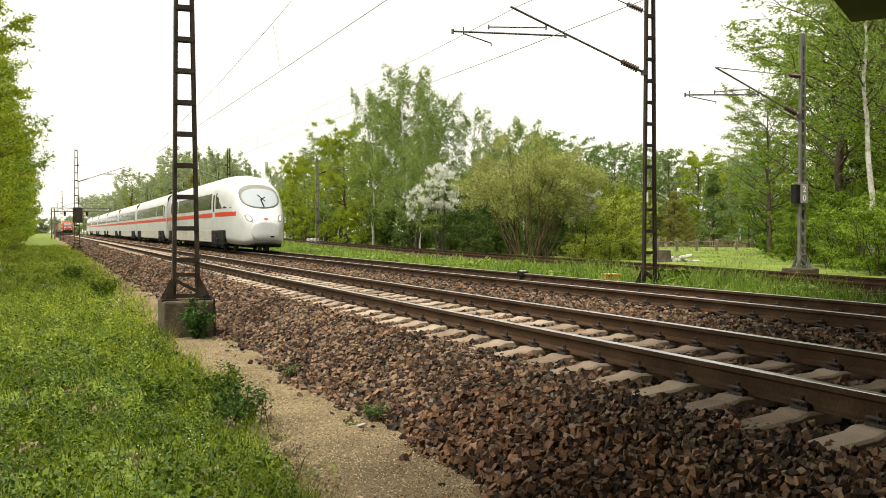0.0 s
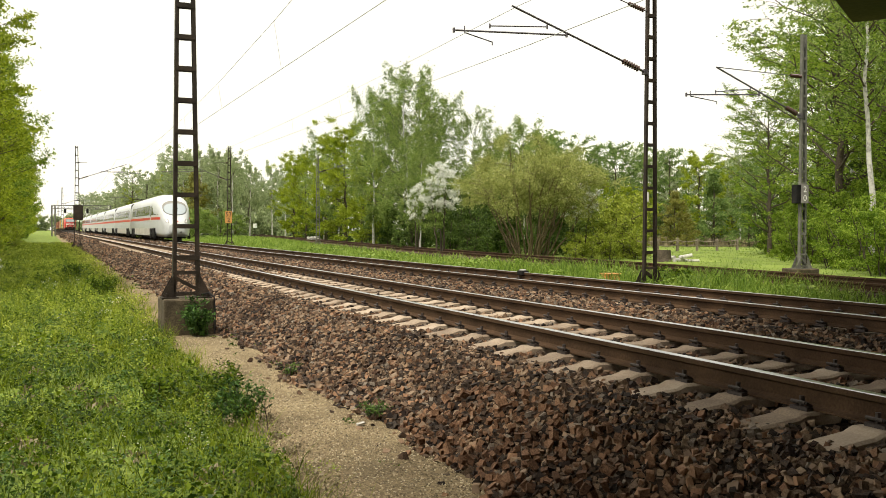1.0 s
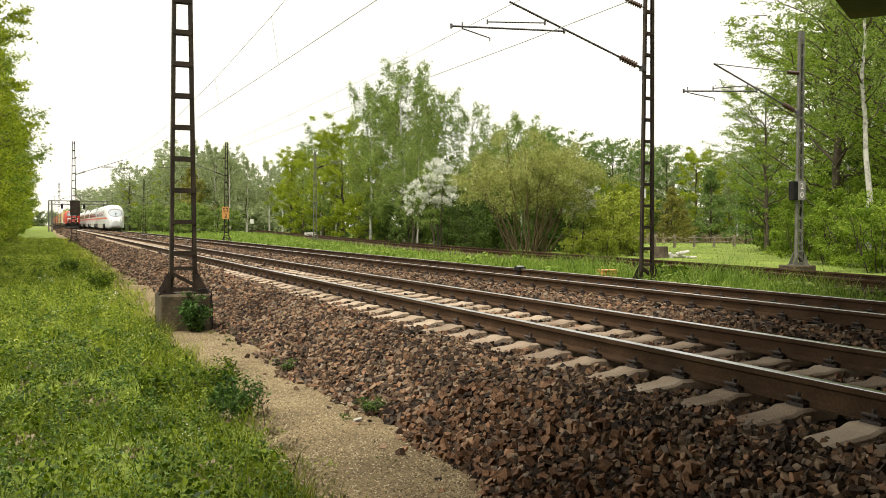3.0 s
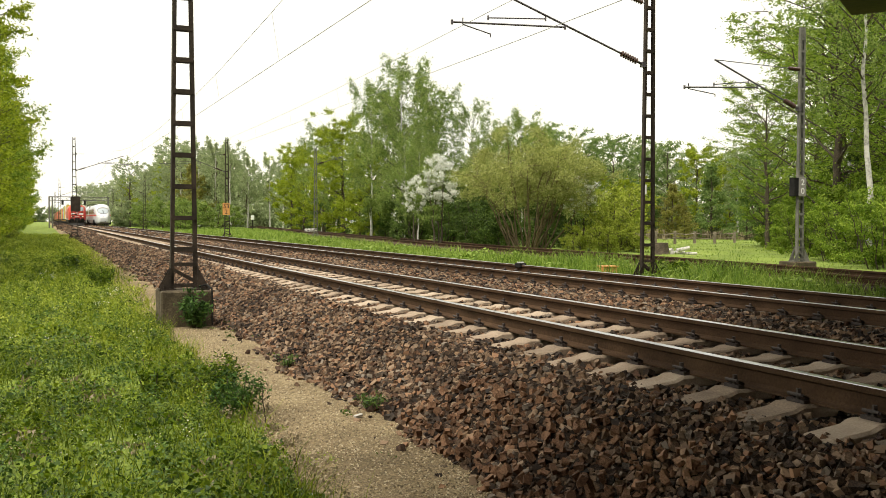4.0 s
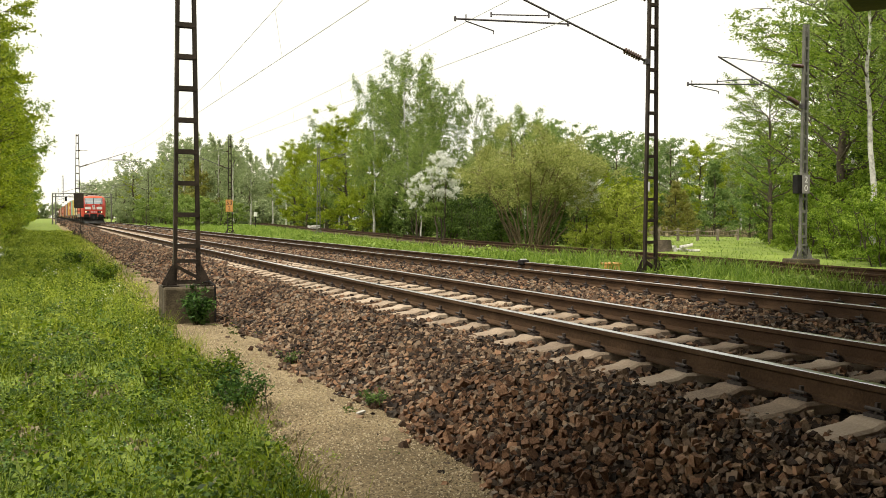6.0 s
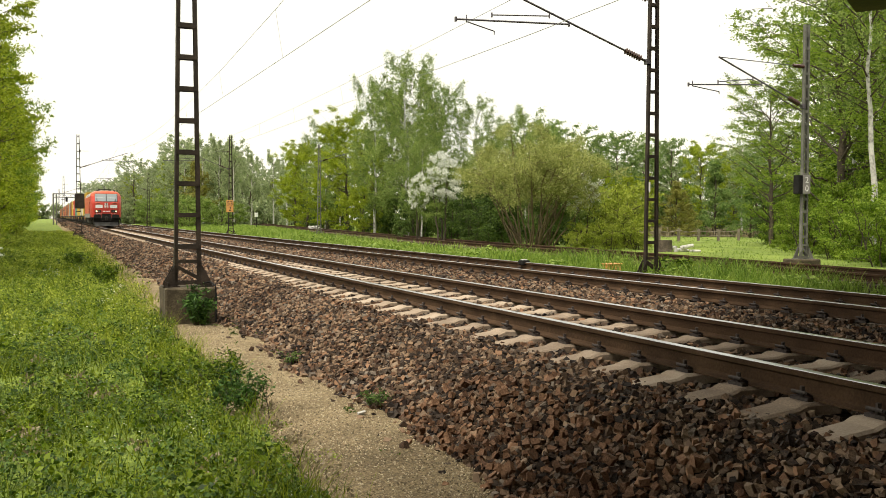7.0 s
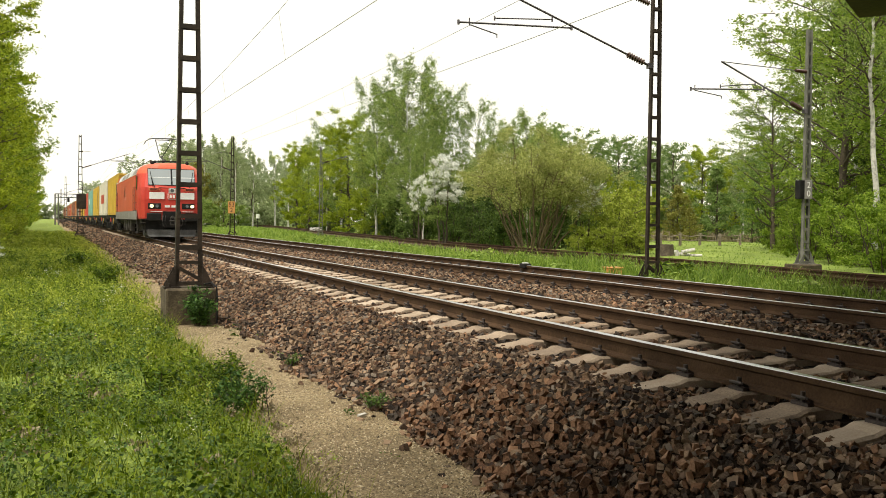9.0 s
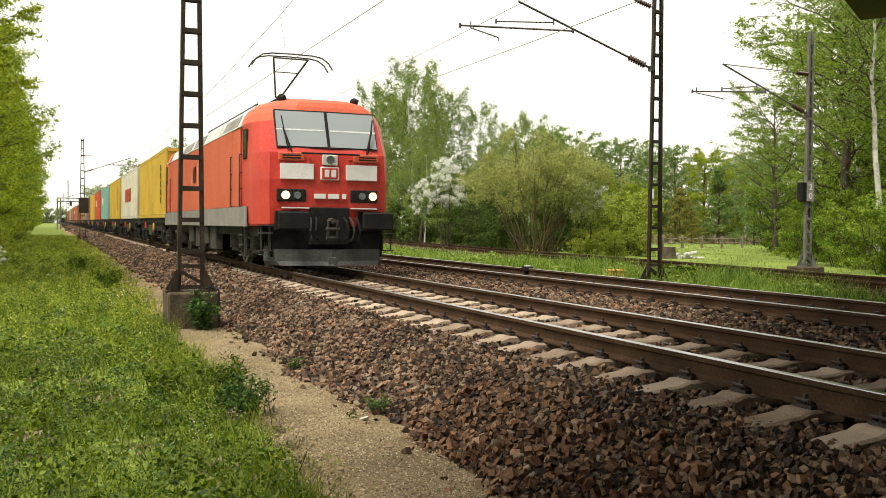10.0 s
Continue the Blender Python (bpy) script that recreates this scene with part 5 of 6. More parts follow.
# ---- container wagons ----
def container_mesh(L, side):
    """A corrugated container wall."""
    bm = bmesh.new()
    H, W = 2.75, 2.44
    n = int(L / 0.28)
    out = []
    for s in (side,):
        prof = []
        for i in range(n):
            y0 = 0.12 + (L - 0.24) * i / n
            d = (L - 0.24) / n
            for f, o in ((0.0, 0.0), (0.3, 0.0), (0.45, 0.034), (0.85, 0.034)):
                prof.append((s * (W / 2 - o), y0 + d * f))
        prof.append((s * W / 2, L - 0.12))
        out.append(prof)
    for prof in out:
        lo = [bm.verts.new((x, y, 0.15)) for x, y in prof]
        hi = [bm.verts.new((x, y, H - 0.1)) for x, y in prof]
        for i in range(len(lo) - 1):
            bm.faces.new((lo[i], lo[i + 1], hi[i + 1], hi[i]))
    return bm


def build_container(colour_mat, L, label, seed, bars=None):
    t = thing("shipping_container", label, "container", group="containers on the freight train")
    H, W = 2.75, 2.44
    for s in (-1, 1):
        part("side_wall", container_mesh(L, s), colour_mat, t)
    bm = bmesh.new()
    for s in (-1, 1):
        for y in (0.06, L - 0.06):
            box(bm, s * W / 2 - 0.08 if s > 0 else -W / 2 - 0.005, s * W / 2 + 0.005 if s > 0 else -W / 2 + 0.08, y - 0.07, y + 0.07, 0, H)
        for z in (0.08, H - 0.06):
            box(bm, s * W / 2 - 0.06 if s > 0 else -W / 2 - 0.003, s * W / 2 + 0.003 if s > 0 else -W / 2 + 0.06, 0.1, L - 0.1, z - 0.07, z + 0.06)
    for y in (0.04, L - 0.04):
        for z in (0.08, H - 0.06):
            box(bm, -W / 2 + 0.05, W / 2 - 0.05, y - 0.05, y + 0.05, z - 0.07, z + 0.06)
    part("frame", bm, colour_mat, t)
    bm = bmesh.new()
    box(bm, -W / 2 + 0.05, W / 2 - 0.05, 0.1, L - 0.1, H - 0.08, H - 0.02)
    part("roof", bm, colour_mat, t)
    for y in (0.06, L - 0.06):
        for s in (-1, 1):
            bm = bmesh.new()
            box(bm, min(s * 0.01, s * 1.15), max(s * 0.01, s * 1.15), y - 0.02, y + 0.02, 0.15, H - 0.12)
            d = part("door", bm, colour_mat, t)
            for x in (0.3, 0.85):
                bm = bmesh.new()
                e = -0.05 if y < 1 else 0.05
                rod(bm, (s * x, y + e, 0.12), (s * x, y + e, H - 0.1), 0.02, seg=6)
                part("locking_bar", bm, M_GREYIRON, d)
    for (y0, y1, z0, z1, mt) in bars or ():
        for s in (-1,):
            bm = bmesh.new()
            box(bm, s * (W / 2 + 0.012) - 0.006, s * (W / 2 + 0.012) + 0.006, y0, y1, z0, z1)
            part("lettering_bar", bm, mt, t)
    return t


def build_wagon():
    """A bogie flat wagon with buffers and brake gear; y = 0 is its leading end."""
    t = thing("container_wagon", "dark bogie flat wagon carrying containers", "wagon", group="wagons of the freight train")
    L = 13.6
    bm = bmesh.new()
    for s in (-1, 1):
        box(bm, s * 1.1 - 0.07, s * 1.1 + 0.07, 0.35, L - 0.35, 0.95, 1.16)
        box(bm, s * 1.1 - 0.03, s * 1.1 + 0.03, 2.6, L - 2.6, 0.62, 0.95)
    for k in range(7):
        y = 0.45 + k * (L - 0.9) / 6
        box(bm, -1.1, 1.1, y - 0.08, y + 0.08, 0.98, 1.14)
    part("underframe", bm, M_BLACK, t)
    bm = bmesh.new()
    box(bm, -1.2, 1.2, 0.3, 0.42, 0.85, 1.2)
    part("headstock", bm, M_GREYIRON, t)
    for s in (-1, 1):
        bm = bmesh.new()
        rod(bm, (s * 0.875, 0.0, 1.05), (s * 0.875, 0.06, 1.05), 0.22, seg=14)
        rod(bm, (s * 0.875, 0.05, 1.05), (s * 0.875, 0.35, 1.05), 0.09, seg=10)
        part("buffer", bm, M_BLACK, t)
        bm = bmesh.new()
        rod(bm, (s * 1.2, 5.6, 0.75), (s * 1.24, 5.6, 0.75), 0.2, seg=14)
        part("brake_wheel", bm, M_YELLOWW, t, "yellow brake handwheel")
        bm = bmesh.new()
        box(bm, s * 1.16 - 0.03, s * 1.16 + 0.03, 9.8, 10.3, 0.7, 1.0)
        part("release_box", bm, M_RED, t, "red release box")
        bm = bmesh.new()
        box(bm, s * 1.13 - 0.1, s * 1.13 + 0.1, 6.4, 7.8, 0.4, 0.85, bevel=0.03)
        part("air_tank", bm, M_GREYIRON, t)
    for y in (2.2, L - 2.2):
        for k in (-0.9, 0.9):
            wheelset(t, y + k, 0.46)
        bogie_frame(t, y, 1.8, 0.46, M_BLACK)
    return t


def paint(name, c):
    k = lambda f: tuple(min(1, v * f) for v in c)
    return mat_of(name, (k(0.72), c, k(1.2)), rough=0.55, scale=0.8, fine=12, bump=0.06)


M_YELLOWW = paint("yellow_container_paint", (0.52, 0.34, 0.045))
M_CWHITE = paint("cream_container_paint", (0.62, 0.58, 0.47))
M_CTEAL = paint("teal_container_paint", (0.18, 0.36, 0.31))
M_CRED = paint("red_container_paint", (0.46, 0.07, 0.04))
M_CBROWN = paint("brown_container_paint", (0.17, 0.06, 0.035))
M_CORANGE = paint("orange_brown_container_paint", (0.35, 0.12, 0.04))
M_CGREY = paint("grey_container_paint", (0.25, 0.26, 0.25))
M_DARKTXT = mat_of("dark_lettering", ((0.03, 0.03, 0.03), (0.05, 0.045, 0.04), (0.07, 0.06, 0.055)), rough=0.6, bump=0)

loco = build_loco()
freight = [(loco, 0.0, 0.0)]
wagon = build_wagon()
C40 = 12.19
letters_v = tuple((1.6, 2.0, 0.6 + i * 0.33, 0.85 + i * 0.33, M_DARKTXT) for i in range(5))
letters_h = tuple((4.0 + i * 0.95, 4.7 + i * 0.95, 1.0, 1.75, M_CRED) for i in range(5))
small_h = tuple((8.2 + i * 0.7, 8.6 + i * 0.7, 1.3, 1.9, M_PANELWHITE) for i in range(3))
kinds = [(M_YELLOWW, "yellow shipping container with dark lettering on a flat wagon", letters_v), (M_CWHITE, "cream white shipping container with red lettering", letters_h),
         (M_YELLOWW, "yellow shipping container with dark lettering on a flat wagon", letters_v), (M_CTEAL, "teal green shipping container with white lettering", small_h),
         (M_CRED, "red shipping container with white lettering", small_h), (M_YELLOWW, "yellow shipping container with dark lettering on a flat wagon", letters_v),
         (M_CBROWN, "dark brown shipping container on a flat wagon", None), (M_CGREY, "plain grey shipping container on a flat wagon", None), (M_CORANGE, "orange-brown shipping container on a flat wagon", None), (M_CBROWN, "dark brown shipping container on a flat wagon", None)]
made = {}
order = [0, 1, 2, 3, 4, 5, 6, 7, 8, 9, 6, 8, 4, 9, 8, 6, 7, 8, 9, 6, 8, 9]
for i, k in enumerate(order):
    w = wagon if i == 0 else copy_thing(wagon, Matrix())
    y = 19.2 + 13.9 * i
    freight.append((w, y, 0.0))
    if k in made:
        c = copy_thing(made[k], Matrix())
    else:
        c = made[k] = build_container(kinds[k][0], C40, kinds[k][1], k, kinds[k][2])
    freight.append((c, y + 0.75, 1.17))


# ---- the white express; y = 0 is the tip of its nose ----
def ice_section(y):
    """Half width, top, bottom and squareness of the body at y."""
    tab = ((0.0, 0.42, 1.4, 0.75), (0.06, 0.62, 1.53, 0.58), (0.25, 0.8, 1.68, 0.45), (0.5, 0.92, 1.86, 0.38), (0.8, 1.0, 2.13, 0.34), (1.2, 1.09, 2.52, 0.33), (1.8, 1.2, 3.0, 0.33), (2.6, 1.31, 3.4, 0.33), (3.8, 1.4, 3.7, 0.34), (5.2, 1.43, 3.84, 0.35), (7.0, 1.43, 3.87, 0.35), (400, 1.43, 3.87, 0.35))
    ys = [t[0] for t in tab]
    return [float(np.interp(y, ys, [t[k] for t in tab])) for k in (1, 2, 3)]


def ice_point(y, a, proud=0.0):
    """A point of the body's skin; a from -1 (foot of one side) over 0 (roof) to 1."""
    w, zt, zb = ice_section(y)
    th = a * math.pi * 0.5
    cx, cz = math.sin(th), math.cos(th)
    e = 2 / 2.9
    x = (w + proud) * math.copysign(abs(cx) ** e, cx)
    z0 = zb + (zt - zb) * 0.5
    if abs(a) <= 1:
        z = z0 + (zt + proud - z0) * abs(cz) ** e
    return Vector((x, y, z)), z0, zb


def ice_ring(y, proud=0.0):
    pts = [ice_point(y, a / 12, proud)[0] for a in range(-12, 13)]
    w, zt, zb = ice_section(y)
    z0 = zb + (zt - zb) * 0.5
    low = [(1.0, 0.55), (0.99, 0.25), (0.93, 0.06), (0.8, 0.0)]
    right = [Vector(((w + proud) * f, y, zb + (z0 - zb) * g)) for f, g in low]
    left = [Vector((-v.x, v.y, v.z)) for v in right[::-1]]
    return pts + right + left


def side_patch(y0, y1, z0, z1, s, proud=0.012, th=0.04, skew=0.0):
    """A panel on the flank, following the body."""
    bm = bmesh.new()
    ny = max(2, int((y1 - y0) / 1.2) + 1)
    cols = []
    for i in range(ny + 1):
        y = y0 + (y1 - y0) * i / ny
        w, zt, zb = ice_section(y)
        zm = zb + (zt - zb) * 0.5
        ring = []
        for z in (z0, (z0 * 2 + z1) / 3, (z0 + 2 * z1) / 3, z1):
            zz = z
            f = max(0.0, min(0.999, (zz - zm) / (zt - zm)))
            x = w * (1 - f ** 2.9) ** (1 / 2.9)
            yy = y + skew * (z - z0) / (z1 - z0) * (1 - i / ny)
            ring.append(Vector((s * (x + proud), yy, zz)))
        ring += [Vector((v.x - s * th, v.y, v.z)) for v in ring[::-1]]
        cols.append(ring)
    loft(bm, cols)
    return bm


def nose_y(x, z):
    """Where the skin of the nose stands at (x, z), seen from ahead."""
    lo, hi = 0.0, 7.0
    for _ in range(30):
        m = (lo + hi) / 2
        w, zt, zb = ice_section(m)
        zc = zb + (zt - zb) * 0.5
        up = (z - zc) / (zt - zc)
        v = abs(x / w) ** 2.9 + (up ** 2.9 if up > 0 else 0)
        if up < 0:
            v += max(0.0, -up) ** 9
        if v > 1:
            lo = m
        else:
            hi = m
    return hi


def nose_patch(cx, cz, rx, rz, proud, lean=0.0):
    """A rounded patch on the nose, laid over its curve."""
    bm = bmesh.new()
    rings = []
    for r in (0.02, 0.3, 0.55, 0.78, 0.92, 1.0):
        ring = []
        for k in range(28):
            a = 2 * math.pi * k / 28
            ex = math.copysign(abs(math.cos(a)) ** 0.8, math.cos(a)) * rx * r
            ez = math.copysign(abs(math.sin(a)) ** 0.8, math.sin(a)) * rz * r
            x, z = cx + ex + lean * ez, cz + ez
            ring.append(Vector((x, nose_y(x, z) - proud, z)))
        rings.append(ring)
    rings.append([p + Vector((0, 0.05, 0)) for p in rings[-1]])
    loft(bm, rings)
    return bm


def build_ice():
    t = thing("express_train", "white high speed train with a red stripe and dark window band", "train")
    y, n = 0.0, 0
    CAR = 25.6
    first = None
    ends = [0.0, 27.3]
    while len(ends) < 8:
        ends.append(ends[-1] + CAR)
    for n in range(7):
        a, b = ends[n] + (0.0 if n == 0 else 0.25), ends[n + 1] - 0.25
        ysec = ([0, 0.02, 0.06, 0.14, 0.25, 0.4, 0.6, 0.85, 1.1, 1.45, 1.8, 2.2, 2.7, 3.2, 3.8, 4.5, 5.2, 6, 7, 14, b] if n == 0 else [a, (a + b) / 2, b])
        bm = bmesh.new()
        loft(bm, [ice_ring(v) for v in ysec])
        car = part("coach", bm, M_WHITE, t, "white coach body", smooth=(n == 0))
        if n == 0:
            car.data.polygons[0].use_smooth = True
        if n < 6:
            bm = bmesh.new()
            box(bm, -1.33, 1.33, b - 0.02, b + 0.52, 0.45, 3.6, bevel=0.2)
            part("gangway", bm, M_BLACK, t)
        for s in (-1, 1):
            start = 5.9 if n == 0 else a + 1.4
            wins = []
            if n == 0:
                part("cab_side_window", side_patch(2.1, 5.55, 2.12, 2.93, s, skew=1.9), M_DARKGLASS, car)
                doors = [(5.8, 6.55)]
                wins = [(6.95, 20.5), (21.0, 24.6)]
                part("stripe", side_patch(1.5, 5.7, 1.72, 1.93, s), M_STRIPE, car)
                part("stripe", side_patch(6.6, b - 0.1, 1.72, 1.93, s), M_STRIPE, car)
            else:
                doors = [(a + 0.9, a + 1.75)]
                wins = [(a + 2.1, a + 6.4), (a + 6.7, b - 1.0)]
                part("stripe", side_patch(a + 0.05, b - 0.05, 1.72, 1.93, s), M_STRIPE, car)
            for p, q in wins:
                part("window_band", side_patch(p, q, 2.14, 2.95, s), M_DARKGLASS, car, "long dark tinted window band")
            for p, q in doors:
                d = part("door", side_patch(p, q, 1.05, 3.05, s, 0.008), M_WHITE, car)
                part("door_window", side_patch(p + 0.18, q - 0.18, 2.0, 2.85, s, 0.016), M_DARKGLASS, d)
            part("lower_panel", side_patch(a + (4.8 if n == 0 else 2.9), b - 3.6, 0.42, 1.0, s, 0.006), M_LOWGREY, car, "dusty lower panel")
            # solid black blocks stand in for the shade of the bogie openings
            for yy in ((a + 5.0 if n == 0 else a + 3.3), b - 3.3):
                bm = bmesh.new()
                box(bm, s * 1.3 - 0.16, s * 1.3 + 0.145, yy - 1.85, yy + 1.85, 0.28, 1.04, bevel=0.06)
                part("bogie_shade_block", bm, M_BLACK, car)
        for yy in ((a + 5.0 if n == 0 else a + 3.3), b - 3.3):
            for k in (-1.3, 1.3):
                wheelset(car, yy + k, 0.44)
            bogie_frame(car, yy, 2.6, 0.45, M_BLACK, 1.36)
        bm = bmesh.new()
        box(bm, -0.9, 0.9, a + 7, b - 7, 0.16, 0.4)
        part("underfloor", bm, M_BLACK, car)
        if n == 0:
            # fittings that follow the curve of the nose
            sur = part("windscreen_surround", nose_patch(0, 2.66, 0.95, 0.6, 0.02), M_SKIRT, car, "grey surround of the windscreen", smooth=True)
            ws = part("windscreen", nose_patch(0, 2.58, 0.88, 0.47, 0.04), M_NOSEGLASS, car, "large rounded windscreen, sky reflection put into its pale colour", smooth=True)
            bm = bmesh.new()
            P = lambda x, z: Vector((x, nose_y(x, z) - 0.07, z))
            rod(bm, P(0.05, 2.16), P(-0.02, 2.5), 0.03, seg=6)
            rod(bm, P(-0.12, 2.72), P(0.16, 2.42), 0.022, seg=6)
            rod(bm, P(-0.02, 2.5), P(0.2, 2.62), 0.022, seg=6)
            part("wiper", bm, M_BLACK, ws)
            for s in (-1, 1):
                hl = part("headlight", nose_patch(s * 0.74, 1.6, 0.13, 0.17, 0.03, s * 0.35), M_SKIRT, car, "slanted unlit headlight")
                part("headlight_lens", nose_patch(s * 0.75, 1.6, 0.08, 0.13, 0.045, s * 0.35), M_PANELWHITE, hl)
            part("nose_cover", nose_patch(0, 0.98, 0.7, 0.46, 0.03), M_WHITE, car, "rounded white nose cover", smooth=True)
            part("emblem", nose_patch(0, 1.56, 0.1, 0.035, 0.03), M_STRIPE, car, "small red emblem")
            part("coupler_flap", nose_patch(0.28, 0.72, 0.1, 0.035, 0.05), M_BLACK, car)
            bm = bmesh.new()
            box(bm, -0.75, 0.75, 0.75, 2.6, 0.2, 0.4, bevel=0.05)
            box(bm, -0.25, -0.1, 0.55, 0.75, 0.05, 0.25)
            box(bm, 0.1, 0.25, 0.55, 0.75, 0.05, 0.25)
            part("rail_guard", bm, M_BLACK, car)
        if n == 1:
            bm = bmesh.new()
            for s in (-1, 1):
                beam(bm, (s * 0.6, a + 3, 3.95), (s * 0.6, a + 5, 3.95), 0.08, 0.08)
            rod(bm, (0, a + 5, 3.95), (0, a + 3.2, 4.2), 0.05)
            rod(bm, (-0.9, a + 3.4, 4.15), (0.9, a + 3.4, 4.15), 0.03)
            part("folded_pantograph", bm, M_BLACK, car)
    return t


ice = build_ice()


# ---- ballast stones ----
def cube_stones(rng, pos, size, mat, name, parent=None, label="", kind="stuff"):
    """Angular broken stones, each a skewed block of its own."""
    n = len(pos)
    base = np.array([(x, y, z) for z in (-1, 1) for x, y in ((-1, -1), (1, -1), (1, 1), (-1, 1))], float) * 0.78
    v = base[None] * rng.uniform(0.55, 1.2, (n, 8, 3)) * rng.uniform((0.95, 0.75, 0.6), (1.35, 1.1, 0.9), (n, 3))[:, None]
    q = rng.normal(0, 1, (n, 4))
    q /= np.linalg.norm(q, axis=1)[:, None]
    w, x, y, z = q.T
    R = np.stack([1 - 2 * (y * y + z * z), 2 * (x * y - z * w), 2 * (x * z + y * w), 2 * (x * y + z * w), 1 - 2 * (x * x + z * z), 2 * (y * z - x * w), 2 * (x * z - y * w), 2 * (y * z + x * w), 1 - 2 * (x * x + y * y)], -1).reshape(n, 3, 3)
    v = np.einsum("nij,nkj->nki", R, v) * size[:, None, None] + pos[:, None]
    f = np.array(((3, 2, 1, 0), (4, 5, 6, 7), (0, 1, 5, 4), (1, 2, 6, 5), (2, 3, 7, 6), (3, 0, 4, 7)))
    faces = (f[None] + (np.arange(n) * 8)[:, None, None]).reshape(-1, 4)
    ob = fast_mesh(name, v.reshape(-1, 3), faces, mat, parent)
    return tagged(ob, label, kind=kind)


bx, bz = np.array([b[0] for b in BANK]), np.array([b[1] for b in BANK])
rngs = np.random.default_rng(77)


def scatter(x0, x1, y0, y1, step, lift=0.0):
    """Stones on a loosened grid, so that they lie beside and not in one another."""
    gx1, gy1 = np.meshgrid(np.arange(x0, x1, step), np.arange(y0, y1, step), indexing="ij")
    x, y = gx1.ravel(), gy1.ravel()
    n = len(x)
    x = x + rngs.uniform(-0.42, 0.42, n) * step
    y = y + rngs.uniform(-0.42, 0.42, n) * step
    s = step * rngs.choice((0.4, 0.5, 0.58, 0.68), n, p=(0.25, 0.35, 0.27, 0.13))
    toe = 2.42 + 0.09 * np.sin(y * 1.1) + 0.07 * np.sin(y * 3.7) + np.abs(rngs.normal(0, 0.07, n)) - 0.3 * (rngs.random(n) < 0.03)
    keep = x > toe
    for c in (XA, XB):
        ph = (y - (PHASE - (6.0 if c == XA else 6.2))) / 0.6
        dy = np.abs(ph - np.round(ph)) * 0.6
        keep &= ~((np.abs(x - c) < 1.2) & (dy < 0.125 + 0.25 * s))
        keep &= np.abs(np.abs(x - c) - G2) > 0.085 + s * 0.5
    x, y, s = x[keep], y[keep], s[keep]
    z = np.maximum(np.interp(x, bx, bz), -0.645) + grade_np(y) + s * (rngs.uniform(-0.25, 0.65, len(x)) + lift)
    return np.stack([x, y, z], -1), s


sets = [scatter(2.2, 4.1, 3.0, 9, 0.054), scatter(2.2, 4.0, 3.0, 9, 0.06, -0.75), scatter(2.2, 4.1, 9, 18, 0.056), scatter(2.2, 4.0, 9, 18, 0.064, -0.75), scatter(2.2, 4.1, 18, 48, 0.082), scatter(2.2, 4.1, 48, 90, 0.12), scatter(2.2, 4.2, 90, 260, 0.24),
        scatter(4.1, 6.7, 2.8, 24, 0.062), scatter(4.1, 6.7, 24, 48, 0.11), scatter(6.7, 8.6, 6, 30, 0.068), scatter(6.7, 8.6, 30, 60, 0.1), scatter(6.7, 8.6, 60, 200, 0.22), scatter(8.6, 11.9, 8, 40, 0.085)]
cube_stones(rngs, np.concatenate([s[0] for s in sets]), np.concatenate([s[1] for s in sets]), M_STONE, "ballast_stones", ballast, "loose reddish brown and grey crushed stones")
# the stones nearest the path, one by one
shapes = []
for k in range(8):
    o = cube_stones(rngs, np.zeros((1, 3)), np.array([1.0]), M_STONE, "stone", ballast, kind="")
    shapes.append(o)
pts, sz = scatter(2.42, 3.5, 4.2, 7.2, 0.1, 0.7)
sz = sz * 0.55
mix = rngs.permutation(len(pts))
pts, sz = pts[mix], sz[mix]
for i, (p, s) in enumerate(zip(pts[:300], sz[:300])):
    m = Matrix.LocRotScale(Vector(p), Euler((rngs.uniform(0, 6), rngs.uniform(0, 6), rngs.uniform(0, 6))), Vector((s, s, s)))
    if i < 8:
        shapes[i].matrix_basis = m
    else:
        shared("stone", shapes[i % 8].data, ballast, m)

# grit on the path
n = 12000
gx_ = rngs.uniform(1.4, 2.6, n)
gy_ = 3.2 * (17 / 3.2) ** rngs.uniform(0, 1, n)
gs = rngs.uniform(0.003, 0.008, n)
gz = np.interp(gx_, (1.35, 1.6, 2.0, 2.5, 2.9), (-0.71, -0.652, -0.64, -0.645, -0.67)) + grade_np(gy_) + gs * 0.2
M_GRIT = mat_of("path_grit", ((0.14, 0.105, 0.06), (0.33, 0.26, 0.16), (0.55, 0.46, 0.31)), rough=0.9, scale=2, fine=40, bump=0, spread=0.9, island=True, mode="world")
cube_stones(rngs, np.stack([gx_, gy_, gz], -1), gs, M_GRIT, "path_grit", path, "pale sandy grit")


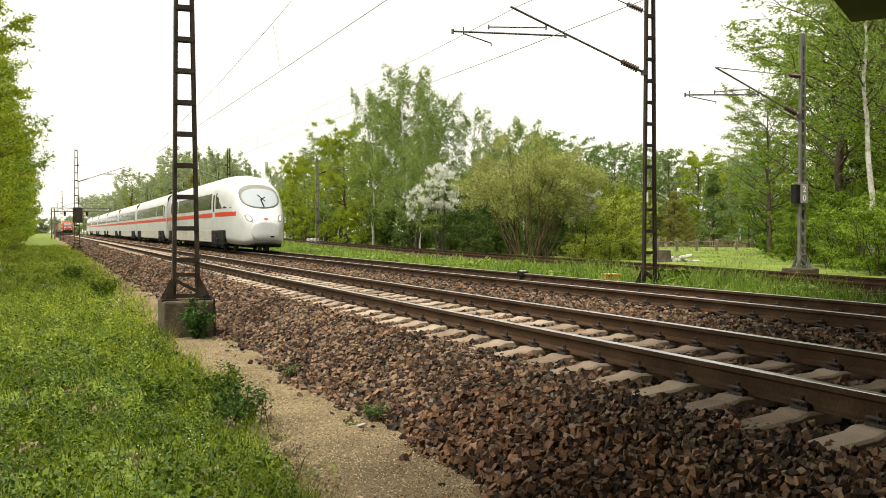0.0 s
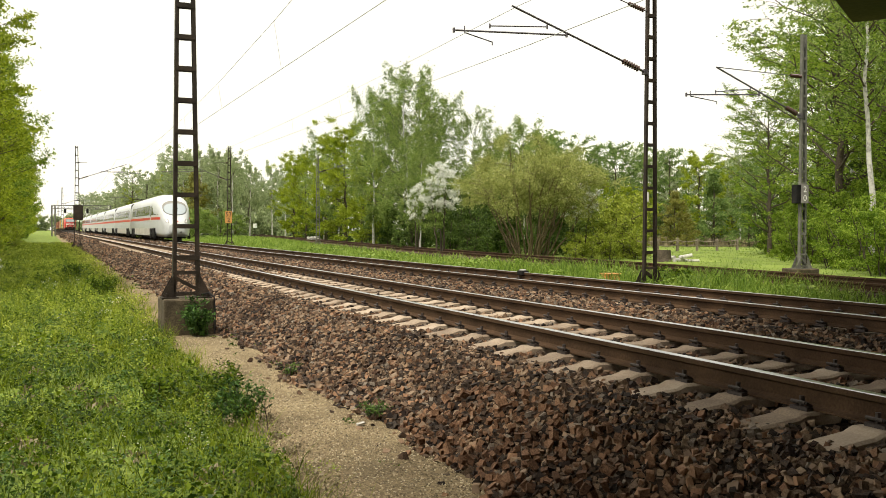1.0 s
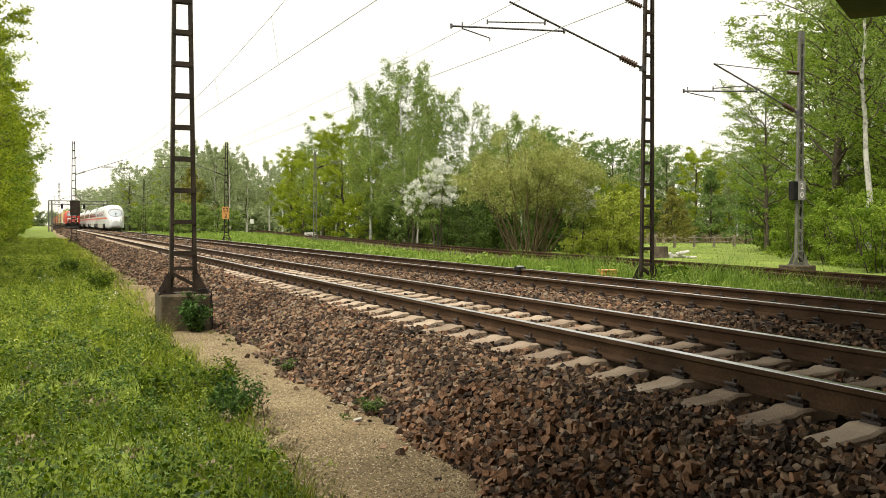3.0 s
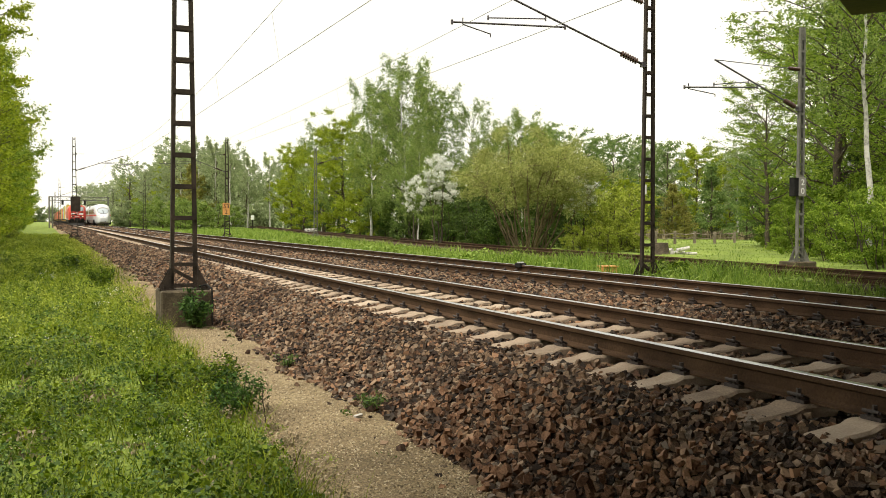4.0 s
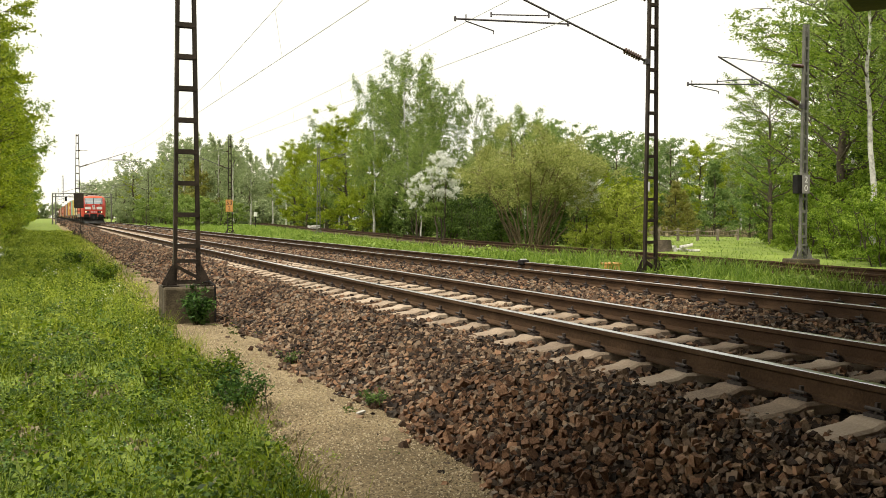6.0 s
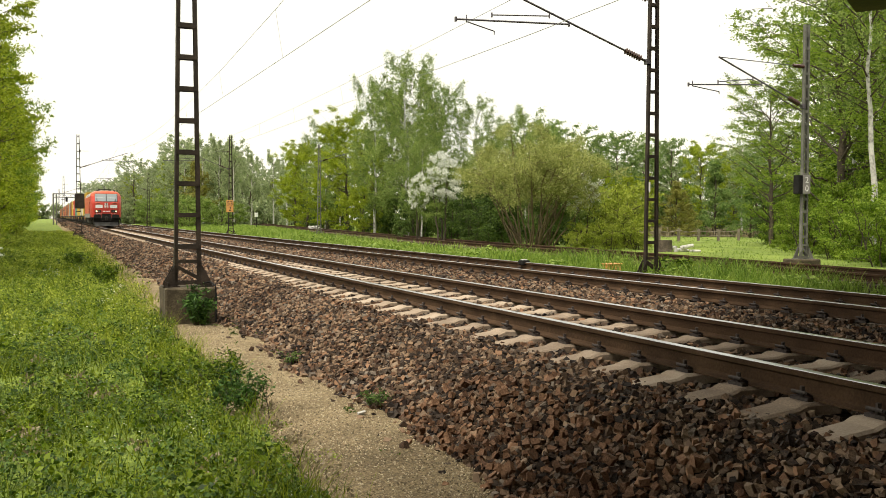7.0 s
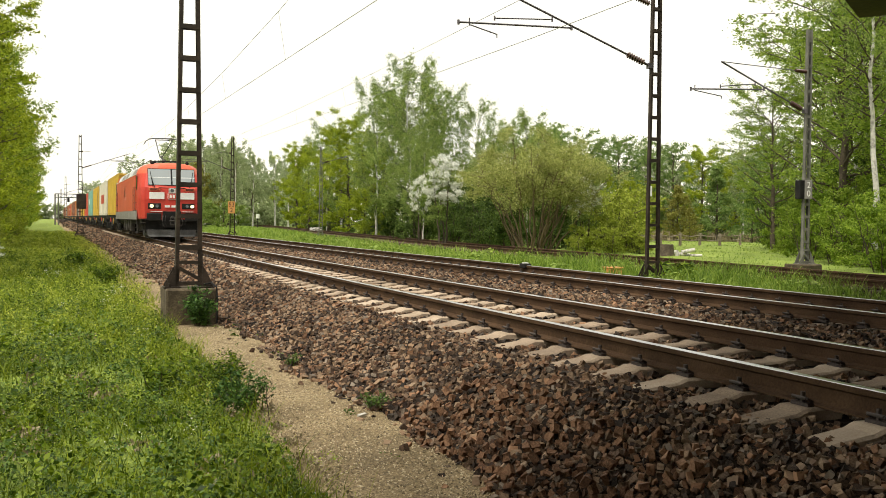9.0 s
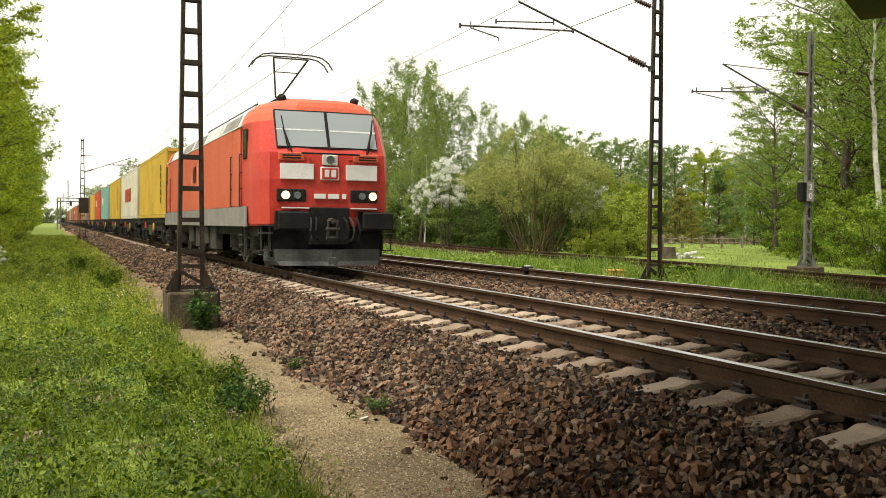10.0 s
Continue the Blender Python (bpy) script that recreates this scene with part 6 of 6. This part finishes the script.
# ---- herbs in the verge ----
def herb_layer(name, label, region, count, size, zlo, zhi, mat, seed, keep=None, flat=0.5, clump=0.25):
    rng = np.random.default_rng(seed)
    x0, x1, y0, y1 = region
    nc = max(20, count // 45)
    cx = rng.uniform(x0, x1, nc)
    cy = y0 * (y1 / y0) ** rng.uniform(0, 1, nc)
    if keep is not None:
        k = keep(cx, cy)
        cx, cy = cx[k], cy[k]
    pick = rng.integers(0, len(cx), count)
    hmax = rng.uniform(zlo, zhi, len(cx))
    rad = clump * rng.uniform(0.4, 1.2, len(cx))
    a, r = rng.uniform(0, 2 * np.pi, count), np.sqrt(rng.uniform(0, 1, count))
    x = cx[pick] + np.cos(a) * r * rad[pick]
    y = cy[pick] + np.sin(a) * r * rad[pick]
    z = soil_np(x, y) + hmax[pick] * rng.uniform(0.02, 1, count) ** 0.5 * (1 - 0.6 * r * r)
    c = np.stack([x, y, z], -1)
    ax = rng.normal(0, 1, (count, 3))
    ax[:, 2] = ax[:, 2] * (1 - flat) + 0.25
    ax /= np.linalg.norm(ax, axis=1)[:, None]
    sd = np.cross(ax, rng.normal(0, 1, (count, 3)) * np.array([0.4, 0.4, 1.0]))
    sd /= np.linalg.norm(sd, axis=1)[:, None] + 1e-9
    s = size * rng.uniform(0.5, 1.4, count)[:, None] * np.clip(np.sqrt(y / 7.0), 1, 3)[:, None]
    v = np.stack([c - ax * s * 0.8, c + sd * s * 0.45, c + ax * s * 0.8, c - sd * s * 0.45], 1).reshape(-1, 3)
    ob = fast_mesh(name, v, np.arange(count * 4).reshape(-1, 4), mat)
    return tagged(ob, label, "plants", kind="stuff")


edge_x = lambda y: np.interp(y, (3, 6, 9, 13, 16, 22, 40, 80), (1.35, 1.5, 1.62, 1.62, 1.75, 2.0, 2.15, 2.2))
inside = lambda x, y: (x > -0.3 - 0.06 * y) & (x < edge_x(y) - 0.12)
M_HERBBLUE = leaf_mat("bluish_weed_leaves", (0.035, 0.075, 0.012), (0.08, 0.15, 0.025), (0.155, 0.245, 0.05), 0.3)
M_HERBYEL = leaf_mat("yellowish_weed_leaves", (0.11, 0.16, 0.012), (0.21, 0.28, 0.02), (0.34, 0.4, 0.05), 0.3)
# Darker weeds near and yellower ones further off put near shade into plant colour.
herb_layer("weeds", "dense small-leaved green weeds", (-3, 1.6, 3.3, 45), 52000, 0.017, 0.1, 0.36, M_HERB, 51, inside, clump=0.17)
herb_layer("bluish_weeds", "bluish green weeds in patches", (-2, 1.5, 3.3, 18), 15000, 0.02, 0.1, 0.32, M_HERBBLUE, 52, inside, clump=0.2)
herb_layer("yellow_weeds", "yellowish green sprigs in the grass", (-3, 1.6, 7.5, 40), 24000, 0.013, 0.16, 0.42, M_HERBYEL, 53, inside, clump=0.16)
herb_layer("low_leaves", "broad dark leaves low in the verge", (-2, 1.55, 3.3, 14), 11000, 0.032, 0.08, 0.3, M_HERB, 59, inside, clump=0.2)
herb_layer("path_fringe", "thin low weeds creeping onto the path", (1.3, 1.8, 4.2, 14), 3500, 0.011, 0.02, 0.09, M_HERBYEL, 48, None, clump=0.13)
herb_layer("path_fringe_dry", "withered brown weeds at the edge of the path", (1.35, 1.72, 5.0, 10), 1500, 0.018, 0.04, 0.2, M_DRYGRASS, 49, None, flat=-1.2, clump=0.12)
# Lime leaf colour makes up for tree shade on the far verge.
herb_layer("far_sprigs", "yellow-green sprigs coloured bright to lighten the far verge", (-4, 2.1, 11, 110), 34000, 0.018, 0.1, 0.34, M_LEAFLIME, 58, inside, clump=0.35)
herb_layer("white_flowers", "tiny white flowers over the weeds", (-2, 1.5, 3.3, 30), 1100, 0.009, 0.2, 0.4, M_BLOSSOM, 54, inside, flat=0.9, clump=0.35)
herb_layer("dry_stalks", "dry brown stalks among the weeds", (-1, 1.6, 3.6, 14), 1500, 0.03, 0.05, 0.2, M_DRYGRASS, 55, inside, flat=-1.2)
herb_layer("bank_weeds", "small weeds at the foot of the ballast", (2.15, 2.75, 5, 40), 1500, 0.017, 0.04, 0.1, M_HERB, 56, None, clump=0.14)
herb_layer("verge_herbs", "tall green herbs in the verge between the lines", (12.2, 15.6, 12, 60), 4500, 0.045, 0.15, 0.4, M_VERGE, 57, lambda x, y: x < np.interp(y, [p[0] for p in XBRANCH], [p[1] for p in XBRANCH]) - 1.4, clump=0.45)


def bush(name, label, x, y, z, r, h, count, size, mat, seed):
    """A low leafy plant on several thin stems."""
    rng = random.Random(seed)
    t = thing(name, label, "plant", pose(x, y, z))
    bs, tips, rad = bmesh.new(), [], []
    for i in range(16):
        a = rng.uniform(0, 6.283)
        tip = Vector((math.cos(a) * r * rng.uniform(0.2, 0.9), math.sin(a) * r * rng.uniform(0.2, 0.9), h * rng.uniform(0.45, 1)))
        rod(bs, (tip.x * 0.3, tip.y * 0.3, -0.03), tip, 0.006, 0.002, seg=4)
        for f in (0.35, 0.65, 1.0):
            tips.append((tip * f)[:])
            rad.append(r * 0.33)
    tagged(part("stem", bs, M_BARK, t), kind="stuff")
    leaf_mesh("foliage", tips, rad, count, size, mat, t, seed, 0.3, 2.4)
    return t


M_DARKBUSH = leaf_mat("dark_bush_leaves", (0.02, 0.05, 0.008), (0.05, 0.115, 0.018), (0.11, 0.21, 0.035), 0.25)
bush("leafy_bush", "dark green leafy bush in front of the concrete footing", 2.08, 14.55, -0.65, 0.3, 0.58, 2600, 0.028, M_DARKBUSH, 61)
bush("nettle_clump", "clump of nettles at the edge of the path", 1.5, 9.0, -0.68, 0.3, 0.36, 2600, 0.018, M_HERB, 62)
bush("nettle_clump", "clump of tall weeds at the edge of the path", 1.46, 7.9, -0.68, 0.3, 0.36, 2600, 0.018, M_DARKBUSH, 63)
bush("nettle_clump", "clump of dark nettles in the grass", 0.92, 9.2, -0.68, 0.25, 0.3, 1300, 0.024, M_HERB, 64)
bush("shrub_seedling", "young dark green shrub in the grass", 1.25, 24.5, -0.62, 0.36, 0.42, 2600, 0.03, M_HERB, 65)
bush("shrub_seedling", "young green shrub in the grass", 0.7, 33.0, -0.6, 0.4, 0.4, 2500, 0.045, M_HERB, 66)
bush("weed_tuft", "small weed growing between the ballast stones", 2.55, 7.6, -0.6, 0.16, 0.1, 420, 0.014, M_HERBBLUE, 67)
bush("weed_tuft", "small weed growing between the ballast stones", 2.45, 10.2, -0.62, 0.14, 0.12, 320, 0.014, M_HERBBLUE, 68)
bush("weed_tuft", "tall weeds at the foot of the mast", 13.3, 17.8, -0.4, 0.5, 0.5, 500, 0.06, M_HERB, 70)
bm = bmesh.new()
tube(bm, [Vector((0, 0, 0)), Vector((-0.012, 0.01, 0.12)), Vector((-0.03, 0.0, 0.2)), Vector((-0.028, 0.0, 0.31))], 0.005, 0.003, 5)
rod(bm, (-0.03, 0, 0.2), (0.025, 0, 0.24), 0.003, seg=4)
tw = part("dry_twig", bm, M_BARK)
tw.location = (1.62, 7.45, -0.66)
tagged(tw, "dry upright twig at the edge of the path", "twig")
bm = bmesh.new()
loft(bm, [[Vector((x, y, z)) for x, y in ((-0.05, -0.02), (0.05, -0.025), (0.055, 0.02), (-0.045, 0.022))] for z in (0, 0.022)])
st = part("flat_stone", bm, M_LOWGREY)
st.matrix_basis = pose(2.36, 7.35, -0.63, 5, -8, 20) @ Matrix.Scale(0.75, 4)
tagged(st, "pale flat stone at the foot of the ballast", "stone")

# ---- signs, signals and small trackside things ----
M_SIGNOR = mat_of("orange_sign", ((0.5, 0.22, 0.06), (0.62, 0.29, 0.09), (0.68, 0.34, 0.13)), rough=0.5, scale=4, fine=20, bump=0)
M_SIGNTXT = mat_of("sign_black", ((0.02, 0.02, 0.02), (0.03, 0.03, 0.03), (0.04, 0.04, 0.04)), rough=0.6, bump=0)


def letters(parent, text, size, m, mat):
    cu = bpy.data.curves.new("lettering", "FONT")
    cu.body, cu.size, cu.align_x, cu.align_y, cu.extrude = text, size, "CENTER", "CENTER", 0.002
    cu.materials.append(mat)
    ob = new("lettering", cu)
    ob.parent = parent
    ob.matrix_basis = m
    return ob


# distance board on a mast: "53" over "2"
kz = soil(12.87, 73)
sg = thing("distance_board", "orange distance board reading 53 over 2 on a mast", "sign", pose(12.78, 72.84, kz + 2.28))
bm = bmesh.new()
box(bm, -0.27, 0.27, -0.012, 0.012, -0.46, 0.46, bevel=0.01)
part("board", bm, M_SIGNOR, sg)
letters(sg, "53", 0.46, pose(0, -0.018, 0.2, 90), M_SIGNTXT)
letters(sg, "2", 0.46, pose(0, -0.018, -0.22, 90), M_SIGNTXT)
sg2 = thing("mast_number_plate", "grey mast plate reading 2 over 0", "sign", pose(19.5, 20.26, 2.02, 0, 0, -8))
bm = bmesh.new()
box(bm, -0.12, 0.12, -0.008, 0.008, -0.26, 0.26, bevel=0.006)
part("plate", bm, M_SKIRT, sg2)
letters(sg2, "2", 0.24, pose(0, -0.013, 0.12, 90), M_PANELWHITE)
letters(sg2, "0", 0.24, pose(0, -0.013, -0.12, 90), M_PANELWHITE)
bm = bmesh.new()
box(bm, -0.1, 0.1, -0.1, 0.1, -0.26, 0.26, bevel=0.01)
bx2 = part("cable_box", bm, M_BLACK)
bx2.location = (19.36, 20.42, 2.02)
tagged(bx2, "dark cable box on the grey mast", "box")
bm = bmesh.new()
box(bm, -0.022, 0.022, -0.006, 0.006, -0.11, 0.11, bevel=0.004)
mp = part("mast_label", bm, M_PANELWHITE)
mp.location = (12.72, 18.07, 1.76)
tagged(mp, "small white label plate on the mast", "sign")
# signal head hung on the second mast of the path side
sh = thing("railway_signal", "dark railway signal head seen from behind", "signal", pose(2.28, 82.7, 2.45))
bm = bmesh.new()
box(bm, -0.38, 0.38, -0.12, 0.12, -0.62, 0.62, bevel=0.04)
part("screen", bm, M_MAST, sh)
bm = bmesh.new()
box(bm, -0.22, 0.22, 0.1, 0.4, -0.4, 0.4, bevel=0.04)
part("lamp_case", bm, M_BLACK, sh)
# signal gantry far down the line
gy0 = 205.0
gz0 = soil(1.6, gy0)
gan = thing("signal_gantry", "grey steel signal gantry across the far main line", "gantry", pose(0, gy0, gz0))
for x in (0.7, 1.3, 11.9):
    bm = bmesh.new()
    beam(bm, (x, 0, 0), (x, 0, 6.2), 0.28, 0.28, (0, 1, 0))
    part("gantry_post", bm, M_MASTGREY, gan)
bm = bmesh.new()
for z in (5.6, 6.3):
    beam(bm, (0.6, 0, z), (12.1, 0, z), 0.18, 0.16)
for i in range(12):
    beam(bm, (0.6 + i * 0.95, 0, 5.6 if i % 2 else 6.3), (1.55 + i * 0.95, 0, 6.3 if i % 2 else 5.6), 0.06, 0.06)
part("gantry_beam", bm, M_MASTGREY, gan)
for x in (3.2, 7.4):
    bm = bmesh.new()
    box(bm, x - 0.22, x + 0.22, -0.3, 0.0, 4.7, 5.6, bevel=0.05)
    part("gantry_signal", bm, M_BLACK, gan)
# yellow marker box by the mast
yb_ = thing("cable_marker_box", "orange-yellow cable box in the verge grass", "box", pose(13.55, 20.9, -0.36))
bm = bmesh.new()
box(bm, -0.2, 0.2, -0.16, 0.16, 0.0, 0.2, bevel=0.015)
part("case", bm, M_SIGNOR, yb_)
bm = bmesh.new()
box(bm, -0.22, 0.22, -0.18, 0.18, 0.2, 0.235, bevel=0.01)
part("lid", bm, M_SIGNOR, yb_)
rd = thing("rail_detector", "small dark detector fixed beside the rail", "device", pose(XB - 0.75 + 1.5, 19.4, 0.0))
bm = bmesh.new()
box(bm, -0.1, 0.1, -0.12, 0.12, -0.06, 0.055, bevel=0.02)
part("case", bm, M_BLACK, rd)
bm = bmesh.new()
box(bm, -0.06, 0.06, -0.05, 0.05, 0.055, 0.075)
part("cap", bm, M_PANELWHITE, rd)

# fence, stump and felled logs in the meadow
M_WOODGREY = mat_of("weathered_fence_wood", ((0.12, 0.1, 0.07), (0.22, 0.18, 0.14), (0.32, 0.28, 0.22)), rough=0.95, scale=3, fine=25, bump=0.5)
fence = thing("wooden_fence", "weathered post and rail fence across the meadow", "fence")
posts = [polar(34.6 + 1.13 * i, 61 + 2.6 * i) for i in range(6)]
for i, (x, y) in enumerate(posts):
    z = soil(x, y)
    bm = bmesh.new()
    box(bm, -0.08, 0.08, -0.08, 0.08, -0.2, 0.85, bevel=0.02)
    o = part("post", bm, M_WOODGREY, fence)
    o.location = (x, y, z)
    if i:
        px, py = posts[i - 1]
        for h in (0.42, 0.72):
            bm = bmesh.new()
            mid = Vector(((x + px) / 2, (y + py) / 2, soil((x + px) / 2, (y + py) / 2) + h - 0.1))
            tube(bm, [Vector((px, py, soil(px, py) + h)), mid, Vector((x, y, z + h))], 0.035, 0.035, 6)
            part("fence_rail", bm, M_WOODGREY, fence)
stump = thing("tree_stump", "grey-brown cut tree stump by the branch line", "stump", pose(24.0, 32.9, soil(24.0, 32.9)))
bm = bmesh.new()
lathe = [[Vector((r * (1 + 0.08 * math.sin(3 * a + r)) * math.cos(a), r * (1 + 0.08 * math.sin(3 * a + r)) * math.sin(a), z)) for a in [k * 2 * math.pi / 14 for k in range(14)]] for r, z in ((0.42, -0.1), (0.33, 0.12), (0.3, 0.35), (0.29, 0.5))]
loft(bm, lathe)
part("stump_wood", bm, M_BARK, stump)
for i, (dx, dy, a, L, r) in enumerate(((0.5, 0.1, 20, 0.6, 0.1), (0.8, 0.0, -25, 0.55, 0.09), (0.7, 0.35, 60, 0.5, 0.1), (1.15, -0.1, -10, 0.5, 0.07), (0.4, 0.5, 100, 0.45, 0.08), (1.0, 0.3, 40, 0.6, 0.08))):
    bm = bmesh.new()
    rod(bm, (-L / 2, 0, 0), (L / 2, 0, 0.12 if i == 1 else 0), r, r * 0.85, seg=12)
    o = part("cut_log", bm, M_BIRCH)
    lx, ly = 24.3 + dx, 32.9 + dy
    o.matrix_basis = pose(lx, ly, soil(lx, ly) + r * 0.8 + (0.12 if i in (1, 4) else 0), 0, 0, a)
    tagged(o, "pale felled birch log lying in the grass", "log", group="felled logs")
for i, (x, y) in enumerate(((32.0, 30.5), (21.2, 47.5), (27.5, 23.2))):
    bm = bmesh.new()
    for k in range(9):
        a = k * 0.7
        rod(bm, (math.cos(a) * 0.3, math.sin(a) * 0.5, 0.05), (math.cos(a + 2) * 0.9, math.sin(a + 2) * 0.7, 0.12 + 0.05 * (k % 4)), 0.035, 0.015, seg=5)
    o = part("brushwood_pile", bm, M_TIMBER)
    o.location = (x, y, soil(x, y))
    tagged(o, "low pile of brown brushwood", "brushwood")

# earthing cable over the edge of the footing block
bm = bmesh.new()
tube(bm, [Vector((2.2, 14.95, -0.03)), Vector((2.3, 14.85, 0.0)), Vector((2.36, 14.72, -0.06)), Vector((2.37, 14.7, -0.3)), Vector((2.36, 14.68, -0.62))], 0.014, 0.014, 6)
tagged(part("earthing_cable", bm, M_BLACK), "black earthing cable bent over the concrete footing", "cable")
# small white signal by the branch and a pale heap of logs
ss = thing("shunting_signal", "small white shunting signal on a post far off", "signal", pose(24.4, 120, soil(24.4, 120)))
bm = bmesh.new()
rod(bm, (0, 0, 0), (0, 0, 1.5), 0.05)
part("post", bm, M_BLACK, ss)
bm = bmesh.new()
box(bm, -0.2, 0.2, -0.12, 0.12, 1.45, 2.0, bevel=0.02)
part("lamp_case", bm, M_PANELWHITE, ss)
for i in range(9):
    bm = bmesh.new()
    L = 0.9 + 0.15 * (i % 3)
    rod(bm, (-L / 2, 0, 0), (L / 2, 0, 0), 0.15, 0.13, seg=10)
    o = part("cut_log", bm, M_BIRCH)
    lx, ly = 25.3 + 0.34 * (i % 5) + 0.15 * (i // 5), 97 + 0.15 * (i % 3)
    o.matrix_basis = pose(lx, ly, soil(lx, ly) + 0.13 + 0.25 * (i // 5), 0, 0, 65 + 14 * (i % 4))
    tagged(o, "pale birch log in a heap beside the branch line", "log", group="felled logs")

# ---- the road bridge over the camera: its edge shades the nearest ballast ----
# Concrete coloured very dark to cut bounced light and deepen the shade below.
M_DECK = mat_of("dark_bridge_concrete", ((0.025, 0.018, 0.011), (0.045, 0.032, 0.02), (0.075, 0.055, 0.036)), rough=0.9, scale=0.6, fine=9, bump=0.2, mode="world")
CZ = 6.2
cs = (CZ - EYE[2]) / 0.6711
CORN = Vector((2.3825 * cs, 2.2747 * cs, CZ))
da, db = Vector((-0.813, -0.582, 0)), Vector((0.582, -0.813, 0))
bridge = thing("road_bridge", "dark concrete road bridge crossing over the tracks", "bridge")
# Only the deck's corner is in view; the unseen width blocks sky behind.
bm = bmesh.new()
loft(bm, [[CORN + da * p + db * q + Vector((0, 0, z)) for p, q in ((0, 0), (48, 0), (48, 26), (0, 26))] for z in (0, 0.9)])
part("deck", bm, M_DECK, bridge)
for q in (0.15, 25.85):
    bm = bmesh.new()
    beam(bm, CORN + da * 0.1 + db * q + Vector((0, 0, 1.35)), CORN + da * 47.9 + db * q + Vector((0, 0, 1.35)), 0.25, 0.9)
    part("parapet", bm, M_DECK, bridge)
# Added out of view: closes off the sky to the left.
bm = bmesh.new()
loft(bm, [[CORN + da * p + db * q + Vector((0, 0, z)) for p, q in ((33, 0.6), (48, 0.6), (48, 25.6), (33, 25.6))] for z in (-7.6, -0.01)])
part("unseen_abutment", bm, M_DECK, bridge)
# Added out of view and run long to block sky light from the right.
bm = bmesh.new()
loft(bm, [[CORN + da * p + db * q + Vector((0, 0, z)) for p, q in ((0.8, 1.8), (2.0, 1.8), (2.0, 25.4), (0.8, 25.4))] for z in (-7.6, -0.01)])
part("unseen_pier", bm, M_DECK, bridge)


# ---- what moves ----
def motions():
    walk(cam, [(t, look(EYE, aim(yaw, pitch), roll)) for t, yaw, pitch, roll in HEADING])
    times = [0, 0.1, 0.2, 0.3, 0.5] + [0.5 * k for k in range(2, 20)] + [9.7, 9.8, 9.9, 10]

    def run(ob, x, start, speed, lift):
        rows = []
        for t in times:
            y = start + speed * t
            rows.append((t, pose(x, y, grade(y) + lift, math.degrees(math.atan((grade(y + 5) - grade(y - 5)) / 10)))))
        walk(ob, rows)

    for ob, back, lift in freight:
        run(ob, XA, 18.3 + 272.0 + back, -27.2, lift)
    # the locomotive's wheels roll: one row for each thirtieth of a second
    for w in [o for o in loco.children if o.name.startswith("wheel")]:
        x, y, r = w.location
        walk(w, [(k / 30, pose(x, y, r, math.degrees(27.2 / 30 / 0.62) * k % 360)) for k in range(301)])
    run(ice, XB, 43.7, 33.05, 0.0)


motions()
